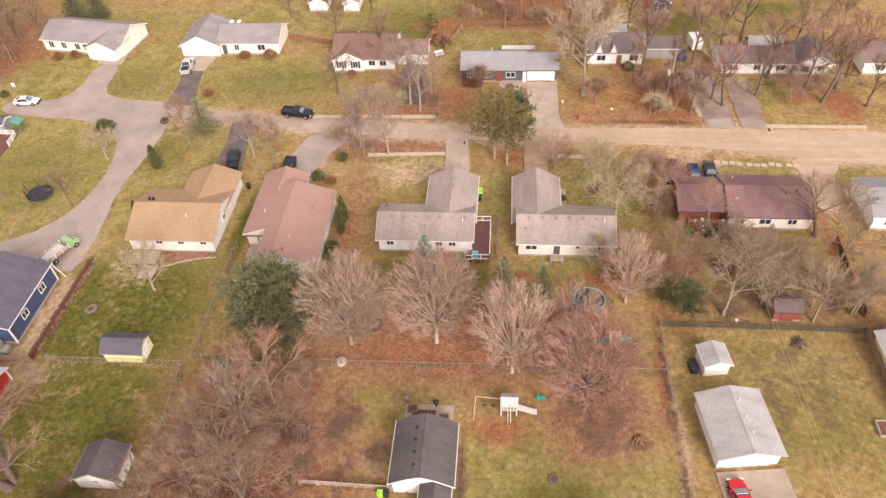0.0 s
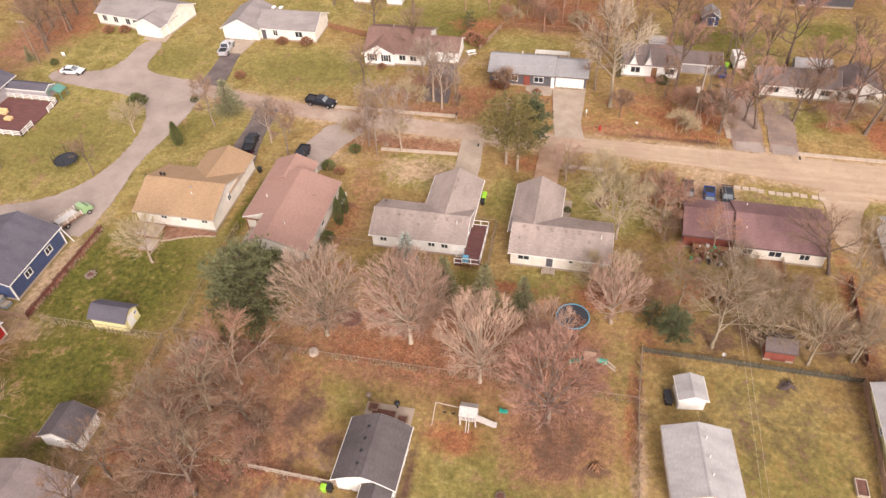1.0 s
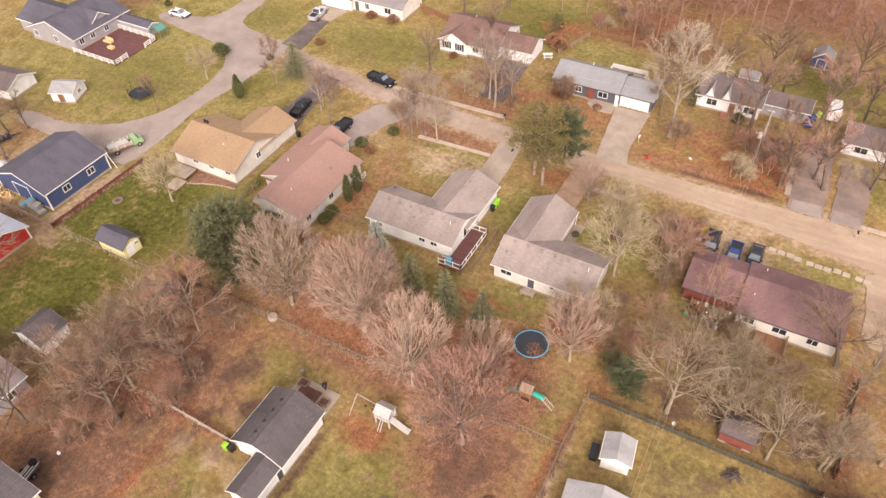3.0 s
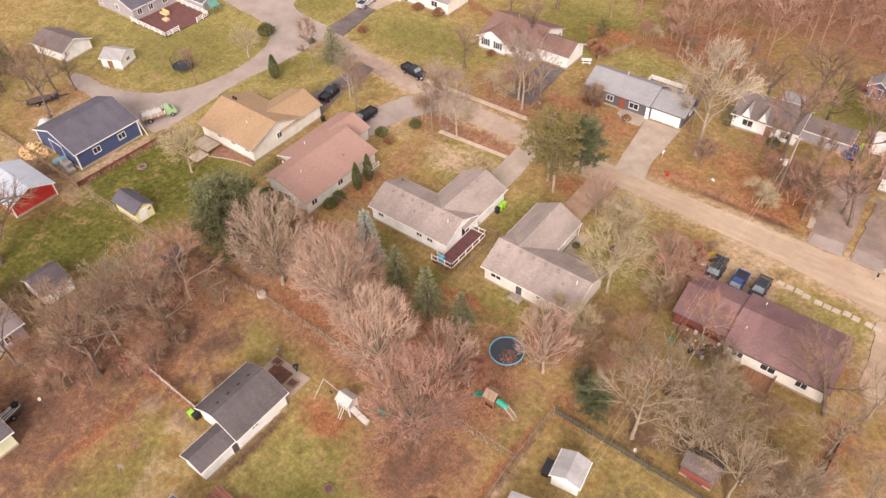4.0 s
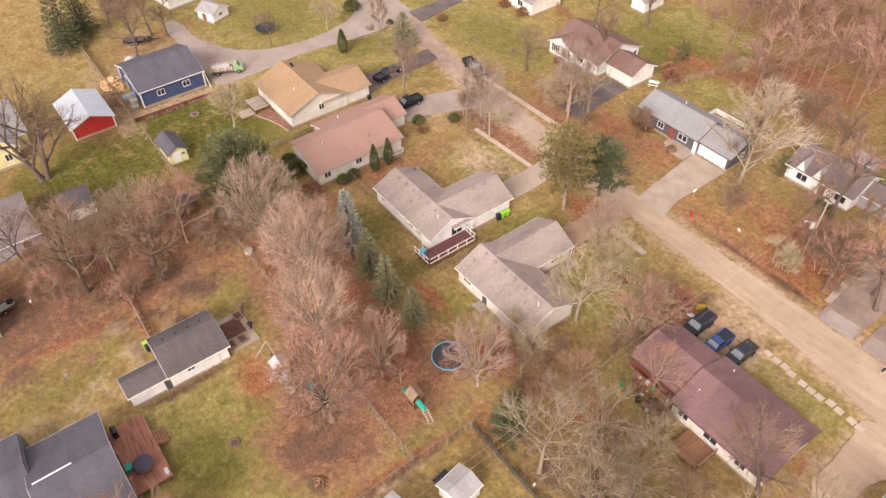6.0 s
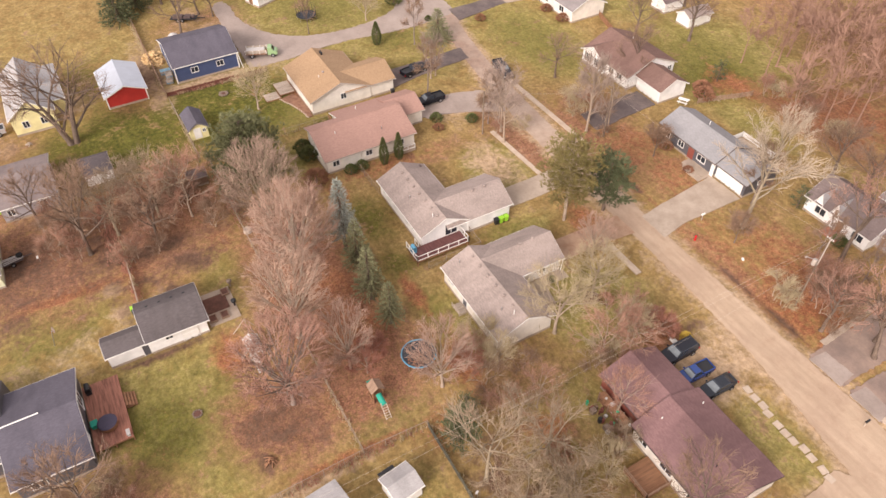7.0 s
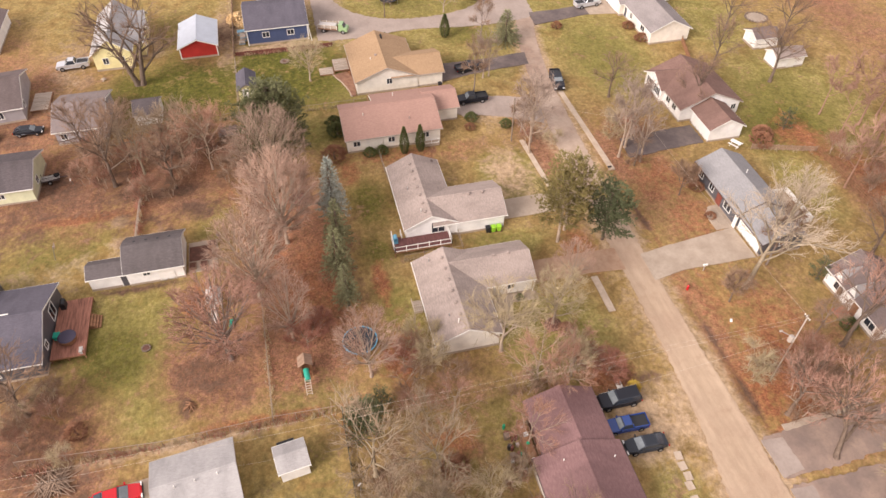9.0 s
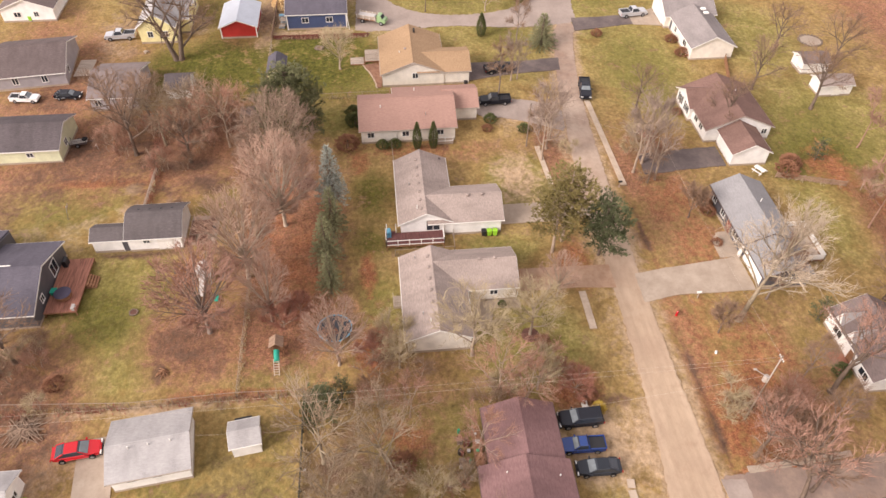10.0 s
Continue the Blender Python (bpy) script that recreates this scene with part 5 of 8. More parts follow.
def house_dark_deck():
    h = thing("house", "blue-grey house with a charcoal roof and a red-brown deck", "house")
    gable(h, -5.0, 7.4, 19.0, 26.4, 2.7, 4.9, "y", "slate_wall", "roof_slate", c=1.6)
    gable(h, -7.4, 3.4, 10.0, 19.2, 2.7, 4.4, "y", "slate_wall", "roof_slate", inner=("b", 19.0))
    part("flashing", Mesh().beam((1.35, 23.0, 5.1), (1.35, 19.2, 5.1), 0.16, 0.05), M["trim"], h, "white ridge flashing")
    window(h, "y", 26.4, -1.0, 1.9, 1.7, 1.9, 1)
    window(h, "y", 26.4, 4.2, 1.8, 0.8, 0.9, 1)
    window(h, "x", 7.4, 21.0, 1.6, 1.4, 1.0, 1)
    d = thing("deck", "red-brown wooden deck with steps to the lawn", "deck")
    plank_floor(d, -3.4, 26.6, 5.9, 30.6, 0.8, M["deck_red"], "x", 0.16)
    for i in range(4):
        part("step", Mesh().box(-0.6, 30.62 + 0.3 * i, 0, 1.4, 30.9 + 0.3 * i, 0.64 - 0.17 * i), M["brown_wood"], d)
    t = thing("hot_tub", "round plum-covered hot tub on the deck", "hot tub")
    part("tub_wall", Mesh().lathe(3.3, 28.5, [(0.9, 0.8), (1.0, 1.0), (1.0, 1.5)], 20), M["brown_wood"], t)
    part("tub_cover", Mesh().lathe(3.3, 28.5, [(1.0, 1.5), (1.08, 1.6), (0.9, 1.68), (0.3, 1.72)], 20), M["tub"], t)
    lone("deck_chest", Mesh().box(2.2, 26.8, 0.8, 3.0, 27.5, 1.35).box(2.15, 26.75, 1.35, 3.05, 27.55, 1.45), M["teal"], "teal plastic chest on the deck", "chest", bevel=0.04)
    lone("grill", Mesh().box(-2.9, 27.0, 0.8, -1.9, 27.6, 1.6).tube([(-2.9, 27.3, 1.65), (-1.9, 27.3, 1.65)], 0.3, 10), M["black"], "black lidded grill on the deck", "grill")
    lone("bench", Mesh().box(5.0, 30.0, 1.2, 5.8, 30.4, 1.28).box(5.05, 30.05, 0.8, 5.15, 30.35, 1.2).box(5.65, 30.05, 0.8, 5.75, 30.35, 1.2), M["tarp_grey"], "small pale bench on the deck", "bench")


def far_houses():
    # north-west: two ranch houses
    h = thing("house", "cream ranch house with a grey roof and white garage", "house")
    gable(h, -98.5, -79.5, 129.0, 138.6, 2.7, 4.8, "x", "cream_wall", "roof_drab")
    gable(h, -86.5, -79.8, 127.0, 129.5, 2.7, 4.2, "y", "cream_wall", "roof_drab", inner=("b", 133.0))
    door(h, "y", 127.0, -83.1, 0.05, 4.8, 2.1, -1, "trim", "white sectional garage door", "garage_door")
    for x in (-96.5, -93.5, -90.2, -88.2):
        window(h, "y", 129.0, x, 1.6, 1.1, 1.3, -1)
    h.matrix_basis = Matrix.Translation((-89, 131.5, 0)) @ Matrix.Rotation(radians(-9), 4, "Z") @ Matrix.Translation((89, -131.5, 0))
    h = thing("house", "cream ranch house with a pale grey roof", "house")
    gable(h, -59.4, -47.0, 128.7, 136.8, 2.6, 4.6, "x", "cream_wall", "roof_drab")
    gable(h, -67.2, -59.2, 127.7, 137.6, 2.6, 4.6, "y", "cream_wall", "roof_drab")
    door(h, "y", 127.7, -63.4, 0.05, 4.9, 2.1, -1, "trim", "white sectional garage door", "garage_door")
    door(h, "y", 128.7, -58.4, 0.1, 1.0, 2.1, -1, "slate_wall", "dark front door")
    window(h, "y", 128.7, -55.8, 1.6, 0.9, 1.2, -1)
    window(h, "y", 128.7, -50.6, 1.6, 1.5, 1.2, -1)
    for x in (-58.0, -56.4):
        part("skylight", Mesh().box(x, 133.6, 4.5, x + 0.7, 134.5, 4.75), M["trim"], h)
    # north: the house with the brown roof and shutters
    h = thing("house", "white house with dark shutters and a brown roof", "house")
    gable(h, -34.2, -22.2, 122.4, 133.2, 2.6, 4.9, "x", "white_wall", "roof_russet", trim="trim_dim")
    gable(h, -34.2, -28.2, 121.8, 124.0, 2.6, 4.2, "y", "white_wall", "roof_russet", inner=("b", 127.0))
    gable(h, -21.8, -15.9, 124.4, 130.2, 2.5, 4.0, "x", "white_wall", "roof_russet", inner=("a", -22.2))
    for x in (-32.6, -29.8):
        window(h, "y", 121.8, x, 1.6, 0.9, 1.3, -1, "black")
    for x in (-26.6, -24.4):
        window(h, "y", 122.4, x, 1.6, 1.2, 1.0, -1)
    door(h, "y", 124.4, -18.8, 0.05, 4.4, 2.1, -1, "trim", "white garage door", "garage_door")
    window(h, "x", -22.2, 132.2, 1.6, 0.8, 0.9, 1)
    roof_pipe(h, -30.0, 129.6, 4.4, 0.3, "trim")
    # north-east: cottage with two little dormers, and its neighbours
    h = thing("house", "white cottage with a grey roof and two pointed dormers", "house")
    gable(h, 15.5, 25.8, 124.5, 131.8, 2.6, 4.8, "x", "white_wall", "roof_brown")
    gable(h, 25.8, 33.2, 127.0, 131.0, 2.3, 3.5, "x", "grey_wall", "roof_brown", inner=("a", 26.1))
    for x in (17.5, 20.2):
        gable(h, x - 0.5, x + 0.5, 124.3, 125.2, 2.9, 4.3, "y", "white_wall", "roof_pale", over=0.12, inner=("b", 127.0), base=2.6, foot=False)
    for x in (18.0, 24.2):
        window(h, "y", 124.5, x, 1.5, 1.6, 1.1, -1)
    door(h, "y", 124.5, 21.4, 0.15, 1.0, 2.0, -1, "brown_wood", "brown front door")
    part("porch_step", Mesh().box(20.0, 122.6, 0, 22.8, 124.45, 0.2), M["brick"], h)
    simple_house("shed", "small grey-roofed garden shed", 20.5, 23.6, 134.0, 136.6, 2.0, 2.8, "x", "grey_wall", "roof_blue", cat="shed", over=0.15)
    simple_house("house", "low white house with a dark brown roof", 39.4, 52.6, 121.0, 127.0, 2.5, 4.2, "x", "white_wall", "roof_brown",
                 [("y", 42.0, 1.5, 1.8, 1.0, -1), ("y", 46.4, 1.5, 1.2, 1.0, -1), ("y", 50.6, 1.5, 1.6, 1.0, -1)])
    simple_house("house", "white gabled cottage with a brown roof", 53.2, 59.6, 120.6, 127.6, 2.5, 4.3, "y", "white_wall", "roof_brown", [("y", 54.9, 1.5, 1.3, 0.9, -1), ("y", 57.8, 1.5, 1.3, 0.9, -1)])
    simple_house("shed", "shed with a pale grey roof", 46.4, 52.4, 127.8, 131.0, 2.2, 3.4, "x", "grey_wall", "roof_pale", cat="shed", over=0.2)
    simple_house("house", "small white house with a grey roof", 65.4, 79.0, 121.0, 129.0, 2.6, 4.4, "x", "white_wall", "roof_brown", [("y", 68.4, 1.5, 1.6, 1.0, -1)])
    h = simple_house("shed", "blue garden shed with white trim", 31.0, 34.2, 146.4, 149.6, 2.1, 3.2, "y", "blue_wall", "roof_blue", cat="shed", over=0.2, doors=[("y", 32.6, 1.5, 1.8, -1, "blue_wall")])
    simple_house("house", "dark grey house at the edge of the woods", 51.0, 62.0, 158.0, 167.0, 2.7, 4.6, "x", "slate_wall", "roof_dark", [("y", 54.0, 1.6, 1.0, 1.2, -1)])
    simple_house("shed", "white shed with a grey roof", -36.8, -33.3, 147.4, 153.3, 2.1, 3.0, "y", "white_wall", "roof_grey", cat="shed", over=0.2, doors=[("x", 150.6, 1.2, 1.8, 1, "trim")])
    simple_house("shed", "white shed with a brown roof", -44.6, -40.6, 147.6, 152.6, 2.1, 3.0, "y", "white_wall", "roof_brown", cat="shed", over=0.2, doors=[("x", 149.6, 1.2, 1.8, 1, "trim")])
    # west
    h = thing("house", "grey house with a slate roof and a fenced deck", "house")
    gable(h, -113.6, -100.2, 89.0, 103.2, 2.7, 5.2, "y", "grey_wall", "roof_slate")
    gable(h, -119.0, -112.0, 90.5, 99.0, 2.7, 4.8, "x", "grey_wall", "roof_slate", inner=("b", -108.0))
    gable(h, -105.0, -101.4, 94.8, 99.4, 3.15, 4.7, "x", "grey_wall", "roof_slate", over=0.3, inner=("a", -107.4), base=2.9, foot=False)
    for y in (90.6, 93.4, 97.0):
        window(h, "x", -100.2, y, 1.6, 1.0, 1.1, 1)
    for x in (-112, -106):
        window(h, "y", 89.0, x, 1.6, 1.0, 1.1, -1)
    d = thing("deck", "fenced brown deck with white rails", "deck")
    part("deck_floor", Mesh().box(-100.1, 88.6, 0, -89.0, 99.6, 0.12), M["deck_plum"], d)
    for a, b in (((-100.8, 88.5), (-88.8, 88.4)), ((-88.8, 88.4), (-89, 91.8)), ((-100.4, 99.8), (-89.1, 99.6)), ((-89.1, 99.6), (-88.7, 96.2))):
        railing(d, a, b, 0.12, 1.0, "trim", 2.0, rails=(0.95, 0.6, 0.25), thick=0.13)
    lone("sofa", Mesh().box(-98.6, 94.0, 0.12, -96.4, 95.0, 0.55).box(-98.6, 94.8, 0.12, -96.4, 95.1, 1.0), M["log_end"], "pale outdoor sofa on the deck", "sofa", bevel=0.08)
    lone("fire_table", Mesh().box(-95.6, 92.4, 0.12, -94.2, 93.4, 0.6), M["log_end"], "pale wooden table on the deck", "table", bevel=0.05)
    simple_house("shed", "long slate-roofed shed with a green end", -100.5, -91.5, 100.3, 103.0, 1.8, 2.4, "x", "grey_wall", "roof_slate", cat="shed", over=0.15)
    lone("shed_canopy", Mesh().prism([(-91.3, 1.6), (-89.9, 2.3), (-88.5, 1.6), (-88.5, 1.7), (-89.9, 2.42), (-91.3, 1.7)], "y", 100.4, 102.6).box(-91.2, 100.5, 0, -91.1, 100.6, 1.65).box(-88.7, 102.4, 0, -88.6, 102.5, 1.65)
         .box(-91.2, 102.4, 0, -91.1, 102.5, 1.65).box(-88.7, 100.5, 0, -88.6, 100.6, 1.65), M["teal_roof"], "small green canopy on posts", "canopy")
    simple_house("shed", "small white shed with a grey roof", -90.4, -86.0, 74.6, 79.0, 2.0, 3.0, "x", "white_wall", "roof_pale", [("x", 76.8, 1.3, 0.9, 0.6, 1)], "shed", 22, 0.2, [("y", -88.4, 1.2, 1.7, -1, "brown_wood")])
    simple_house("barn", "white-gabled outbuilding with a brown roof", -106.0, -97.2, 70.0, 76.4, 2.3, 3.7, "x", "white_wall", "roof_brown", cat="barn", turn=8)
    # south-west
    h = thing("house", "pale yellow house with grey roofs and side dormers", "house")
    gable(h, -76.4, -61.2, 25.6, 32.2, 3.4, 6.0, "x", "yellow_wall", "roof_pale")
    for x in (-73.2, -67.0):
        gable(h, x - 2.3, x + 2.3, 30.5, 34.2, 3.2, 4.9, "y", "yellow_wall", "roof_blue", inner=("a", 29.0))
        window(h, "y", 34.2, x, 1.8, 1.1, 1.1, 1)
    window(h, "x", -61.2, 27.6, 1.8, 0.9, 1.1, 1)
    window(h, "x", -61.2, 30.4, 1.8, 0.9, 1.1, 1)
    simple_house("house", "grey house with a brown-grey roof", -49.6, -39.2, 21.8, 29.4, 2.6, 4.4, "y", "grey_wall", "roof_ash", [("x", 27.4, 1.5, 0.9, 1.0, 1), ("x", 23.0, 1.5, 0.9, 1.0, 1)])
    simple_house("house", "grey house with a brown roof", -59.4, -47.2, 3.0, 14.9, 2.6, 4.9, "y", "grey_wall", "roof_umber", [("x", 11.4, 1.6, 0.9, 1.2, 1), ("y", -50.0, 1.6, 0.9, 1.1, 1), ("x", 6.6, 1.6, 0.9, 1.2, 1)], turn=6)
    simple_house("house", "pale green house with a dark roof", -34.6, -25.7, 8.0, 20.4, 2.6, 4.3, "y", "pale_green_wall", "roof_dark", [("x", 16.0, 1.6, 0.9, 0.7, 1), ("y", -29.0, 1.5, 1.0, 1.0, 1)])
    simple_house("house", "white house with a brown roof", -84.0, -71.6, -3.0, 7.0, 2.7, 4.6, "x", "white_wall", "roof_brown", [("x", 0.0, 1.5, 1.2, 0.9, 1), ("x", 3.6, 1.5, 0.8, 0.9, 1)])
    simple_house("garage", "pale yellow garage with a grey roof", 45.8, 53.5, 47.5, 57.4, 2.4, 3.6, "y", "yellow_wall", "roof_pale", [("x", 52.0, 1.5, 0.8, 0.7, -1)], "garage")
    simple_house("house", "small white house with a grey roof", 52.6, 64.0, 78.6, 87.0, 2.6, 4.3, "x", "white_wall", "roof_blue", [("y", 55.0, 1.5, 1.4, 1.0, -1)])
    simple_house("shed", "rust-red garden shed under bare trees", 34.7, 38.1, 60.9, 63.6, 1.8, 2.6, "x", "rust_wall", "roof_umber", cat="shed", over=0.15, doors=[("y", 36.4, 1.4, 1.6, -1, "rust_wall")], trim="trim_dark")
    simple_house("shed", "little brown wooden garden shed", -35.7, -33.6, 47.3, 50.0, 1.6, 2.4, "y", "fence_wood", "roof_brown", cat="shed", over=0.15, doors=[("y", -34.7, 0.8, 1.4, -1, "brown_wood")], trim="trim_dim")
    simple_house("outbuilding", "white-sided outbuilding by the driveway", 28.5, 33.6, 21.0, 31.0, 2.5, 3.7, "y", "white_wall", "roof_pale", [("y", 30.4, 1.5, 0.8, 0.7, 1)], "shed")


house_white_deck()
house_cream()
house_tan()
house_rose()
barn_blue()
barn_red()
shed_yellow()
shed_dark()
garage_white()
garage_grey_roof()
house_maroon()
house_slate()
house_dark_deck()
far_houses()


# ---- trees ----
def lean(d, angle, turn):
    """The way d, leant by angle and turned about d."""
    d = d.normalized()
    s = d.orthogonal().normalized()
    q = math.cos(turn) * s + math.sin(turn) * d.cross(s)
    return (math.cos(angle) * d + math.sin(angle) * q).normalized()


def grow_tree(seed, tall, wide, clear, limbs, style="round", fine=1.0, stems=1, thick=0.24, hair=0.013, shell_twigs=0):
    """A bare tree: trunk and limbs in one mesh, branches and twigs in another. Its foot is at the origin."""
    r = random.Random(seed)
    wood, twig = Mesh(), Mesh()
    up = Vector((0, 0, 1))

    mid, tallness = (0.62 * tall, 0.38 * tall) if style == "round" else (0.6 * tall, 0.4 * tall)

    def inside(p):
        return (p.x * p.x + p.y * p.y) / (wide * wide) + ((p.z - mid) / tallness) ** 2 < (1.06 if style == "round" else 1.3)

    def to_rim(q, w):
        """How far it is from q along w to the crown's outline."""
        k = wide / tallness
        ox, oy, oz, dx, dy, dz = q.x, q.y, (q.z - mid) * k, w.x, w.y, w.z * k
        a, b, c = dx * dx + dy * dy + dz * dz, ox * dx + oy * dy + oz * dz, ox * ox + oy * oy + oz * oz - wide * wide
        return (-b + math.sqrt(max(0.0, b * b - a * c))) / a

    def branch(p, d, long, rad, level):
        if level == 3:
            # a fine branch and its twigs, all spikes
            e = p + d * long
            twig.spike(tuple(p), tuple(e), 2.1 * hair)
            for k in range(int(8 * fine)):
                q = p.lerp(e, 0.2 + 0.8 * (k + r.random()) / (8 * fine))
                w = (lean(d, r.uniform(0.2, 0.6) if style == "round" else r.uniform(0.3, 0.9), r.uniform(0, 6.28)) + up * 0.05).normalized()
                twig.spike(tuple(q), tuple(q + w * r.uniform(0.5, 1.2)), hair)
            return
        n = 4 if level < 2 else 3
        pts, radii, here, way = [p], [rad], p, d
        bend = 0.05 if style == "round" else 0.2
        for i in range(n):
            way = (way + Vector((r.uniform(-bend, bend), r.uniform(-bend, bend), r.uniform(-bend, bend) + (0.05 if style == "round" else 0.03)))).normalized()
            here = here + way * long / n
            pts.append(here)
            radii.append(rad * (1 - 0.78 * (i + 1) / n))
        wood.tube(pts, radii, 6 if level == 0 else (5 if level == 1 else 3), cap=False)
        kids = (9 if level == 1 else 6) if style == "round" else (8 if level == 1 else 6)
        for k in range(kids):
            f = 0.28 + 0.72 * (k + r.random()) / kids
            j = min(n - 1, int(f * n))
            q = pts[j].lerp(pts[j + 1], f * n - j)
            w = lean((pts[j + 1] - pts[j]), r.uniform(0.25, 0.75) if style == "round" else r.uniform(0.35, 0.85), r.uniform(0, 6.28))
            if w.z < -0.1 and style == "round":
                w.z *= -0.3
            w = (w + up * 0.06).normalized()
            sub = max(0.7, long * r.uniform(0.38, 0.62) * (1.1 - 0.45 * f))
            if style == "round":
                sub = max(0.5, min(sub, r.uniform(0.86, 1.02) * to_rim(q, w)))
            if inside(q + w * sub * 0.8) or level == 1:
                branch(q, w, sub, max(0.032, rad * 0.44 * (1.1 - 0.5 * f)), level + 1)
        if level >= 1:
            for k in range(int((3 if level == 1 else 4) * fine)):
                f = r.uniform(0.5, 1)
                j = min(n - 1, int(f * n))
                q = pts[j].lerp(pts[j + 1], f * n - j)
                w = lean(pts[j + 1] - pts[j], r.uniform(0.2, 0.8), r.uniform(0, 6.28))
                twig.spike(tuple(q), tuple(q + w * r.uniform(0.4, 0.9)), hair)

    for s in range(stems):
        ang = 6.28 * s / stems + r.random()
        off = Vector((math.cos(ang), math.sin(ang), 0)) * (0.3 if stems > 1 else 0)
        tilt = (Vector((math.cos(ang), math.sin(ang), 0)) * (0.22 if stems > 1 else r.uniform(0, 0.06)) + up).normalized()
        top = tall * (0.62 if style == "round" else 0.72)
        pts = [off + tilt * top * f + Vector((r.uniform(-0.1, 0.1), r.uniform(-0.1, 0.1), 0)) * (f > 0) * (1 + f) for f in (0, 0.06, 0.25, 0.5, 0.75, 1)]
        pts[0].z = -0.25
        wood.tube(pts, [thick * 1.5, thick, thick * 0.85, thick * 0.6, thick * 0.35, thick * 0.14], 7, cap=False)
        for k in range(limbs):
            u = (k + 0.5) / limbs
            f = (clear + ((0.33 * tall if style == "round" else top) - clear) * u ** 0.85) / top
            j = min(4, max(i for i, g in enumerate((0, 0.06, 0.25, 0.5, 0.75)) if g <= f))
            g = (0, 0.06, 0.25, 0.5, 0.75, 1)
            q = pts[j].lerp(pts[j + 1], (f - g[j]) / (g[j + 1] - g[j]))
            a = 1.08 * (1 - u) ** 0.6 + 0.06 if style == "round" else r.uniform(0.4, 1.15)
            w = lean(tilt, a * r.uniform(0.9, 1.1), 2.4 * k + r.uniform(-0.3, 0.3))
            reach = max(1.5, to_rim(q, w)) * (r.uniform(0.93, 1.0) if style == "round" else r.uniform(0.75, 1.1))
            branch(q, w, reach, thick * (0.55 - 0.25 * f), 1)
    # sprays of fine twigs that close the crown's outline
    for k in range(shell_twigs):
        z = 1 - 1.55 * (k + r.random()) / shell_twigs
        a, s = 2.39996 * k + r.uniform(-0.3, 0.3), math.sqrt(max(0.0, 1 - z * z))
        out = Vector((s * math.cos(a), s * math.sin(a), z))
        f = r.uniform(0.74, 0.97) if style == "round" else r.uniform(0.5, 1.02)
        p = Vector((out.x * wide, out.y * wide, mid + out.z * tallness - 0.0))
        p = Vector((p.x * f, p.y * f, mid + (p.z - mid) * f))
        w = (out + up * (0.25 if style == "round" else 0.55) + Vector((r.gauss(0, 0.25), r.gauss(0, 0.25), 0))).normalized()
        twig.spike(tuple(p - w * 0.9), tuple(p + w * 0.7), 1.4 * hair)
        for j in range(5):
            q = p + w * r.uniform(-0.7, 0.4)
            v = lean(w, r.uniform(0.2, 0.7), r.uniform(0, 6.28))
            twig.spike(tuple(q), tuple(q + v * r.uniform(0.5, 1.0)), hair)
    return wood, twig


def tuft(mesh, p, d, size, r, n=7, width=0.05):
    """A spray of needles at p along d."""
    for k in range(n):
        w = lean(d, r.uniform(0.15, 0.9), r.uniform(0, 6.28))
        mesh.spike(tuple(p), tuple(Vector(p) + w * size * r.uniform(0.6, 1.1)), width)


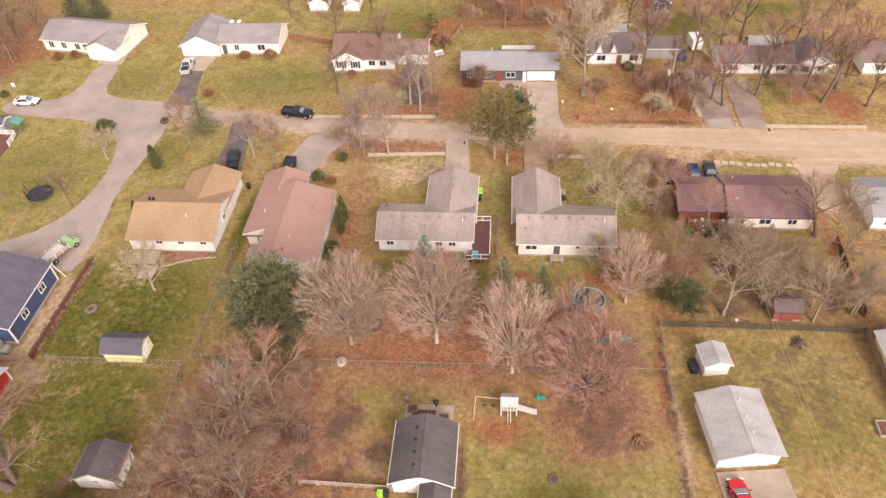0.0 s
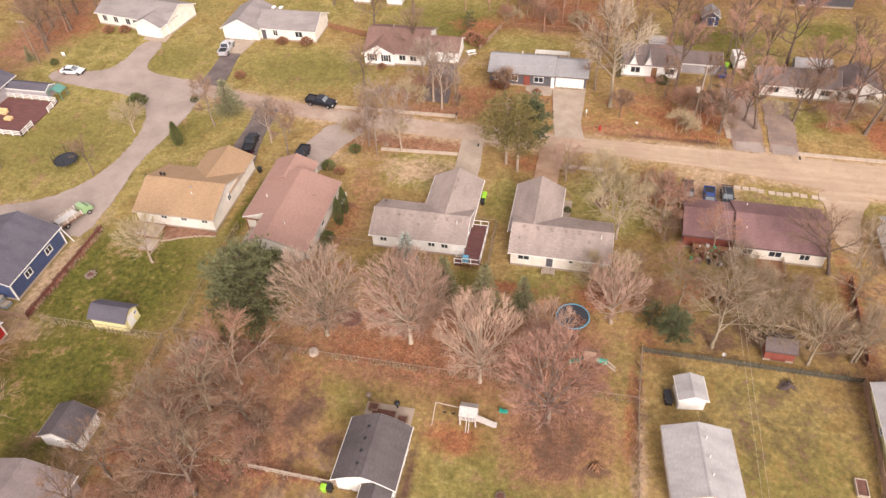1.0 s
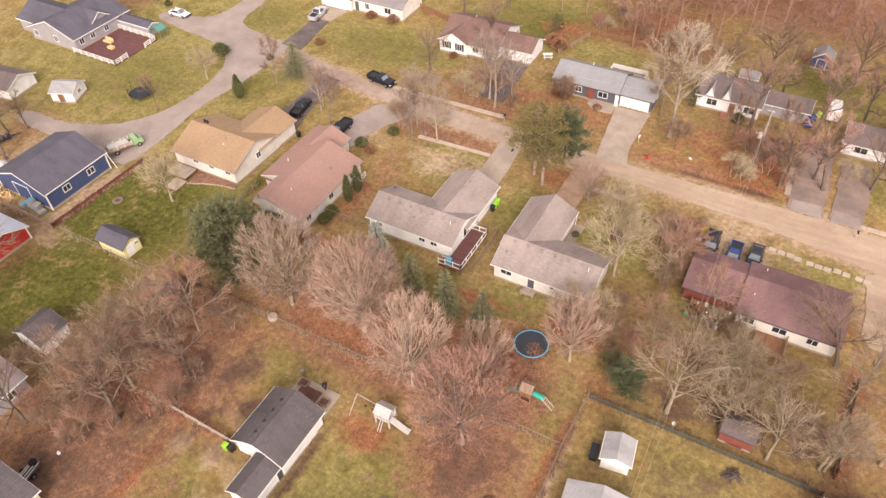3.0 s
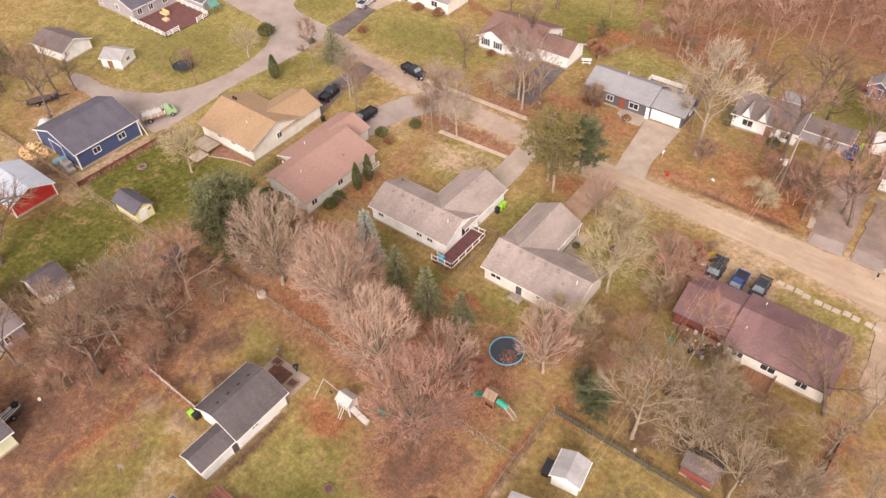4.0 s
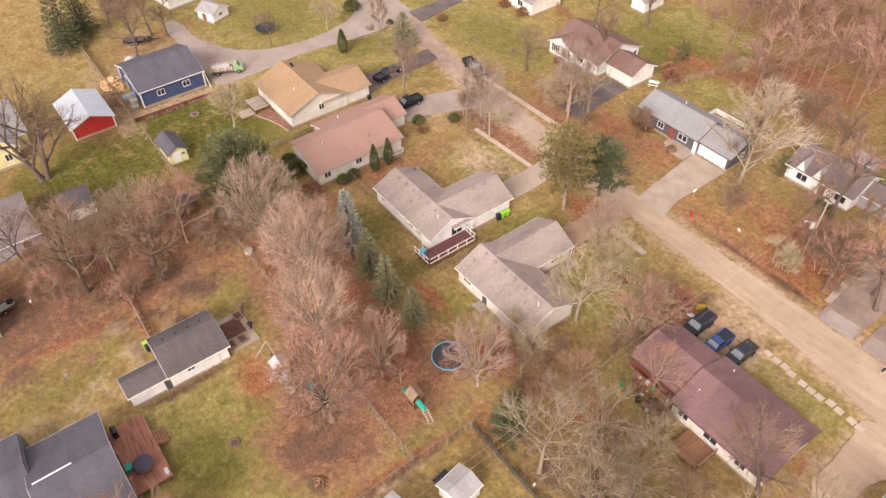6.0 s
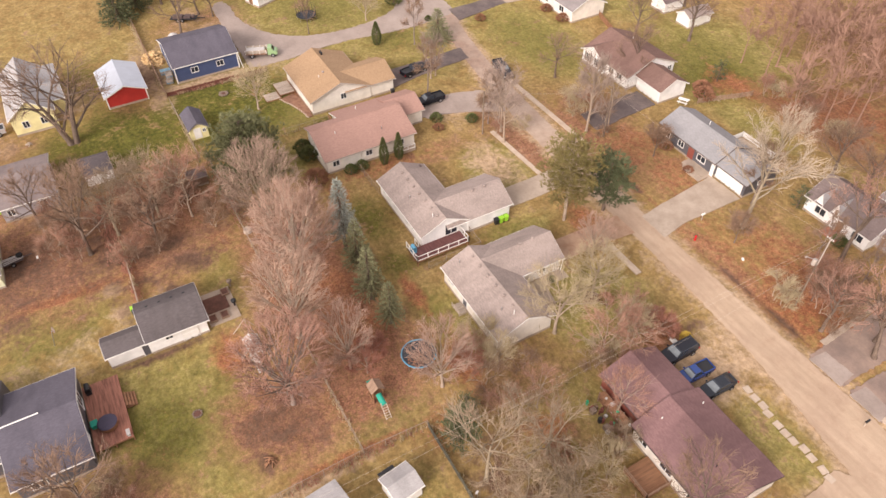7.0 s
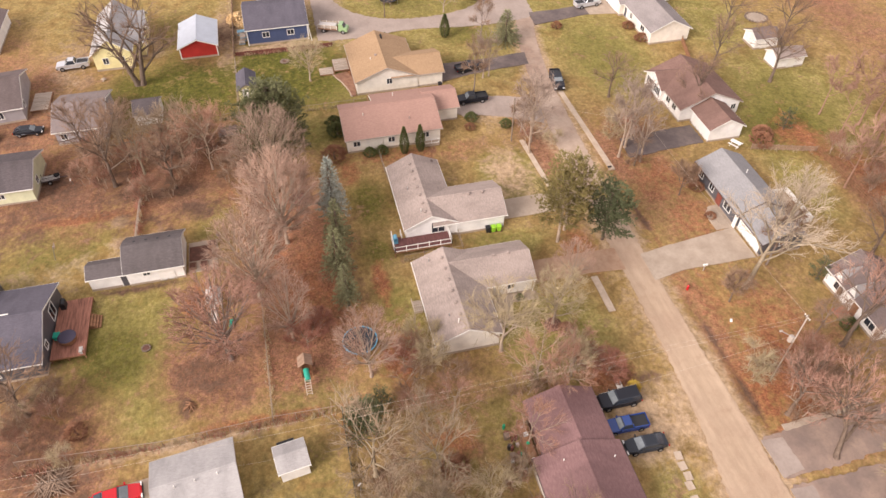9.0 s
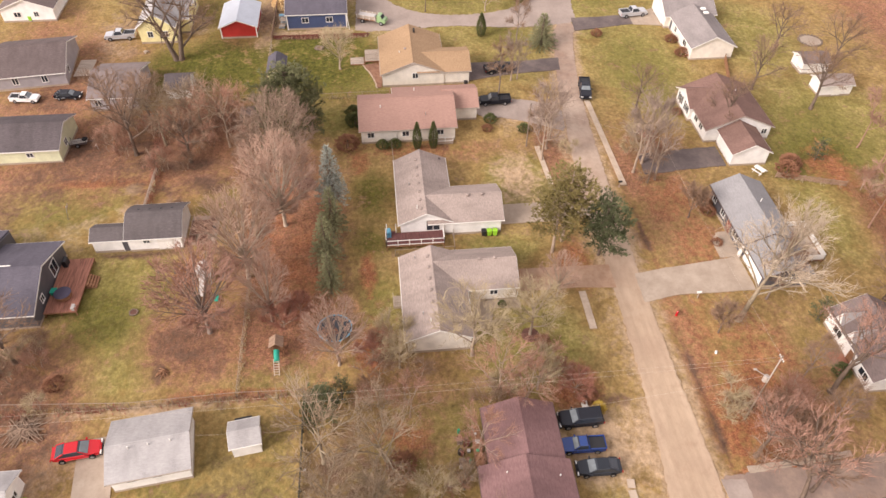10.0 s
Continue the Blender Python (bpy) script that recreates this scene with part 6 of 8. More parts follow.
def grow_conifer(seed, tall, wide, kind="spruce", low=0.05):
    """A spruce, a round-headed pine or a cedar: trunk with branches, and its needles."""
    r = random.Random(seed)
    wood, leaf = Mesh(), Mesh()
    up = Vector((0, 0, 1))
    wood.tube([(0, 0, -0.2), (0.03, 0, tall * 0.4), (0, 0.03, tall * 0.95)], [0.05 * wide + 0.08, 0.04 * wide + 0.05, 0.02], 7, cap=False)
    if kind == "spruce":
        rows = int(tall / 0.42)
        for i in range(rows):
            f = (i + 0.5) / rows
            f = low + (1 - low) * f
            z, reach = tall * f, wide * (1 - f) ** 0.85 + 0.12
            n = int(7 + 9 * (1 - f))
            for k in range(n):
                a = 6.28 * (k + r.random() * 0.8) / n + i
                long = reach * r.uniform(0.78, 1.08)
                end = Vector((math.cos(a) * long, math.sin(a) * long, z - 0.22 * long + 0.1))
                start = Vector((0, 0, z))
                wood.spike(tuple(start), tuple(end), 0.02)
                steps = max(2, int(long / 0.3))
                for s in range(1, steps + 1):
                    q = start.lerp(end, s / steps)
                    q.z -= 0.1 * math.sin(3.1 * s / steps)
                    tuft(leaf, q, (end - start).normalized() + up * 0.15, 0.42, r, 5, 0.05)
    elif kind == "cedar":
        for i in range(int(900 * wide * tall / 4)):
            z = tall * r.random() ** 0.9
            f = z / tall
            rad = wide * (math.sin(min(1, f * 1.5 + 0.35) * 1.571) if f < 0.4 else (1 - (f - 0.4) / 0.6) ** 0.75) * r.uniform(0.8, 1.05)
            a = r.uniform(0, 6.28)
            q = Vector((math.cos(a) * rad, math.sin(a) * rad, z + 0.05))
            tuft(leaf, q, Vector((math.cos(a), math.sin(a), 0.9)), 0.3, r, 4, 0.05)
    else:
        boughs = int({"yew": 22, "broadpine": 78}.get(kind, 46) * (wide / 4))
        for k in range(boughs):
            f = (k + 0.5) / boughs
            z = tall * (0.1 + 0.84 * f) if kind == "broadpine" else tall * (0.2 + 0.74 * f) if kind == "pine" else tall * (0.05 + 0.9 * f) if kind == "yew" else tall * (0.34 + 0.6 * f)
            rim = wide * math.sin(min(1, (1.08 - f) * 1.25 + 0.1) * 1.571) ** 0.8
            a = 2.4 * k + r.uniform(-0.4, 0.4)
            long = rim * r.uniform(0.75, 1.1)
            start, end = Vector((0, 0, z)), Vector((math.cos(a) * long, math.sin(a) * long, min(tall, z + long * r.uniform(0.05, 0.35))))
            mid = start.lerp(end, 0.5) + Vector((0, 0, -0.15))
            wood.tube([start, mid, end], [0.07, 0.045, 0.015], 4, cap=False)
            for s in range(int((22 if "pine" == kind[-4:] and kind != "tallpine" else 15 if kind == "yew" else 14) * long / wide) + 3):
                g = r.uniform(0.3, 1.05)
                q = start.lerp(end, g) + Vector((r.gauss(0, 0.45), r.gauss(0, 0.45), r.gauss(0.1, 0.3)))
                for c in range(3):
                    tuft(leaf, q + Vector((r.gauss(0, 0.2), r.gauss(0, 0.2), r.gauss(0, 0.15))), Vector((math.cos(a), math.sin(a), 0.8)), 0.5, r, 6, 0.045)
    return wood, leaf


class Kind:
    """One tree shape, whose meshes are shared by all its trees."""

    def __init__(self, name, pair, wood_mat, leaf_mat, leaf_name, label, category):
        self.name, self.leaf_name, self.label, self.category = name, leaf_name, label, category
        self.wood, self.leaf = pair[0].data("trunk", M[wood_mat], True), pair[1].data(leaf_name, M[leaf_mat])

    def plant(self, x, y, size=1.0, turn=0.0, label="", group="", flat=1.0, tilt=(0, 0)):
        t = thing(self.name, label or self.label, self.category, Matrix.Translation((x, y, -0.05)) @ Euler((radians(tilt[0]), radians(tilt[1]), turn)).to_matrix().to_4x4()
                  @ Matrix.Diagonal((size * flat, size * flat, size, 1)), group)
        part("trunk", self.wood, None, t)
        part(self.leaf_name, self.leaf, None, t)
        return t


MAPLE = [Kind("bare_tree", grow_tree(11 + i, 15.6, 5.5, 2.4, n, "round", 0.4, thick=0.27, hair=0.022, shell_twigs=4 * n), b, m, "crown", "round-headed bare maple with rose-brown twigs", "tree")
         for i, (b, m, n) in enumerate((("bark_pale", "twig_rose", 36), ("bark_limb", "twig_grey", 30), ("bark_dusk", "twig_mauve", 25), ("bark_pale", "twig_blush", 27), ("bark_tan", "twig_rose", 17)))]
STRAW = [Kind("bare_tree", grow_tree(31 + i, 11, 5.0, 1.6, 13, "open", 0.5, hair=0.018, shell_twigs=90), "bark_tan", "twig_straw", "crown", "bare tree with straw-coloured twigs", "tree") for i in range(2)]
OPEN = [Kind("bare_tree", grow_tree(51 + i, 12, 5.4, 2.6, 10, "open", 0.28, thick=0.3, hair=0.019), "bark_dark", "twig_brown", "crown", "gnarled bare tree with dark limbs", "tree") for i in range(2)]
GNARL = [Kind("bare_tree", grow_tree(61 + i, 10.5, 5.2, 2.0, 10, "open", 0.26, thick=0.22, hair=0.018), "bark_limb", "twig_sand", "crown", "crooked bare tree with pale tan limbs", "tree") for i in range(2)]
TALL = [Kind("bare_tree", grow_tree(56 + i, 15.0, 5.6, 4.6, 10, "open", 0.3, thick=0.34, hair=0.02), "bark_dark", "twig_mauve", "crown", "tall bare shade tree with dark limbs and mauve twigs", "tree") for i in range(2)]
HAZE = Kind("bare_tree", grow_tree(58, 11.0, 4.8, 2.4, 10, "open", 0.4, thick=0.16, hair=0.017), "bark_grey", "twig_russet", "crown", "bare tree with a haze of russet twigs", "tree")
PALE = Kind("bare_tree", grow_tree(71, 17.0, 7.4, 4.0, 14, "open", 0.5, thick=0.34, hair=0.02), "bark_limb", "twig_pale", "crown", "tall bare tree with pale bark", "tree")
UPRIGHT = [Kind("bare_tree", grow_tree(87 + i, 13.5, 3.8, 2.6, 8, "open", 0.3, thick=0.22, hair=0.019), "bark_grey", "twig_dusk", "crown", "tall upright bare tree with grey limbs", "tree") for i in range(2)]
SLIM = Kind("bare_tree", grow_tree(81, 12.5, 2.6, 3.0, 9, "open", 0.6, thick=0.16, hair=0.018), "bark_dusk", "twig_brown", "crown", "slender bare tree with few limbs", "tree")
RED = Kind("bare_tree", grow_tree(85, 6.5, 3.4, 0.8, 11, "round", 0.9, thick=0.12, hair=0.02), "bark_tan", "twig_red", "crown", "small bare tree with reddish twigs", "tree")
SMALL = Kind("bare_tree", grow_tree(91, 5.5, 2.6, 1.2, 8, "open", 0.7, thick=0.12, hair=0.018), "bark_dark", "twig_brown", "crown", "small bare ornamental tree", "tree")
SPRUCE = Kind("spruce_tree", grow_conifer(101, 8.0, 2.1, low=0.28), "bark_dark", "needle_blue", "needles", "blue-green spruce tree on the lawn", "tree")
SPRUCE_G = Kind("spruce_tree", grow_conifer(102, 6.6, 2.2), "bark_dark", "needle_sage", "needles", "grey-green spruce tree with drooping boughs", "tree")
SPRUCE_R = Kind("spruce_tree", grow_conifer(104, 6.6, 2.2, low=0.2), "bark_dark", "needle_sage", "needles", "grey-green spruce tree with bare lower trunk", "tree")
SPRUCE_K = Kind("spruce_tree", grow_conifer(103, 6.4, 1.8), "bark_dark", "needle_dark", "needles", "tall dark spruce at the edge of the lots", "tree")
OLD = Kind("bare_tree", grow_tree(41, 13.5, 6.6, 1.2, 8, "open", 0.3, stems=2, thick=0.42, hair=0.018), "bark_dark", "twig_brown", "crown", "old bare tree with twisted dark limbs", "tree")
PINE = Kind("pine_tree", grow_conifer(111, 12.0, 5.0, "broadpine"), "bark_dark", "needle_moss", "needles", "broad dark green pine on a lawn", "tree")
PINE_O = Kind("pine_tree", grow_conifer(112, 13.0, 3.9, "tallpine"), "bark_grey", "needle_olive", "needles", "olive-green pine with a bare lower trunk", "tree")
PINE_D = Kind("pine_tree", grow_conifer(113, 10.5, 3.2, "pine"), "bark_dark", "needle_dark", "needles", "dark green pine beside the road", "tree")
YEW = Kind("shrub", grow_conifer(114, 10.5, 3.6, "yew"), "bark_dark", "needle_dark", "needles", "low dark green yew shrub", "shrub")
CEDAR = Kind("cedar_tree", grow_conifer(121, 4.4, 0.85, "cedar"), "bark_dark", "needle_green", "needles", "narrow upright dark green cedar", "tree")
BUSH = Kind("shrub", grow_conifer(122, 1.3, 0.9, "cedar"), "bark_dark", "needle_green", "needles", "clipped dark green garden shrub", "shrub")
DRY = Kind("shrub", grow_conifer(123, 1.1, 1.0, "cedar"), "bark_dark", "dry_leaf", "needles", "rust-brown shrub with dry leaves", "shrub")

BRUSH = [Kind("bare_shrub", grow_tree(131 + i, 3.4, 2.0, 0.25, 3, "open", 0.65, stems=2, thick=0.06), "bark_grey", m, "thicket", "leafless thicket of thin grey-brown stems", "shrub") for i, m in enumerate(("twig_straw", "twig_brown", "twig_russet"))]

GROVE = "bare maples behind the houses"
for k, x, y, s, f in ((1, -19.4, 55.0, 0.95, 1.08), (0, -8.4, 55.7, 0.98, 1.05), (3, 1.3, 51.4, 0.95, 0.98), (2, 10.0, 47.4, 0.88, 1.22)):
    MAPLE[k].plant(x, y, s, x, group=GROVE, flat=f)
MAPLE[4].plant(8.9, 55.0, 0.74, 1.0, "bare maple with reddish-brown twigs", GROVE, 0.85)
RED.plant(10.4, 56.6, 0.7, 2.0)
RED.plant(8.0, 58.4, 0.45, 1.0, flat=1.3)
MAPLE[4].plant(16.4, 63.4, 0.72, 3.0, "small round bare tree beside the trampoline")
RED.plant(15.4, 67.4, 0.42, 0.4, flat=1.6)
STRAW[0].plant(17.4, 70.6, 0.5, 1.2)
for k, x, y, s, turn in ((0, -26.6, 31.4, 1.05, 0.4), (1, -24.0, 40.2, 0.85, 2.0), (0, -33.0, 33.2, 0.8, 4.1)):
    OPEN[k].plant(x, y, s, turn)
GNARL[0].plant(-29.6, 41.6, 1.05, 1.4, "bare tree with pale tangled limbs in a thicket")
GNARL[1].plant(-34.6, 38.8, 0.75, 4.4)
GNARL[1].plant(-28.6, 35.6, 0.95, 2.2, "bare tree with pale tangled limbs in a thicket")
HAZE.plant(-27.4, 45.8, 1.05, 0.3, "bare tree with a reddish crown")
HAZE.plant(-31.6, 45.0, 0.7, 2.3, "bare tree with a reddish crown")
PINE.plant(-29.2, 55.9, 1.08, 0.0, flat=0.98)
STRAW[0].plant(-49.2, 63.3, 0.72, 0.0, "bare tree on the green lawn")
OLD.plant(-54.9, 33.5, 1.2, 1.0)
OPEN[1].plant(12.6, 25.0, 0.85, 0.0)
OPEN[0].plant(9.6, 22.4, 0.66, 3.0)
OPEN[0].plant(-36.0, 26.0, 0.8, 2.6)
OPEN[1].plant(-37.0, 31.4, 0.7, 0.7)
DRY.plant(16.4, 30.6, 1.2, 0.4)
SPRUCE.plant(-10.0, 62.7, 1.54, 0.0, "tall blue-grey spruce behind the white-decked house", "spruces in a row", 0.88)
SPRUCE_R.plant(-5.3, 62.6, 1.38, 1.0, group="spruces in a row", flat=0.82)
SPRUCE_R.plant(0.1, 61.9, 1.42, 2.0, group="spruces in a row", flat=0.84)
SPRUCE_R.plant(5.0, 62.4, 1.15, 3.0, group="spruces in a row", flat=0.86)
PINE_O.plant(-1.9, 94.4, 1.02, 0.0, group="pines by the road")
PINE_O.plant(0.2, 92.6, 0.92, 2.0, group="pines by the road")
PINE_D.plant(1.2, 98.9, 0.98, 1.0, group="pines by the road")
PALE.plant(14.0, 113.8, 1.05, 0.6, tilt=(-9, 3))
SLIM.plant(10.9, 118.9, 0.9, 0.6)
for x, y, s in ((-25.7, 95.7, 0.8), (-38.8, 91.2, 0.85), (-55.3, 97.0, 0.85)):
    SLIM.plant(x, y, s, x)
for x, y, s in ((15.8, 110.6, 0.9), (-5.0, 113.8, 1.0), (28.4, 111.4, 0.8), (30.6, 113.6, 0.8)):
    SMALL.plant(x, y, s, y)
for i, (x, y, s) in enumerate(((14.0, 87.0, 0.8), (16.4, 79.4, 0.95), (21.8, 86.4, 0.6))):
    STRAW[i % 2].plant(x, y, s, x + y)
for i, (x, y, s) in enumerate(((28.8, 61.8, 1.15), (29.8, 68.8, 0.95), (34.6, 62.6, 0.8), (39.8, 61.0, 0.9), (45.0, 62.4, 0.85), (36.6, 67.0, 0.75), (46.6, 72.0, 0.8),
                               (48.8, 79.4, 0.75), (50.6, 66.0, 0.8), (34.0, 68.0, 0.7))):
    GNARL[i % 2].plant(x, y, s, 1.7 * i, tilt=(8, -10) if i == 1 else (0, 0))
for i, (x, y, s) in enumerate(((25.3, 120.5, 0.95), (32.4, 108.4, 0.7), (38.4, 110.6, 0.9), (53.4, 115.0, 1.0), (55.8, 111.6, 0.95), (45.6, 131.0, 1.0), (61.8, 119.0, 0.9), (35.2, 124.4, 0.95), (48.4, 120.0, 0.85))):
    TALL[i % 2].plant(x, y, s, 1.7 * i, tilt=((0, 12) if i in (2, 4) else (0, 0)))
HAZE.plant(24.2, 71.4, 0.62, 1.0)
for i, (x, y, s) in enumerate(((-36.6, 136.6, 0.8), (-29.8, 144.4, 1.0), (-41.2, 153.8, 0.9), (-48.8, 146.0, 0.8), (-25.0, 126.8, 0.8), (-32.0, 114.0, 0.7))):
    OPEN[i % 2].plant(x, y, s, 2.3 * i)
for x, y, s in ((29.6, 78.4, 0.72), (22.6, 81.8, 0.9), (24.0, 84.6, 0.7), (20.4, 87.2, 0.6)):
    HAZE.plant(x, y, s, x + y)
for i, (x, y, s) in enumerate(((-22.8, 96.4, 0.95), (-25.0, 97.4, 0.85), (-19.8, 95.0, 0.85), (-15.8, 108.8, 0.95), (-17.8, 110.8, 1.0), (-20.0, 112.8, 0.85), (-13.8, 111.6, 0.8), (-43.0, 94.0, 0.7),  (-43.4, 95.2, 0.6))):
    UPRIGHT[i % 2].plant(x, y, s, 1.9 * i)
OPEN[1].plant(44.7, 77.2, 0.92, 0.8, "dark bare tree leaning over the maroon roof", tilt=(-14, -12))
GNARL[0].plant(33.2, 76.4, 0.42, 2.0, "small bare tree against a cream wall")
PINE_D.plant(23.6, 61.6, 0.56, 0.0, "ragged dark evergreen beside the fence", flat=1.15)
MAPLE[4].plant(8.0, 91.6, 0.48, 1.0, "small bare tree with a rose-coloured haze of twigs", flat=1.05)
RED.plant(22.6, 90.6, 0.5, 0.5, flat=1.3)
RED.plant(20.6, 89.2, 0.42, 2.5, flat=1.3)
YEW.plant(21.2, 63.8, 0.42, 1.0, "low dark green yew beside the fence")
SPRUCE_G.plant(-54.4, 101.8, 1.0, 0.0, "broad grey-green spruce on a front lawn", flat=1.45)
YEW.plant(14.9, 123.9, 0.4, 0.0, "round dark green garden shrub")
BUSH.plant(-72.8, 101.2, 1.7, 0.0, "round dark green juniper shrub", flat=1.15)
STRAW[1].plant(-68.9, 92.9, 0.58, 1.0, "small bare tree beside the lane")
OPEN[1].plant(-69.6, 80.6, 0.66, 2.0, "crooked bare tree beside the trampoline", flat=0.6)
SPRUCE_K.plant(-94.0, 48.6, 2.00, 0.0)
SPRUCE_K.plant(-98.6, 53.0, 1.80, 2.0)
SPRUCE_K.plant(-106.0, 62.0, 1.80, 1.0)
OPEN[0].plant(-97.6, 58.0, 0.9, 1.4)
OPEN[1].plant(-92.6, 60.6, 0.8, 3.4)
SPRUCE_G.plant(-104.6, 113.4, 0.5, 0.0)
YEW.plant(-16.2, 138.6, 0.4, 2.0, "round olive-green garden shrub")
CEDAR.plant(-59.0, 90.7, 1.05, 0.0)
CEDAR.plant(-57.6, 78.6, 0.7, 0.0)
for y in (75.7, 78.3):
    CEDAR.plant(-24.5, y, 1.12, y, group="cedars by the long house", flat=0.74)
for x, y, s, k in ((-25.1, 70.2, 1.1, BUSH), (-25.2, 72.2, 1.1, BUSH), (-31.6, 65.9, 1.7, BUSH), (-33.8, 65.7, 1.6, BUSH), (-25.6, 64.6, 1.9, DRY), (-30.6, 88.4, 1.2, BUSH), (-28.4, 87.6, 0.9, DRY), (-27.6, 93.6, 1.1, BUSH), (-62.6, 104.0, 0.8, BUSH),
                   (-5.6, 117.0, 1.1, DRY), (-7.4, 117.2, 1.1, DRY), (0.6, 116.0, 0.8, DRY), (23.4, 91.8, 1.3, DRY), (9.0, 84.2, 0.6, BUSH), (-94.6, 127.0, 1.2, DRY), (-91.0, 127.6, 1.2, DRY), (-98.4, 112.6, 0.9, BUSH),
                   (-54.0, 127.4, 1.2, DRY), (-48.8, 127.8, 1.3, DRY), (-57.4, 113.4, 1.1, DRY), (-30.4, 120.6, 0.9, DRY), (-13.4, 132.6, 1.8, DRY), (-15.4, 134.0, 1.6, DRY), (15.4, 88.2, 1.0, DRY), (23.0, 122.8, 1.2, BUSH), (30.2, 70.0, 1.6, DRY)):
    k.plant(x, y, s, x)
gold = BUSH.plant(25.2, 92.8, 0.9, 0.0, "small shrub with yellow leaves")
for ob in gold.children:
    if ob.name.startswith("needles"):
        me = BUSH.leaf.copy()
        me.materials[0] = M["needle_gold"]
        ob.data = me


rb = random.Random(17)
for x0, x1, y0, y1, n in ((22, 46, 62, 76, 9), (-36, -21, 35.5, 49, 17), (-38, -22, 25, 34, 8), (21, 25, 78, 90, 3), (13, 19, 67, 74, 5), (-23, -13, 107, 114, 6), (-12, 12, 141, 147, 10), (24, 36, 106.5, 116, 11), (-30, -20, 94, 100, 4), (36, 58, 111, 120, 7), (11, 20, 22, 32, 8)):
    for i in range(n):
        BRUSH[(i % 2 + 1 if x0 < -30 else i % 3)].plant(rb.uniform(x0, x1), rb.uniform(y0, y1), rb.uniform(0.6, 1.25), rb.uniform(0, 6))
for i, (x, y, s) in enumerate(((30.4, 117.0, 0.8), (36.8, 112.6, 0.7), (44.8, 113.6, 0.8), (48.6, 117.4, 0.75), (59.4, 116.2, 0.8), (63.0, 110.6, 0.8), (23.4, 117.8, 0.7), (18.0, 133.8, 0.8), (28.2, 133.4, 0.9), (35.4, 134.6, 0.9),
                               (41.6, 129.8, 0.9), (56.4, 131.4, 0.9), (62.4, 130.0, 1.0), (25.0, 139.4, 1.0), (38.8, 143.0, 1.0), (45.4, 146.0, 1.0), (12.4, 134.4, 0.8))):
    (OPEN[i % 2] if i % 3 else SLIM).plant(x, y, s, 2.1 * i)
for i, (x, y, s) in enumerate(((-103.0, 117.0, 0.9), (-106.6, 121.6, 0.9), (-104.0, 127.0, 1.0), (-109.0, 127.6, 0.9), (-101.6, 134.6, 0.9), (-107.0, 134.0, 1.0), (-82.4, 58.4, 0.9), (-86.6, 66.0, 0.6), (-89.0, 63.6, 0.8))):
    OPEN[i % 2].plant(x, y, s, 1.3 * i)
SPRUCE_K.plant(-97.4, 143.6, 1.60, 0.4)
SPRUCE_K.plant(-93.0, 145.0, 1.40, 2.4)
for i in range(5):
    GNARL[i % 2].plant(rb.uniform(24, 46), rb.uniform(62.5, 69), rb.uniform(0.55, 0.8), rb.uniform(0, 6))


def woods(name, spots, label, sources):
    """Many bare trees far off, as one mesh."""
    r = random.Random(3)
    parts = []
    for me in sources:
        v = np.empty(len(me.vertices) * 3, np.float32)
        me.vertices.foreach_get("co", v)
        parts.append((v.reshape(-1, 3), [tuple(p.vertices) for p in me.polygons]))
    allv, allf, n = [], [], 0
    for x, y in spots:
        v, f = parts[r.randrange(len(parts))]
        s, a = r.uniform(0.85, 1.35), r.uniform(0, 6.28)
        w = v * s
        w = np.stack([w[:, 0] * math.cos(a) - w[:, 1] * math.sin(a) + x, w[:, 0] * math.sin(a) + w[:, 1] * math.cos(a) + y, w[:, 2]], -1)
        allv.append(w)
        allf.extend([tuple(i + n for i in q) for q in f])
        n += len(v)
    me = bpy.data.meshes.new(name)
    me.from_pydata(np.concatenate(allv).tolist(), [], allf)
    me.materials.append(M["twig_wood"])
    tagged(new(name, me), label, "woods", "", "stuff")


def light_tree(seed, tall, wide):
    wood, twig = grow_tree(seed, tall, wide, 3.0, 5, "open", 0.3, thick=0.15, hair=0.034)
    twig.add(wood.v, wood.f)
    return twig.data("wood_tree", M["twig_wood"])


rw = random.Random(9)
spots = []
while len(spots) < 84:
    x, y = rw.uniform(-20, 75), rw.uniform(139, 185)
    if (x < 14 or y > 152 or x > 58) and not (x < -4 and y < 146) and not (44 < x < 66 and y < 170) and all(math.hypot(x - a, y - b) > 3.6 for a, b in spots):
        spots.append((x, y))
while len(spots) < 112:
    x, y = rw.uniform(-140, -100), rw.uniform(105, 165)
    if (x < -112 or y > 134 or (x < -104 and y > 119)) and all(math.hypot(x - a, y - b) > 3.6 for a, b in spots):
        spots.append((x, y))
woods("woodland", spots, "brown leafless woods beyond the gardens", [light_tree(200 + i, 12.5, 4.4) for i in range(3)])


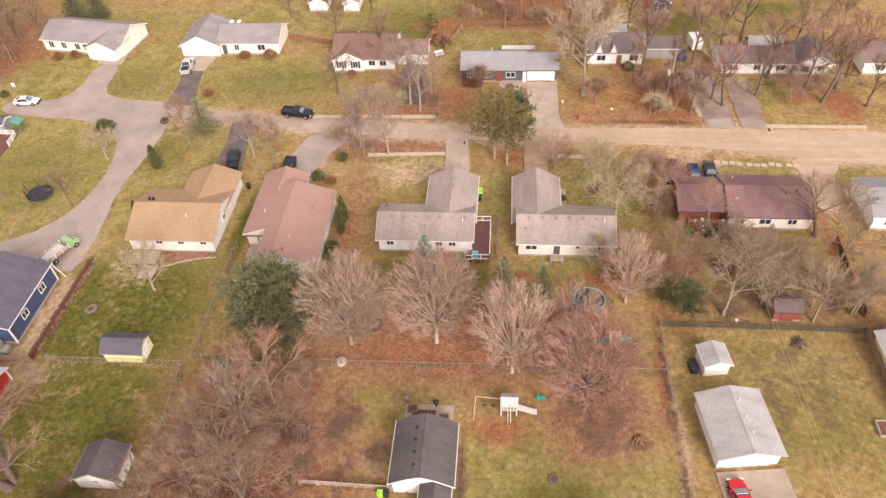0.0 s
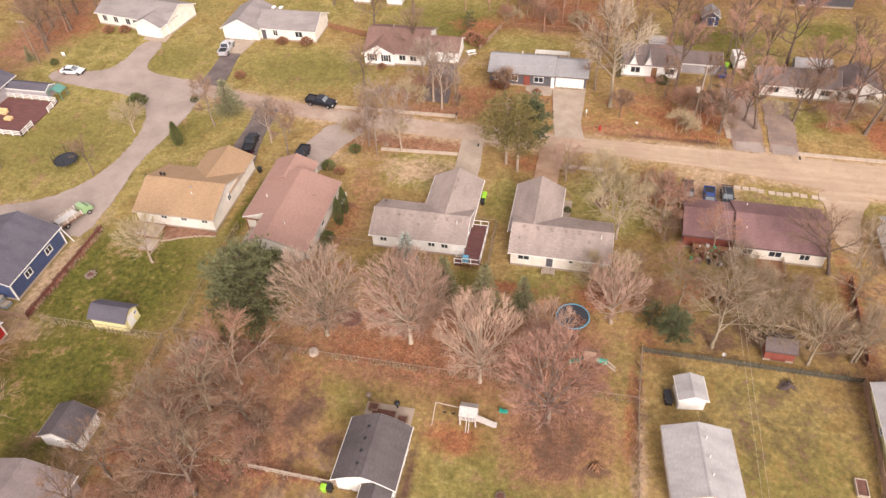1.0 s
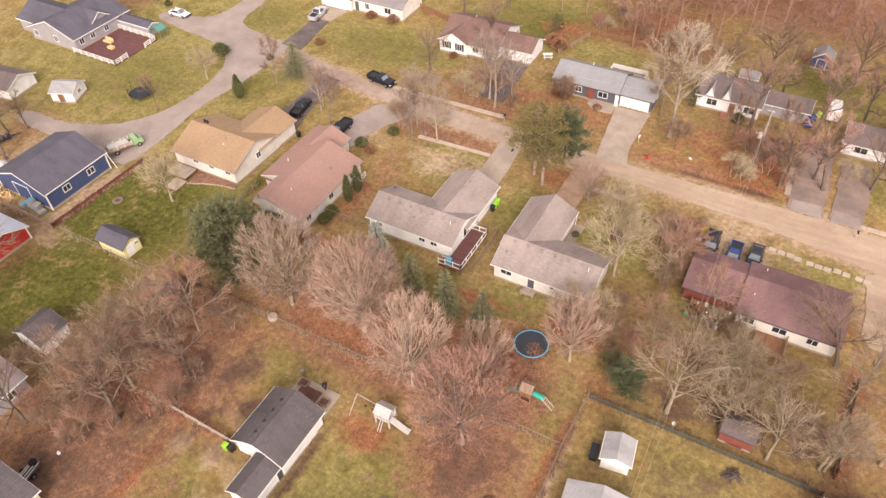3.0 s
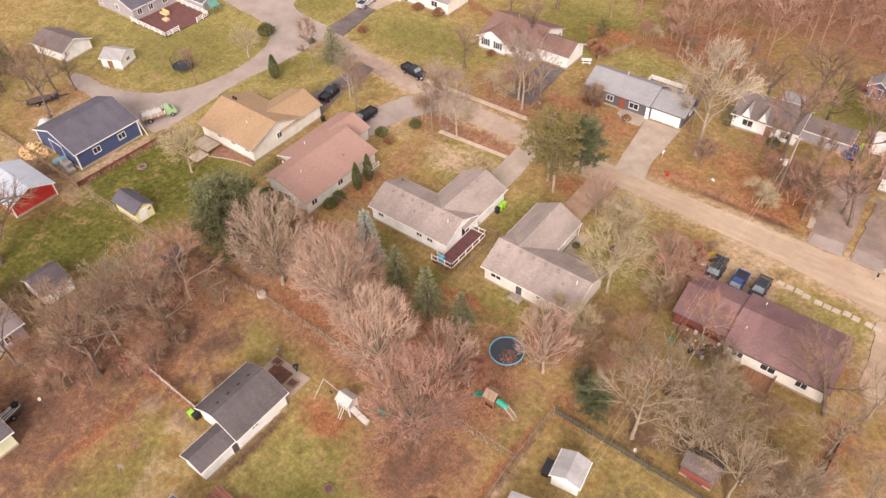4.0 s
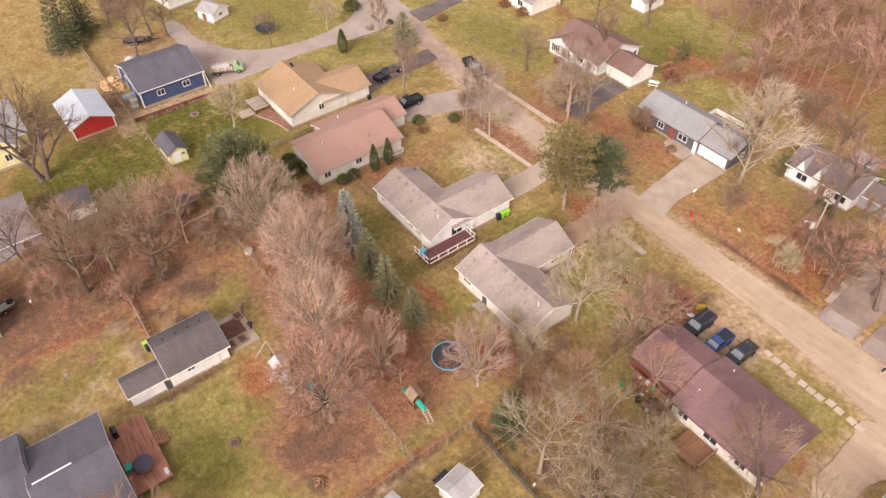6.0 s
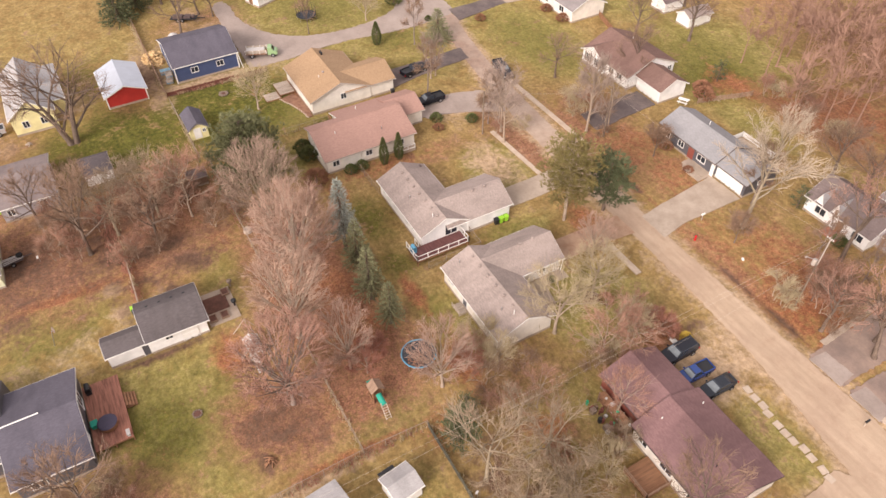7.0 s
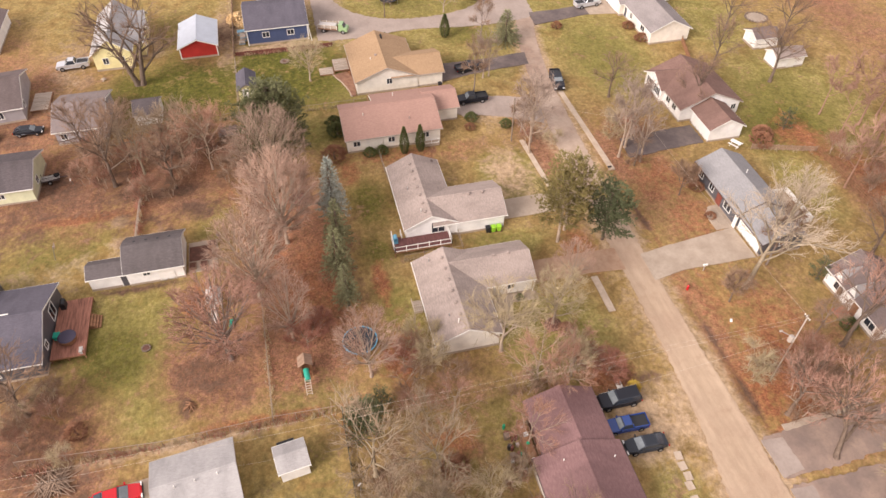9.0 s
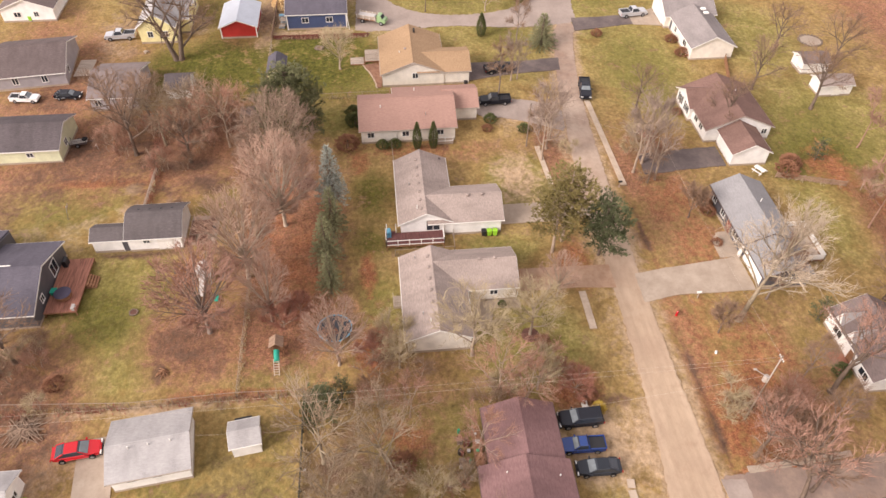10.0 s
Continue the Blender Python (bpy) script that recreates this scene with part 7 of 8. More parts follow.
# ---- fences, poles and wires ----
def chain_fence(label, *pts, high=1.15, posts="wire", panel="wire", step=2.6):
    """Steel posts, a top rail and woven wire between places."""
    f = thing("chain_fence", label, "fence")
    for (ax, ay), (bx, by) in zip(pts, pts[1:]):
        long = math.hypot(bx - ax, by - ay)
        n = max(1, round(long / step))
        d = Vector(((bx - ax) / long, (by - ay) / long, 0))
        a = Vector((ax, ay, 0))
        for i in range(n + 1):
            q = a + d * long * i / n
            part("post", Mesh().tube([(q.x, q.y, -0.2), (q.x, q.y, high + 0.06)], 0.035, 6), M[posts], f)
        part("top_rail", Mesh().tube([a + Vector((0, 0, high)), a + d * long + Vector((0, 0, high))], 0.031, 6), M[posts], f)
        w = Mesh()
        k = int(long / 0.22)
        for i in range(k):
            for s in (0, 1):
                u0, u1 = (i / k, (i + 0.999) / k)
                p, q = a + d * long * (u0 if s else u1), a + d * long * (u1 if s else u0)
                w.spike((p.x, p.y, 0.02), (q.x, q.y, high), 0.011)
        part("wire_mesh", w.data("wire_mesh", M[panel]), None, f)
    return f


def board_fence(label, a, b, high, mat, rails=True, gap=0.03, wide=0.16, slats=True):
    """Upright boards on rails and posts, each board a piece of its own."""
    f = thing("board_fence", label, "fence")
    (ax, ay), (bx, by) = a, b
    long = math.hypot(bx - ax, by - ay)
    turn = math.atan2(by - ay, bx - ax)
    at = Matrix.Translation((ax, ay, 0)) @ Matrix.Rotation(turn, 4, "Z")
    r = random.Random(long)
    n = int(long / 2.4) + 1
    for i in range(n + 1):
        x = long * i / n
        part("post", Mesh().box(x - 0.06, 0.02, -0.2, x + 0.06, 0.14, high + 0.05), M[mat], f, at=at)
    for z in ((0.25, high - 0.2) if slats else (0.3, 0.65, high - 0.08)):
        part("rail", Mesh().box(0, 0.02, z, long, 0.07, z + 0.12), M[mat], f, at=at)
    if slats:
        k = int(long / (wide + gap))
        me = tidy(Mesh().box(-wide / 2, -0.02, 0.03, wide / 2, 0.015, high).data("board", M[mat]))
        for i in range(k):
            part("board", me, None, f, at=at @ Matrix.Translation(((i + 0.5) * long / k, 0, r.uniform(-0.04, 0.03))) @ Matrix.Rotation(r.uniform(-0.012, 0.012), 4, "Y"))
    return f


chain_fence("chain-link fence between two back yards", (-39.6, 72.4), (-39.5, 51.7), (-40.4, 50.4))
chain_fence("chain-link fence along the back of the lawns", (-40.4, 50.4), (-58.6, 50.3))
chain_fence("chain-link fence with weeds along its foot", (-40.4, 50.4), (-39.8, 41), (-39.6, 24), panel="wire")
chain_fence("long chain-link fence behind the maples", (-39.5, 51.6), (-20, 51.4), (0, 51.6), (20, 51.8))
chain_fence("chain-link fence beside the white garages", (20, 51.8), (20.3, 59.4), high=1.3)
chain_fence("chain-link fence beside the white garages", (20, 51.8), (20.3, 40), (19.2, 25), high=1.3)
chain_fence("chain-link fence by the white-decked house", (-1.0, 71.0), (-1.0, 79.2), (-4.3, 79.3))
chain_fence("chain-link fence from house to house", (-25.8, 71.6), (-18.3, 71.8))
board_fence("dark green privacy screen along the back line", (20.4, 59.4), (45.6, 59.3), 0.95, "dark_green", gap=0.1, wide=0.13)
board_fence("weathered fence beside the yellow garage", (45.7, 59.3), (44.9, 40.0), 1.2, "fence_wood")
board_fence("low dark red garden fence by the barn lane", (-61.0, 50.4), (-60.6, 68.6), 0.7, "dark_red_wood")
board_fence("grey board fence running out from the garage", (-21.9, 35.3), (-11.6, 35.1), 1.0, "grey_wood", slats=False)
board_fence("plain rail fence at the edge of the woods", (-9.6, 140.4), (8.4, 140.2), 1.1, "brown_wood", slats=False)
board_fence("leaf-brown fence along the northern lawn", (-12.6, 130.5), (-9.6, 140.4), 1.0, "fence_wood", gap=0.08)
board_fence("low brown fence behind the pale houses", (-46.6, 135.4), (-36.4, 132.4), 1.2, "brown_wood")
board_fence("weathered fence west of the red shed", (-60.6, 50.2), (-92.0, 50.6), 1.1, "fence_wood", gap=0.1)
board_fence("brown fence along a narrow yard", (46.6, 62.0), (47.2, 76.0), 1.1, "dark_red_wood")


def pole(label, x, y, high, rad=0.13, arm=0.0, turn=0.0, can=0.0):
    p = thing("utility_pole", label, "utility pole")
    part("shaft", Mesh().tube([(x, y, -0.4), (x, y, high * 0.5), (x, y, high)], [rad, rad * 0.85, rad * 0.65], 9), M["pole_wood"], p)
    if arm:
        c, s = math.cos(turn) * arm / 2, math.sin(turn) * arm / 2
        part("crossarm", Mesh().beam((x - c, y - s, high - 0.5), (x + c, y + s, high - 0.5), 0.1, 0.13), M["pole_wood"], p)
        for k in (-0.9, -0.3, 0.4, 0.9):
            part("insulator", Mesh().lathe(x + c * k, y + s * k, [(0.04, high - 0.43), (0.06, high - 0.35), (0.03, high - 0.25)], 7), M["trim"], p)
    if can:
        part("transformer", Mesh().lathe(x - 0.42, y, [(0.26, can - 0.5), (0.3, can - 0.45), (0.3, can + 0.35), (0.2, can + 0.45)], 12), M["trim_dim"], p, "pale grey transformer can")
        part("riser", Mesh().tube([(x + rad, y - rad, can), (x + rad, y - rad, high - 0.3)], 0.07, 6), M["trim_dim"], p, "pale grey riser pipe")
        part("bracket", Mesh().box(x - 0.3, y - 0.05, can - 0.1, x, y + 0.05, can + 0.1), M["chrome"], p)
        part("lamp_arm", Mesh().tube([(x, y, can + 0.6), (x - 0.9, y - 1.2, can + 1.0)], 0.04, 6), M["chrome"], p)
        part("lamp_head", Mesh().box(x - 1.05, y - 1.45, can + 0.97, x - 0.85, y - 1.1, can + 1.08), M["trim_dim"], p)
    return p


pole("pale wooden utility pole beside the road", -23.6, 93.3, 8.2)
pole("weathered utility pole with a transformer and lamp", 27.9, 109.0, 12.2, 0.11, 0.9, 0.0, 7.6)
pole("wooden utility pole by the dark driveway", -13.1, 110.3, 8.6)
pole("wooden utility pole at the edge of the woods", -102.0, 112.6, 9.5, arm=1.6)


def cable(label, a, b, sag, rad=0.008):
    a, b = Vector(a), Vector(b)
    pts = [a.lerp(b, f / 16) - Vector((0, 0, 4 * sag * (f / 16) * (1 - f / 16))) for f in range(17)]
    lone("overhead_wire", Mesh().tube(pts, rad, 4), M["cable"], label, "wire")


cable("overhead wire from the transformer pole", (27.9, 109.0, 12.0), (29.0, 6.0, 14.4), 0.5)
cable("overhead wire from the transformer pole", (28.2, 109.0, 11.9), (29.9, 6.0, 14.0), 0.6)
cable("overhead wire above the road", (27.9, 109.0, 12.0), (-13.1, 110.3, 8.5), 0.5)
cable("overhead wire above the road", (-13.1, 110.3, 8.4), (-23.6, 93.3, 8.0), 0.3)
cable("service wire to the maroon house", (27.9, 109.0, 8.9), (27.0, 87.2, 3.6), 0.3)
cable("wire between garage and shed", (26.2, 48.1, 3.3), (25.9, 52.0, 2.5), 0.1)


def weeds(label, runs, per_metre, seed, mat="twig_straw", spread=0.22):
    """Dry grass standing along fence lines, as one mesh."""
    r = random.Random(seed)
    m = Mesh()
    for (ax, ay), (bx, by) in runs:
        long = math.hypot(bx - ax, by - ay)
        for k in range(int(long * per_metre)):
            f = r.random()
            if noise.noise((ax + f * 9, by + f * long * 0.3, seed)) < -0.15:
                continue
            x, y = ax + (bx - ax) * f + r.gauss(0, spread), ay + (by - ay) * f + r.gauss(0, spread)
            for j in range(3):
                a, h = r.uniform(0, 6.28), r.uniform(0.25, 0.75)
                m.spike((x, y, -0.08), (x + 0.35 * h * math.cos(a), y + 0.35 * h * math.sin(a), h), 0.03)
    ob = new("dry_weeds", m.data("dry_weeds", M[mat]))
    tagged(ob, label, "weeds", "", "stuff")


weeds("dry brown weeds along the fences", [((-40.4, 50.4), (-39.6, 24)), ((-39.6, 72.4), (-39.5, 51.7)), ((-58, 50.3), (-40.4, 50.4)), ((-39.5, 51.6), (20, 51.8)), ((20, 25), (20.2, 60)), ((20.4, 59.6), (45, 59.8)),
                                          ((-60.8, 50.4), (-60.4, 68.6)), ((-38, 35.6), (-12, 35.3)), ((46.6, 62), (47.2, 76)), ((-12.6, 130.5), (-9.6, 140.4)), ((-92, 50.2), (-62, 50.0)), ((44.9, 40), (45.1, 60)), ((-1, 71), (-1, 79))], 11, 2)


weeds("red-brown weeds and leaves along the fences", [((20.1, 25), (20.1, 60)), ((-38, 34.6), (-12, 35.4)), ((-38, 51.8), (-22, 51.6)), ((-60.9, 50.6), (-60.5, 68.4)), ((-38.8, 34.4), (-22, 33.8))], 20, 5, "twig_red", 0.34)


# ---- vehicles ----
def wheels(car, spots, rad, width=0.24):
    tyre = tidy(Mesh().prism([(rad * math.cos(k * 0.5236), rad * math.sin(k * 0.5236)) for k in range(12)], "y", -width / 2, width / 2).data("tyre", M["rubber"]))
    rim = tidy(Mesh().prism([(rad * 0.6 * math.cos(k * 0.7854), rad * 0.6 * math.sin(k * 0.7854)) for k in range(8)], "y", -width / 2 - 0.012, width / 2 + 0.012).data("rim", M["rim"]))
    for x, y in spots:
        w = part("wheel", tyre, None, car, at=Matrix.Translation((x, y, rad)))
        part("rim", rim, None, w)


def shell(profile, half, top_half, belt, nip=0.0):
    """A car body from its side view: (x, z) points; the sides lean in above the belt and the ends are rounded by nip."""
    m = Mesh()
    fine = []
    for (ax, az), (bx, bz) in zip(profile, profile[1:] + profile[:1]):
        k = max(1, int(abs(bx - ax) / 0.35)) if nip else 1
        fine += [(ax + (bx - ax) * i / k, az + (bz - az) * i / k) for i in range(k)]
    n = len(fine)
    end = max(abs(x) for x, z in fine)

    def wide(x, z):
        w = half if z <= belt else half + (top_half - half) * min(1, (z - belt) / 0.55)
        return w * (1 - nip * abs(x / end) ** 5)

    rows = [[(x, s * wide(x, z), z) for x, z in fine] for s in (-1, 1)]
    if nip:
        # strips from the upper to the lower edge keep the sides smooth
        mid = [(0, s * half, 0.6) for s in (-1, 1)]
        m.add(rows[0] + rows[1] + mid, [(i, (i + 1) % n, n + (i + 1) % n, n + i) for i in range(n)] + [((i + 1) % n, i, 2 * n) for i in range(n)] + [(n + i, n + (i + 1) % n, 2 * n + 1) for i in range(n)])
    else:
        m.add(rows[0] + rows[1], [tuple(range(n - 1, -1, -1)), tuple(range(n, 2 * n))] + [(i, (i + 1) % n, n + (i + 1) % n, n + i) for i in range(n)])
    return m


def car(kind, paint, x, y, heading, label, category="car", scale=1.0, tail="lamp_red"):
    """heading: degrees from +x, the way the nose points."""
    c = thing(kind, label, category, Matrix.Translation((x, y, 0.03)) @ Matrix.Rotation(radians(heading), 4, "Z") @ Matrix.Scale(scale, 4))
    if kind == "pickup_truck":
        long, half = 5.7, 0.98
        body = [(-2.85, 0.45), (2.75, 0.4), (2.85, 0.7), (2.8, 1.0), (2.6, 1.1), (1.35, 1.18), (-0.75, 1.2), (-0.75, 1.15), (-2.85, 1.15)]
        cabin = [(1.3, 1.15), (0.65, 1.78), (-0.45, 1.82), (-0.72, 1.15)]
        roof = (-0.42, 0.62, 1.79)
        axles, rad = (1.85, -1.75), 0.4
        bed = Mesh().box(-2.72, -0.8, 1.151, -0.82, 0.8, 1.17)
    elif kind == "suv":
        long, half = 5.0, 0.98
        body = [(-2.45, 0.45), (2.4, 0.4), (2.5, 0.7), (2.42, 1.0), (2.2, 1.08), (1.2, 1.15), (-2.4, 1.2), (-2.5, 0.8)]
        cabin = [(1.2, 1.12), (0.45, 1.74), (-2.15, 1.78), (-2.42, 1.15)]
        roof = (-2.1, 0.4, 1.76)
        axles, rad = (1.55, -1.5), 0.38
        bed = None
    else:
        long, half = 4.75, 0.9
        body = [(-2.3, 0.38), (2.3, 0.35), (2.4, 0.6), (2.3, 0.8), (1.1, 0.95), (-1.6, 1.0), (-2.35, 0.95), (-2.4, 0.6)]
        cabin = [(1.25, 0.9), (0.35, 1.4), (-1.05, 1.42), (-2.0, 0.97)]
        roof = (-1.02, 0.3, 1.4)
        axles, rad = (1.45, -1.4), 0.33
        bed = None
    belt = cabin[0][1]
    part("body", shell(body, half, half, 9, 0.1 if bed else 0.26 if kind == "sedan" else 0.18), M[paint], c, bevel=0.07)
    part("cabin_glass", shell(cabin, half - 0.06, half - 0.24, belt), M["glass"], c, "dark tinted windows", bevel=0.03)
    part("roof_panel", Mesh().box(roof[0], -(half - 0.27), roof[2] - 0.02, roof[1], half - 0.27, roof[2] + 0.06), M[paint], c, bevel=0.04)
    for name, (ax, az), (bx, bz), out in (("windscreen", cabin[0], cabin[1], 1), ("rear_window", cabin[3], cabin[2], -1)):
        ax, bx = ax + (bx - ax) * 0.1 + out * 0.03, ax + (bx - ax) * 0.86 + out * 0.03
        az, bz = az + (bz - az) * 0.1 + 0.03, az + (bz - az) * 0.86 + 0.03
        wa, wb = half - 0.17, half - 0.3
        # the front pane gets the pale colour that stands for reflected sky
        part(name, Mesh().add([(ax, -wa, az), (ax, wa, az), (bx, wb, bz), (bx, -wb, bz), (ax - out * 0.04, -wa, az - 0.03), (ax - out * 0.04, wa, az - 0.03), (bx - out * 0.04, wb, bz - 0.03), (bx - out * 0.04, -wb, bz - 0.03)],
                             [(0, 1, 2, 3), (7, 6, 5, 4), (0, 4, 5, 1), (1, 5, 6, 2), (2, 6, 7, 3), (3, 7, 4, 0)]), M["windscreen" if out > 0 else "glass"], c, "windscreen with the sky's reflection painted pale" if out > 0 else "")
    for s in (-1, 1):
        part("pillar", Mesh().beam((cabin[0][0], s * (half - 0.09), cabin[0][1]), (cabin[1][0], s * (half - 0.24), cabin[1][1]), 0.07), M[paint], c)
        part("pillar", Mesh().beam((cabin[3][0], s * (half - 0.09), cabin[3][1]), (cabin[2][0], s * (half - 0.24), cabin[2][1]), 0.12), M[paint], c)
        part("mirror", Mesh().box(cabin[0][0] - 0.4, s * (half + 0.1) - 0.1, belt + 0.02, cabin[0][0] - 0.25, s * (half + 0.1) + 0.1, belt + 0.2), M[paint], c)
        part("headlight", Mesh().box(body[2][0] - 0.12, s * (half - 0.25) - 0.2, body[2][1] - 0.02, body[2][0] + 0.01, s * (half - 0.25) + 0.2, body[2][1] + 0.16), M["lamp_clear"], c, "clear headlight")
        part("tail_light", Mesh().box(-long / 2 - 0.02, s * (half - 0.16) - 0.12, 0.74, -long / 2 + 0.05, s * (half - 0.16) + 0.1, 0.9), M[tail], c, "red tail light")
    part("bumper", Mesh().box(body[1][0] - 0.1, -half + 0.05, 0.36, body[2][0] + 0.06, half - 0.05, 0.58), M["black"], c)
    if bed:
        part("bed_liner", bed, M["black"], c, "black bed liner")
        for s in (-1, 1):
            part("bed_rail", Mesh().box(-2.8, s * 0.9 - 0.07, 1.15, -0.8, s * 0.9 + 0.07, 1.32), M[paint], c)
        part("tailgate", Mesh().box(-2.85, -0.9, 1.1, -2.76, 0.9, 1.32), M[paint], c)
    wheels(c, [(a, s * (half - 0.1)) for a in axles for s in (-1, 1)], rad)
    return c


car("suv", "paint_black", 26.5, 90.3, -90, "black sport utility car parked on bare gravel")
car("pickup_truck", "paint_navy", 29.7, 89.8, -92, "navy blue pickup truck parked on bare gravel", "pickup truck", 0.86)
car("sedan", "paint_charcoal", 32.4, 90.9, -92, "charcoal sedan parked on bare gravel")
car("sedan", "paint_red", 25.4, 35.6, 97, "bright red car beside the white garage", scale=1.06)
car("pickup_truck", "paint_black", -38.1, 106.4, -9, "black pickup truck parked along the road", "pickup truck")
car("pickup_truck", "paint_black", -46.0, 92.2, 100, "black pickup truck in an asphalt driveway", "pickup truck", 0.95)
car("pickup_truck", "paint_black", -36.0, 90.0, -90, "black pickup truck before a garage", "pickup truck", 0.95)
car("sedan", "paint_white", -92.4, 109.9, 5, "white sedan at the end of the lane")
car("pickup_truck", "paint_silver", -64.6, 122.8, 98, "silver pickup truck on a dark driveway", "pickup truck")
car("pickup_truck", "paint_silver", -63.4, 21.3, -88, "silver pickup truck with a black bed", "pickup truck")
car("sedan", "paint_black", -43.6, 16.6, 88, "black sedan beside a grey house", scale=0.95)
car("sedan", "paint_navy", 33.8, 127.6, 90, "blue car behind the cottage", scale=0.9)
car("pickup_truck", "paint_white", -43.2, 9.6, 84, "white pickup truck beside a grey house", "pickup truck", 0.85)


def stake_truck():
    c = thing("stake_truck", "lime green flatbed truck with a grey plank load", "truck", Matrix.Translation((-66.0, 69.6, 0.04)) @ Matrix.Rotation(radians(68), 4, "Z") @ Matrix.Scale(0.85, 4))
    part("cab", shell([(1.5, 0.6), (3.6, 0.55), (3.7, 1.0), (3.5, 1.45), (2.9, 1.55), (2.5, 2.3), (1.6, 2.35), (1.5, 1.2)], 1.0, 0.92, 1.5), M["paint_lime"], c, bevel=0.08)
    part("windscreen", Mesh().beam((2.92, -0.8, 1.6), (2.92, 0.8, 1.6), 0.1, 0.05).prism([(2.93, 1.6), (2.54, 2.26), (2.5, 2.2), (2.86, 1.58)], "y", -0.8, 0.8), M["glass"], c)
    part("flatbed", Mesh().box(-3.4, -1.15, 0.95, 1.35, 1.15, 1.1), M["brown_wood"], c)
    for s in (-1, 1):
        for i in range(3):
            part("side_board", Mesh().box(-3.4, s * 1.12 - 0.03, 1.2 + 0.28 * i, 1.35, s * 1.12 + 0.03, 1.4 + 0.28 * i), M["grey_wood"], c, "weathered side board")
        for x in (-3.3, -1.7, -0.2, 1.25):
            part("stake", Mesh().box(x - 0.04, s * 1.12 - 0.05, 1.0, x + 0.04, s * 1.12 + 0.05, 2.05), M["trim"], c)
    part("load", Mesh().box(-3.2, -0.95, 1.12, 0.9, 0.95, 1.75), M["tarp_grey"], c, "covered grey load", bevel=0.1)
    wheels(c, [(2.6, -0.9), (2.6, 0.9), (-2.0, -0.95), (-2.0, 0.95)], 0.46, 0.3)


stake_truck()


# ---- play things and small things ----
def trampoline(x, y, rad, label, pad, net=False):
    t = thing("trampoline", label, "trampoline")
    ring = [(x + rad * math.cos(k * 0.2618), y + rad * math.sin(k * 0.2618)) for k in range(24)]
    part("mat", Mesh().prism([(x + (p - x) * 0.94, y + (q - y) * 0.94) for p, q in ring], "z", 0.84, 0.87), M["mat_black"], t, "black jumping mat strewn with leaves")
    pm = Mesh()
    rows = [[(x + rad * f * math.cos(k * 0.2618), y + rad * f * math.sin(k * 0.2618), z) for k in range(24)] for f, z in ((1.0, 0.84), (1.0, 0.94), (0.945, 0.95), (0.945, 0.86))]
    pm.add([p for row in rows for p in row], [(i * 24 + k, i * 24 + (k + 1) % 24, (i + 1) % 4 * 24 + (k + 1) % 24, (i + 1) % 4 * 24 + k) for i in range(4) for k in range(24)])
    part("pad_ring", pm, M[pad], t, "faded blue edge pad")
    for k in range(0, 24, 4):
        p, q = ring[k]
        part("leg", Mesh().tube([(p, q, 0.85), (p, q, -0.05)], 0.03, 6), M["chrome"], t)
        if net:
            part("net_pole", Mesh().tube([(p, q, 0.9), (p, q, 2.7)], 0.04, 6), M["black"], t)
    if net:
        nm = Mesh()
        for k in range(24):
            a, b = ring[k], ring[(k + 1) % 24]
            for z in (1.2, 1.6, 2.0, 2.4, 2.7):
                nm.spike((*a, z), (*b, z), 0.022)
            nm.spike((*a, 0.9), (*a, 2.7), 0.02)
            nm.spike((*a, 0.9), (*b, 2.7), 0.014)
        part("net", nm.data("net", M["black"]), None, t, "black safety net")
    else:
        lf = Mesh()
        r = random.Random(4)
        for k in range(170):
            a, d = r.uniform(0, 6.28), rad * 0.5 * r.random() ** 0.6
            p = (x + d * math.cos(a) + 0.62, y + d * math.sin(a) - 0.62, 0.885)
            w = r.uniform(0, 6.28)
            lf.spike(p, (p[0] + 0.22 * math.cos(w), p[1] + 0.22 * math.sin(w), 0.9), 0.05)
        part("fallen_leaves", lf.data("fallen_leaves", M["dry_leaf"]), None, t, "brown fallen leaves")


trampoline(11.5, 62.9, 2.15, "round trampoline with a blue pad on the lawn", "pool_blue")
trampoline(-75.8, 82.6, 2.0, "black trampoline with a safety net", "mat_black", True)


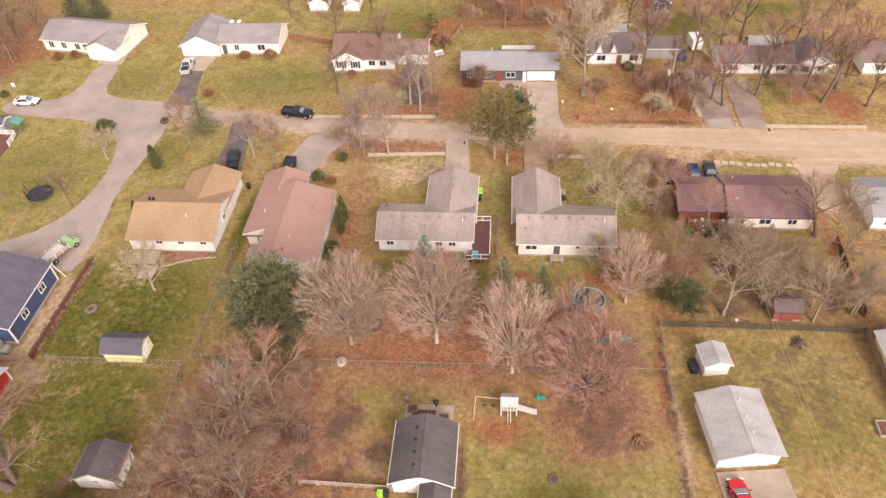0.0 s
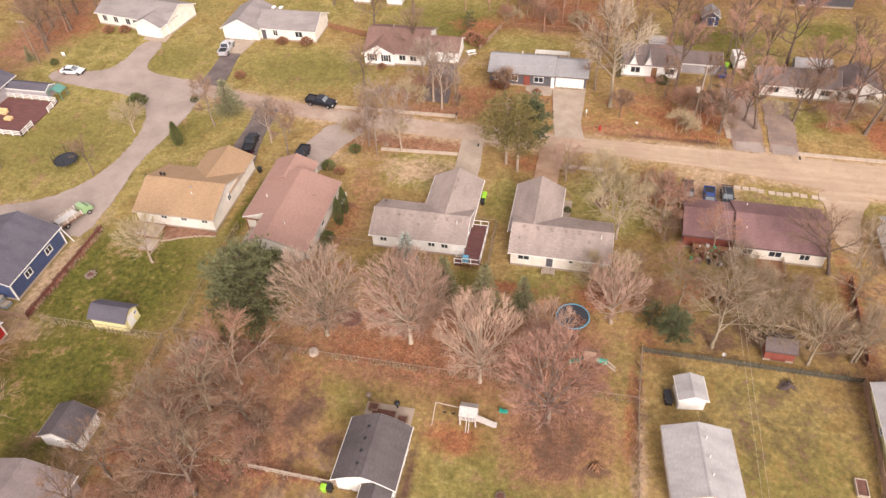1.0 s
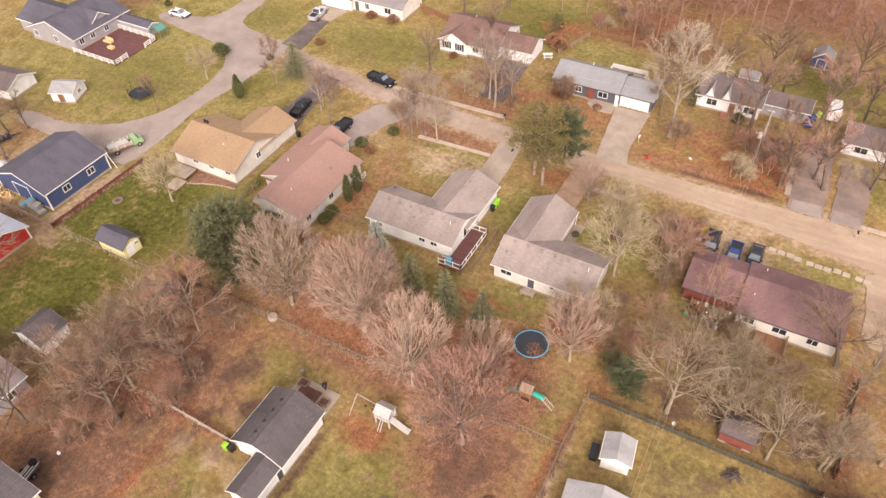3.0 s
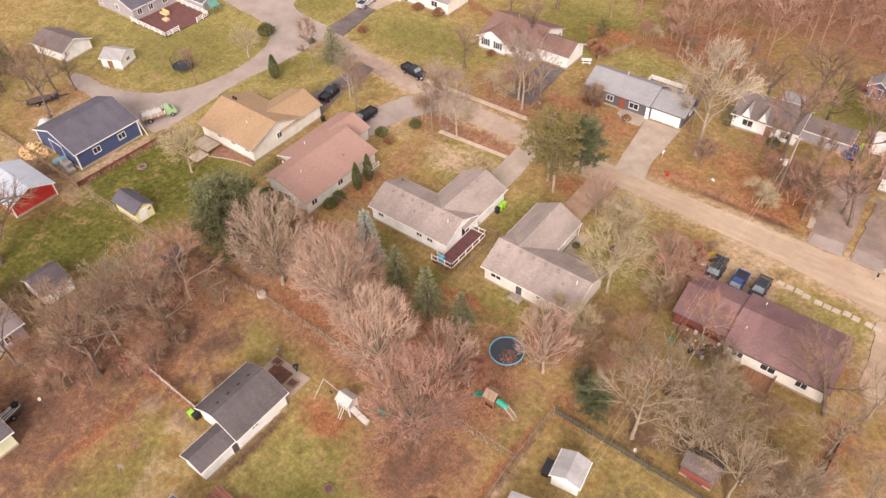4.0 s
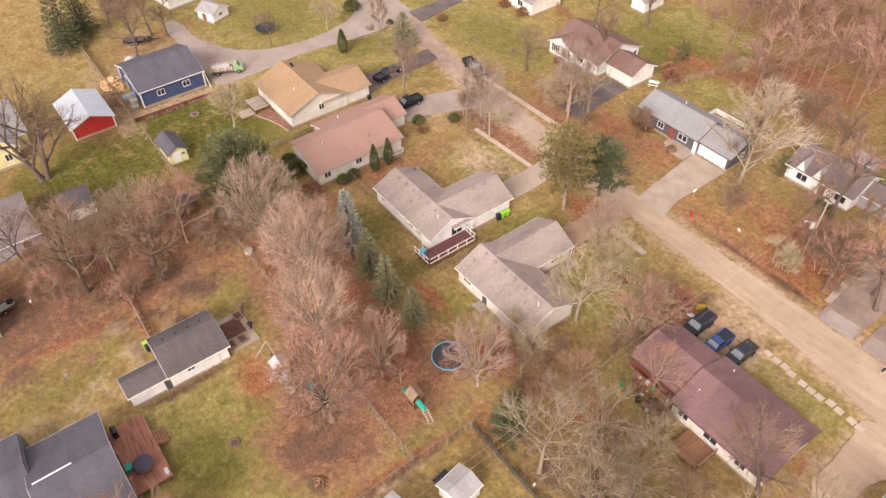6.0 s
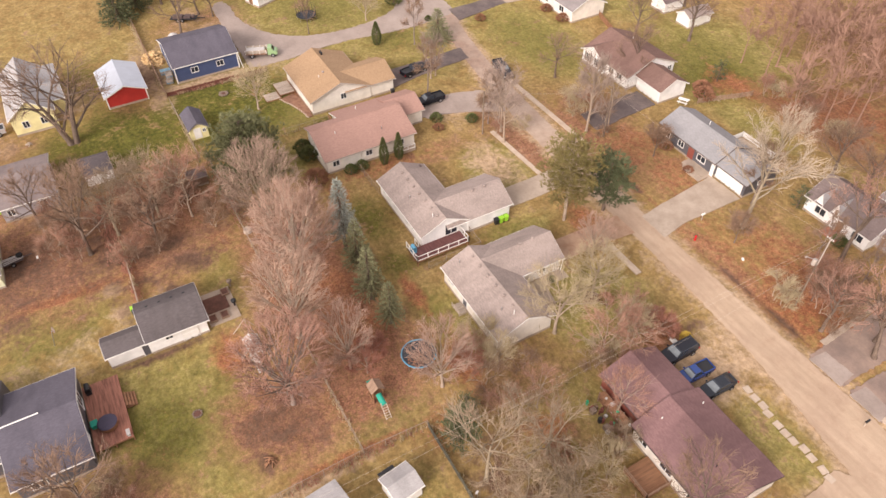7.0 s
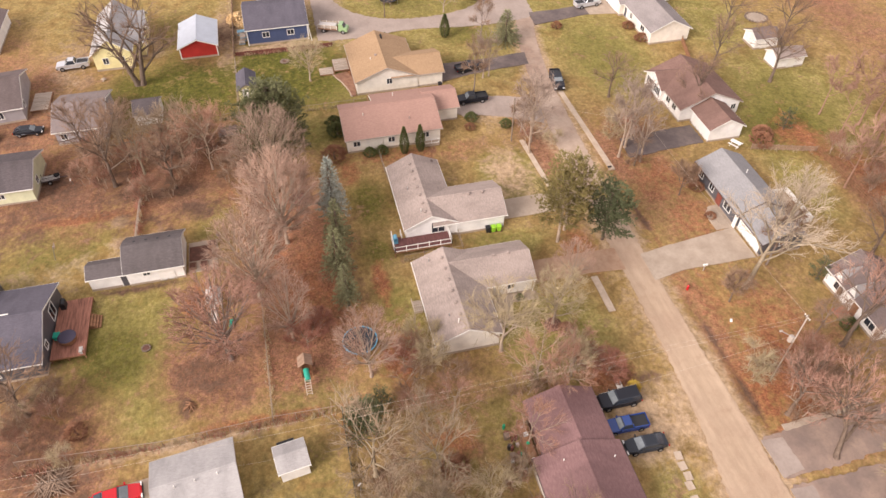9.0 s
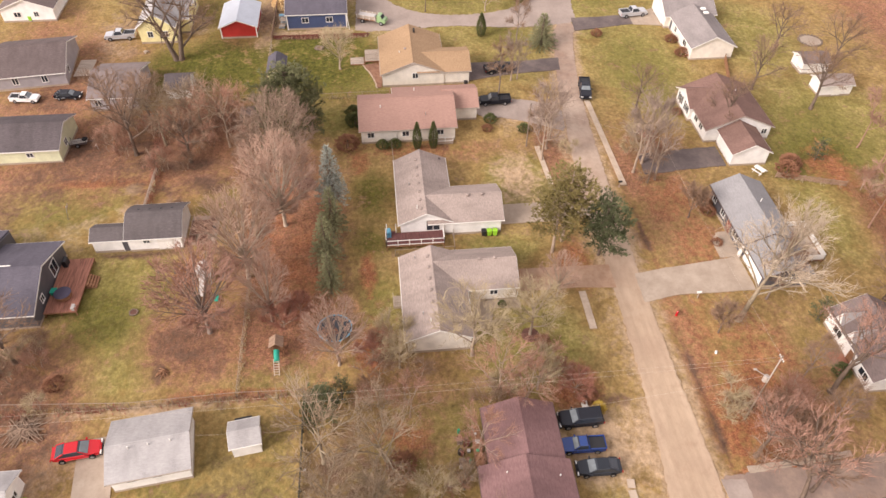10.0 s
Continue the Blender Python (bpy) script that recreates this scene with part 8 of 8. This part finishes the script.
def playset_wood():
    p = thing("play_tower", "wooden play tower with a tan roof and green slide", "play tower")
    for x in (12.7, 14.1):
        for y in (55.3, 56.7):
            part("post", Mesh().box(x - 0.06, y - 0.06, -0.1, x + 0.06, y + 0.06, 2.5), M["brown_wood"], p)
    part("platform", Mesh().box(12.6, 55.2, 1.25, 14.2, 56.8, 1.33), M["brown_wood"], p)
    for y in (55.25, 56.75):
        for z in (1.5, 1.75, 2.0):
            part("rail_board", Mesh().box(12.6, y - 0.03, z, 14.2, y + 0.03, z + 0.16), M["brown_wood"], p)
    part("canopy", Mesh().prism([(55.0, 2.45), (56.0, 3.2), (57.0, 2.45), (57.0, 2.5), (56.0, 3.27), (55.0, 2.5)], "x", 12.5, 14.3), M["fence_wood"], p, "tan wooden canopy")
    part("slide", Mesh().prism([(12.6, 1.3), (11.0, 0.25), (10.6, 0.2), (10.6, 0.28), (11.0, 0.35), (12.6, 1.45)], "y", 55.7, 56.4), M["teal"], p, "green plastic slide")
    part("tube_slide", Mesh().tube([(14.2, 56.0, 1.75), (14.8, 56.0, 1.6), (15.4, 56.05, 1.4), (15.8, 56.1, 1.35)], 0.4, 12), M["teal"], p, "green tube slide")
    for y in (55.65, 56.35):
        part("ladder_side", Mesh().beam((15.6, y, 1.6), (17.2, y, 0.0), 0.09), M["grey_wood"], p)
    for i in range(7):
        f = i / 6.5
        part("rung", Mesh().beam((15.6 + 1.6 * f, 55.6, 1.6 - 1.6 * f), (15.6 + 1.6 * f, 56.4, 1.6 - 1.6 * f), 0.08), M["grey_wood"], p)
    p.matrix_basis = Matrix.Translation((14.0, 56.1, 0)) @ Matrix.Scale(0.86, 4) @ Matrix.Translation((-13.4, -56.0, 0))
    part("sandbox", Mesh().box(12.6, 55.2, 0, 14.2, 55.3, 0.35).box(12.6, 56.7, 0, 14.2, 56.8, 0.35).box(12.6, 55.3, 0, 12.7, 56.7, 0.35), M["brown_wood"], p)


def playset_white():
    p = thing("play_house", "white play house with a grey roof, slide and swing beam", "play house")
    for x in (0.1, 1.9):
        for y in (45.2, 46.6):
            part("post", Mesh().box(x - 0.08, y - 0.08, -0.1, x + 0.08, y + 0.08, 2.1), M["white_worn"], p)
    part("platform", Mesh().box(0.0, 45.1, 1.05, 2.0, 46.7, 1.15), M["white_worn"], p)
    for x0, x1 in ((0.0, 1.05), (1.0, 2.05)):
        part("canopy", Mesh().prism([(44.95, 2.05), (45.9, 2.65), (46.85, 2.05), (46.85, 2.12), (45.9, 2.75), (44.95, 2.12)], "x", x0, x1), M["tarp_grey"], p, "grey shingled canopy")
    for x in (0.3, 0.7, 1.1, 1.5):
        part("baluster", Mesh().box(x, 45.1, 1.15, x + 0.12, 45.16, 1.9), M["white_worn"], p)
    part("slide", Mesh().prism([(1.9, 1.1), (3.8, 0.25), (4.3, 0.22), (4.3, 0.3), (3.8, 0.36), (1.9, 1.3)], "y", 45.3, 46.0), M["white_worn"], p, "pale slide")
    for y in (44.8, 45.1):
        part("ladder_side", Mesh().beam((0.9 + (y - 44.8), 45.1, 1.1), (0.9 + (y - 44.8), 44.2, 0.0), 0.07), M["white_worn"], p)
    part("swing_beam", Mesh().beam((0.0, 46.0, 2.15), (-2.9, 46.2, 2.15), 0.09), M["grey_wood"], p, "pale wooden swing beam")
    for y in (45.2, 47.2):
        part("swing_leg", Mesh().beam((-2.9, 46.2, 2.15), (-3.1, y - (0 if y > 46 else 0.8), 0.0), 0.08), M["grey_wood"], p)
    for x in (-0.9, -1.9):
        part("swing", Mesh().beam((x - 0.2, 46.1, 0.5), (x + 0.2, 46.1, 0.5), 0.18, 0.04).tube([(x - 0.2, 46.1, 2.1), (x - 0.2, 46.1, 0.5)], 0.012, 4).tube([(x + 0.2, 46.1, 2.1), (x + 0.2, 46.1, 0.5)], 0.012, 4), M["black"], p)


playset_wood()
playset_white()
lone("toy", Mesh().box(4.3, 47.4, 0.2, 5.3, 47.9, 0.35).box(4.6, 47.5, 0, 5.0, 47.8, 0.2).box(4.3, 47.4, 0.35, 4.5, 47.9, 0.6), M["teal"], "teal plastic toy on the leaf litter", "toy", bevel=0.04)
lone("tree_stump", Mesh().lathe(-20.2, 51.9, [(0.72, -0.08), (0.66, 0.1), (0.62, 0.42), (0.6, 0.46), (0.3, 0.5), (0.05, 0.47)], 9), M["stump"], "pale cut tree stump beside the fence", "stump", bevel=0.03)


def hoop():
    b = thing("basketball_hoop", "basketball hoop with a pale grey backboard on a pole", "basketball hoop")
    part("pole", Mesh().tube([(-12.3, 24.6, -0.1), (-12.2, 25.2, 2.5)], 0.07, 8), M["chrome"], b)
    face = Matrix.Translation((-12.2, 25.4, 2.6)) @ Matrix.Rotation(radians(-160), 4, "Z") @ Matrix.Rotation(radians(20), 4, "X") @ Matrix.Scale(0.7, 4)
    part("backboard", Mesh().prism([(-0.5, -0.4), (0.5, -0.4), (0.72, -0.05), (0.62, 0.34), (0.3, 0.5), (-0.3, 0.5), (-0.62, 0.34), (-0.72, -0.05)], "y", -0.04, 0.04), M["stone"], b, bevel=0.03, at=face)
    part("rim", Mesh().tube([(0.24 * math.cos(k * 0.5236), 0.32 + 0.24 * math.sin(k * 0.5236), -0.25) for k in range(13)], 0.015, 5), M["lamp_red"], b, at=face)


hoop()


def dish(x, y, z, label, aim=(0.3, -0.8), mat="trim"):
    d = thing("satellite_dish", label, "satellite dish")
    part("mast", Mesh().tube([(x, y, -0.1), (x, y, z)], 0.04, 7), M["chrome"], d)
    m = Mesh().lathe(0, 0, [(0.04, -0.02), (0.15, 0.03), (0.25, 0.08), (0.24, 0.1), (0.14, 0.05), (0.03, 0.01)], 14)
    part("reflector", m, M[mat], d, at=Matrix.Translation((x, y, z)) @ Euler((radians(50), 0, math.atan2(aim[0], -aim[1]))).to_matrix().to_4x4())


dish(30.0, 60.0, 0.95, "grey satellite dish beside the green screen", (-0.6, -0.5), "tarp_grey")
dish(-28.6, 25.0, 0.8, "grey satellite dish on the brown lawn", mat="tarp_grey")


def wheelie_bin(x, y, mat, label, turn=0.0):
    b = thing("wheelie_bin", label, "bin", Matrix.Translation((x, y, 0.0)) @ Matrix.Rotation(turn, 4, "Z"))
    part("bin_body", Mesh().add([(-0.22, -0.25, 0.06), (0.22, -0.25, 0.06), (0.22, 0.25, 0.06), (-0.22, 0.25, 0.06), (-0.3, -0.34, 0.98), (0.3, -0.34, 0.98), (0.3, 0.34, 0.98), (-0.3, 0.34, 0.98)],
                               [(3, 2, 1, 0), (4, 5, 6, 7), (0, 1, 5, 4), (1, 2, 6, 5), (2, 3, 7, 6), (3, 0, 4, 7)]), M[mat], b, bevel=0.03)
    part("lid", Mesh().prism([(-0.36, 0.98), (0.34, 0.98), (0.34, 1.04), (0, 1.1), (-0.36, 1.04)], "y", -0.33, 0.33), M[mat], b, bevel=0.02)
    for s in (-1, 1):
        part("wheel", Mesh().tube([(s * 0.24, 0.27, 0.1), (s * 0.3, 0.27, 0.1)], 0.1, 10), M["rubber"], b)


wheelie_bin(-3.9, 83.6, "black", "black wheelie bin against the white wall")
wheelie_bin(-3.85, 84.4, "lime", "lime green wheelie bin against the white wall", 0.1)
wheelie_bin(-3.85, 85.2, "lime", "lime green wheelie bin against the white wall", -0.1)
wheelie_bin(-12.7, 34.4, "lime", "lime green wheelie bin by the garage")
wheelie_bin(-12.1, 34.5, "black", "black wheelie bin by the garage")
wheelie_bin(-41.6, 85.6, "black", "black wheelie bin by the tan-roofed house")
wheelie_bin(-71.8, 2.0, "lime", "lime green wheelie bin by a white house")
wheelie_bin(34.9, 130.0, "lime", "lime green wheelie bin behind the cottage")
wheelie_bin(-41.8, 21.2, "lime", "lime green wheelie bin against a grey house")
wheelie_bin(30.8, 31.7, "lime", "lime green wheelie bin by the driveway")


def ring_of_stones(x, y, rad, n, label, inside="soil", size=0.26):
    g = thing("fire_ring", label, "fire ring")
    r = random.Random(x)
    for k in range(n):
        a = 6.28 * k / n
        s = size * r.uniform(0.8, 1.2)
        m = Mesh().lathe(0, 0, [(s * 0.7, -0.06), (s, s * 0.25), (s * 0.85, s * 0.7), (s * 0.3, s * 0.9)], 7)
        part("stone", m, M["stone"], g, at=Matrix.Translation((x + rad * math.cos(a), y + rad * math.sin(a), 0)) @ Matrix.Rotation(r.uniform(0, 6), 4, "Z") @ Matrix.Diagonal((1.2, 0.85, 1, 1)))
    part("bed", Mesh().lathe(x, y, [(rad, -0.05), (rad * 0.95, 0.04), (rad * 0.3, 0.07)], 16), M[inside], g)


ring_of_stones(-56.8, 59.3, 0.65, 10, "ring of stones round a fire pit on the lawn")
ring_of_stones(6.0, 37.4, 0.5, 10, "dark fire pit ringed with stones", size=0.14)
ring_of_stones(-17.2, 58.2, 1.5, 18, "wide ring of grey stones on leaf litter", "soil", 0.13)
ring_of_stones(-52.0, 155.0, 2.2, 22, "wide stone ring on the far lawn", "concrete")


def brush_pile(x, y, rad, n, label, mat="brown_wood"):
    g = thing("brush_pile", label, "brush pile")
    r = random.Random(y)
    for k in range(n):
        a, d, w = r.uniform(0, 6.28), rad * 0.5 * r.random(), r.uniform(0, 3.14)
        long = rad * r.uniform(0.8, 1.5)
        cx, cy, z = x + d * math.cos(a), y + d * math.sin(a), 0.08 + 0.5 * r.random() * (1 - d / rad)
        part("stick", Mesh().tube([(cx - long / 2 * math.cos(w), cy - long / 2 * math.sin(w), 0.02), (cx, cy, z), (cx + long / 2 * math.cos(w), cy + long / 2 * math.sin(w), 0.05)], [0.06, 0.07, 0.03], 5), M[mat], g)


brush_pile(15.6, 42.7, 1.0, 14, "heap of cut branches on a bare patch")
brush_pile(37.2, 57.3, 1.3, 22, "dark heap of branches and scrap", "trim_dark")
brush_pile(-58.0, 27.0, 0.8, 8, "small heap of branches", "grey_wood")
brush_pile(21.9, 28.9, 2.6, 64, "wide low heap of brown brush and leaves", "brush_wood")
brush_pile(-32.2, 46.2, 1.3, 16, "tangle of fallen branches", "grey_wood")


def raised_bed(x, y):
    g = thing("raised_bed", "wooden raised garden bed with dark soil", "garden bed")
    for x0, y0, x1, y1 in ((x - 0.6, y - 1, x - 0.52, y + 1), (x + 0.52, y - 1, x + 0.6, y + 1), (x - 0.52, y - 1, x + 0.52, y - 0.92), (x - 0.52, y + 0.92, x + 0.52, y + 1)):
        part("side", Mesh().box(x0, y0, -0.05, x1, y1, 0.35), M["grey_wood"], g)
    part("soil", Mesh().box(x - 0.52, y - 0.92, 0, x + 0.52, y + 0.92, 0.25), M["soil"], g)


raised_bed(43.0, 45.4)


def firewood():
    g = thing("wood_heap", "loose heap of pale split firewood", "firewood")
    r = random.Random(8)
    me = tidy(Mesh().prism([(-0.2, 0), (0.2, 0), (0.13, 0.2), (-0.06, 0.25)], "y", -0.32, 0.32).data("log", M["log_end"]))
    for k in range(240):
        a, d = r.uniform(0, 6.28), r.random() ** 0.6
        x, y = -75.2 + 3.0 * d * math.cos(a), 51.2 + 2.0 * d * math.sin(a)
        z = 1.5 * (1 - d) * r.random() + 0.02
        part("log", me, None, g, at=Matrix.Translation((x, y, z)) @ Euler((r.uniform(-0.5, 0.5), r.uniform(0, 3), r.uniform(0, 6))).to_matrix().to_4x4())


firewood()


def pallets():
    r = random.Random(6)
    for x, y, n in ((-67.6, 52.2, 5), (-66.3, 52.1, 4), (-68.8, 51.6, 3), (-65.2, 51.8, 2)):
        g = thing("pallet_stack", "stack of blue-grey pallets beside the barn", "pallets")
        for i in range(n):
            for k in range(5):
                part("slat", Mesh().box(x - 0.5, y - 0.5 + 0.24 * k, 0.15 + 0.32 * i, x + 0.5, y - 0.36 + 0.24 * k, 0.18 + 0.32 * i), M[("pool_blue", "grey_wood")[i % 2]], g)
            for k in (-0.45, 0, 0.4):
                part("bearer", Mesh().box(x + k, y - 0.5, 0.02 + 0.32 * i, x + k + 0.08, y + 0.6, 0.15 + 0.32 * i), M["grey_wood"], g)


pallets()
d = thing("deck", "low pale plank platform between two grey houses", "deck")
plank_floor(d, -55.4, 15.8, -49.9, 18.8, 0.35, M["grey_wood"], "x")
b = thing("utility_trailer", "rusty utility trailer with a spare tyre and scrap pipes", "trailer", Matrix.Translation((-30.0, 21.9, 0)) @ Matrix.Rotation(radians(96), 4, "Z"))
part("trailer_bed", Mesh().box(-1.4, -0.7, 0.45, 1.2, 0.7, 0.53).beam((1.2, 0, 0.48), (2.4, 0, 0.42), 0.1), M["trim_dark"], b)
for k in (-0.6, -0.2, 0.25, 0.55):
    part("scrap_pipe", Mesh().tube([(-1.9, k, 0.62), (1.3, k * 0.7, 0.75)], 0.07, 7), M["tarp_grey"], b, "pale scrap pipe")
for x in (-1.35, 1.15):
    for y in (-0.66, 0.66):
        part("stake", Mesh().box(x - 0.04, y - 0.04, 0.5, x + 0.04, y + 0.04, 1.1), M["trim_dark"], b)
part("spare_tyre", Mesh().lathe(0.9, 0.1, [(0.2, 0.82), (0.42, 0.8), (0.46, 0.92), (0.42, 1.04), (0.2, 1.02)], 14), M["rubber"], b, "black spare tyre")
wheels(b, [(-0.2, -0.8), (-0.2, 0.8)], 0.32)
b = thing("flatbed_trailer", "dark flatbed trailer loaded with scrap", "trailer", Matrix.Translation((-87.6, 60.8, 0)) @ Matrix.Rotation(radians(62), 4, "Z"))
part("trailer_bed", Mesh().box(-3.2, -0.9, 0.5, 2.2, 0.9, 0.62).beam((2.2, 0, 0.55), (3.8, 0, 0.5), 0.12), M["black"], b)
part("scrap", Mesh().box(-2.6, -0.7, 0.62, -0.6, 0.5, 1.1).box(-0.4, -0.6, 0.62, 1.0, 0.7, 0.95).lathe(1.5, 0, [(0.4, 0.62), (0.45, 1.0), (0.2, 1.2)], 9), M["trim_dark"], b)
wheels(b, [(-0.6, -1.0), (-0.6, 1.0), (-1.5, -1.0), (-1.5, 1.0)], 0.34)
lone("tarp_mound", Mesh().lathe(-80.4, 56.4, [(1.5, -0.05), (1.3, 0.6), (0.8, 1.3), (0.2, 1.6)], 7), M["tarp_grey"], "mound under a pale grey tarpaulin", "tarpaulin")
lone("oil_tank", Mesh().tube([(29.3, 148.2, 0.8), (30.6, 148.2, 0.8)], 0.7, 14).box(29.4, 147.9, -0.1, 29.6, 148.5, 0.4).box(30.3, 147.9, -0.1, 30.5, 148.5, 0.4), M["rust_wall"], "red oil tank beside the blue shed", "tank")
t = thing("utility_trailer", "white box trailer behind the cottage", "trailer", Matrix.Translation((36.8, 131.0, 0)) @ Matrix.Rotation(radians(96), 4, "Z"))
part("trailer_box", Mesh().box(-1.9, -1.0, 0.5, 1.9, 1.0, 2.5), M["trim"], t, bevel=0.08)
wheels(t, [(-0.3, -1.0), (-0.3, 1.0)], 0.33)
g = thing("picnic_table", "white picnic table on the lawn", "picnic table", Matrix.Translation((-14.0, 128.4, 0)) @ Matrix.Rotation(0.5, 4, "Z"))
part("tabletop", Mesh().box(-0.9, -0.4, 0.7, 0.9, 0.4, 0.76), M["trim"], g)
for s in (-1, 1):
    part("seat", Mesh().box(-0.9, s * 0.7 - 0.14, 0.42, 0.9, s * 0.7 + 0.14, 0.47), M["trim"], g)
    part("leg_frame", Mesh().beam((s * 0.6, -0.75, 0.0), (s * 0.6, 0.2, 0.72), 0.08).beam((s * 0.6, 0.75, 0.0), (s * 0.6, -0.2, 0.72), 0.08), M["trim"], g)


def mailbox(x, y, mat, label):
    m = thing("mailbox", label, "mailbox")
    part("post", Mesh().box(x - 0.05, y - 0.05, -0.1, x + 0.05, y + 0.05, 1.0), M["grey_wood"], m)
    part("box", Mesh().prism([(x - 0.12, 1.0), (x + 0.12, 1.0), (x + 0.12, 1.15), (x + 0.06, 1.25), (x - 0.06, 1.25), (x - 0.12, 1.15)], "y", y - 0.3, y + 0.3), M[mat], m)


mailbox(10.0, 109.9, "trim", "white mailbox on a post")
mailbox(-12.4, 105.6, "black", "black mailbox by the road")
mailbox(-7.0, 97.2, "black", "black mailbox on a grey post")
mailbox(44.0, 101.6, "black", "black mailbox by the road")
lone("hydrant", Mesh().lathe(12.6, 106.2, [(0.18, -0.05), (0.16, 0.1), (0.13, 0.12), (0.13, 0.55), (0.17, 0.58), (0.15, 0.72), (0.05, 0.82)], 10), M["paint_red"], "red fire hydrant beside the road", "hydrant")
lone("pipe", Mesh().tube([(18.6, 109.2, 0.1), (18.9, 109.0, 0.14)], 0.16, 9), M["trim"], "short white pipe lying on leaves", "pipe")
lone("concrete_slab", Mesh().box(23.9, 91.0, -0.02, 25.1, 91.7, 0.3), M["trim"], "white slab lying on the leaves", "slab", bevel=0.1)
lone("blue_grill", Mesh().box(-4.4, 70.0, 0.95, -3.6, 70.6, 1.75).tube([(-4.4, 70.3, 1.8), (-3.6, 70.3, 1.8)], 0.28, 10), M["pool_blue"], "blue covered grill on the deck", "grill")
lone("lawn_sign", Mesh().box(-98.6, 115.6, 0.4, -97.8, 115.65, 1.1).box(-98.5, 115.6, -0.05, -98.45, 115.64, 0.4).box(-97.95, 115.6, -0.05, -97.9, 115.64, 0.4), M["trim"], "small blank white lawn sign", "sign")


def mulch_ring(x, y, rad, label):
    lone("mulch_bed", Mesh().lathe(x, y, [(rad, -0.1), (rad * 0.9, 0.06), (rad * 0.4, 0.12)], 16), M["soil"], label, "garden bed")


mulch_ring(14.0, 87.0, 1.2, "round bed of dark mulch under a small tree")
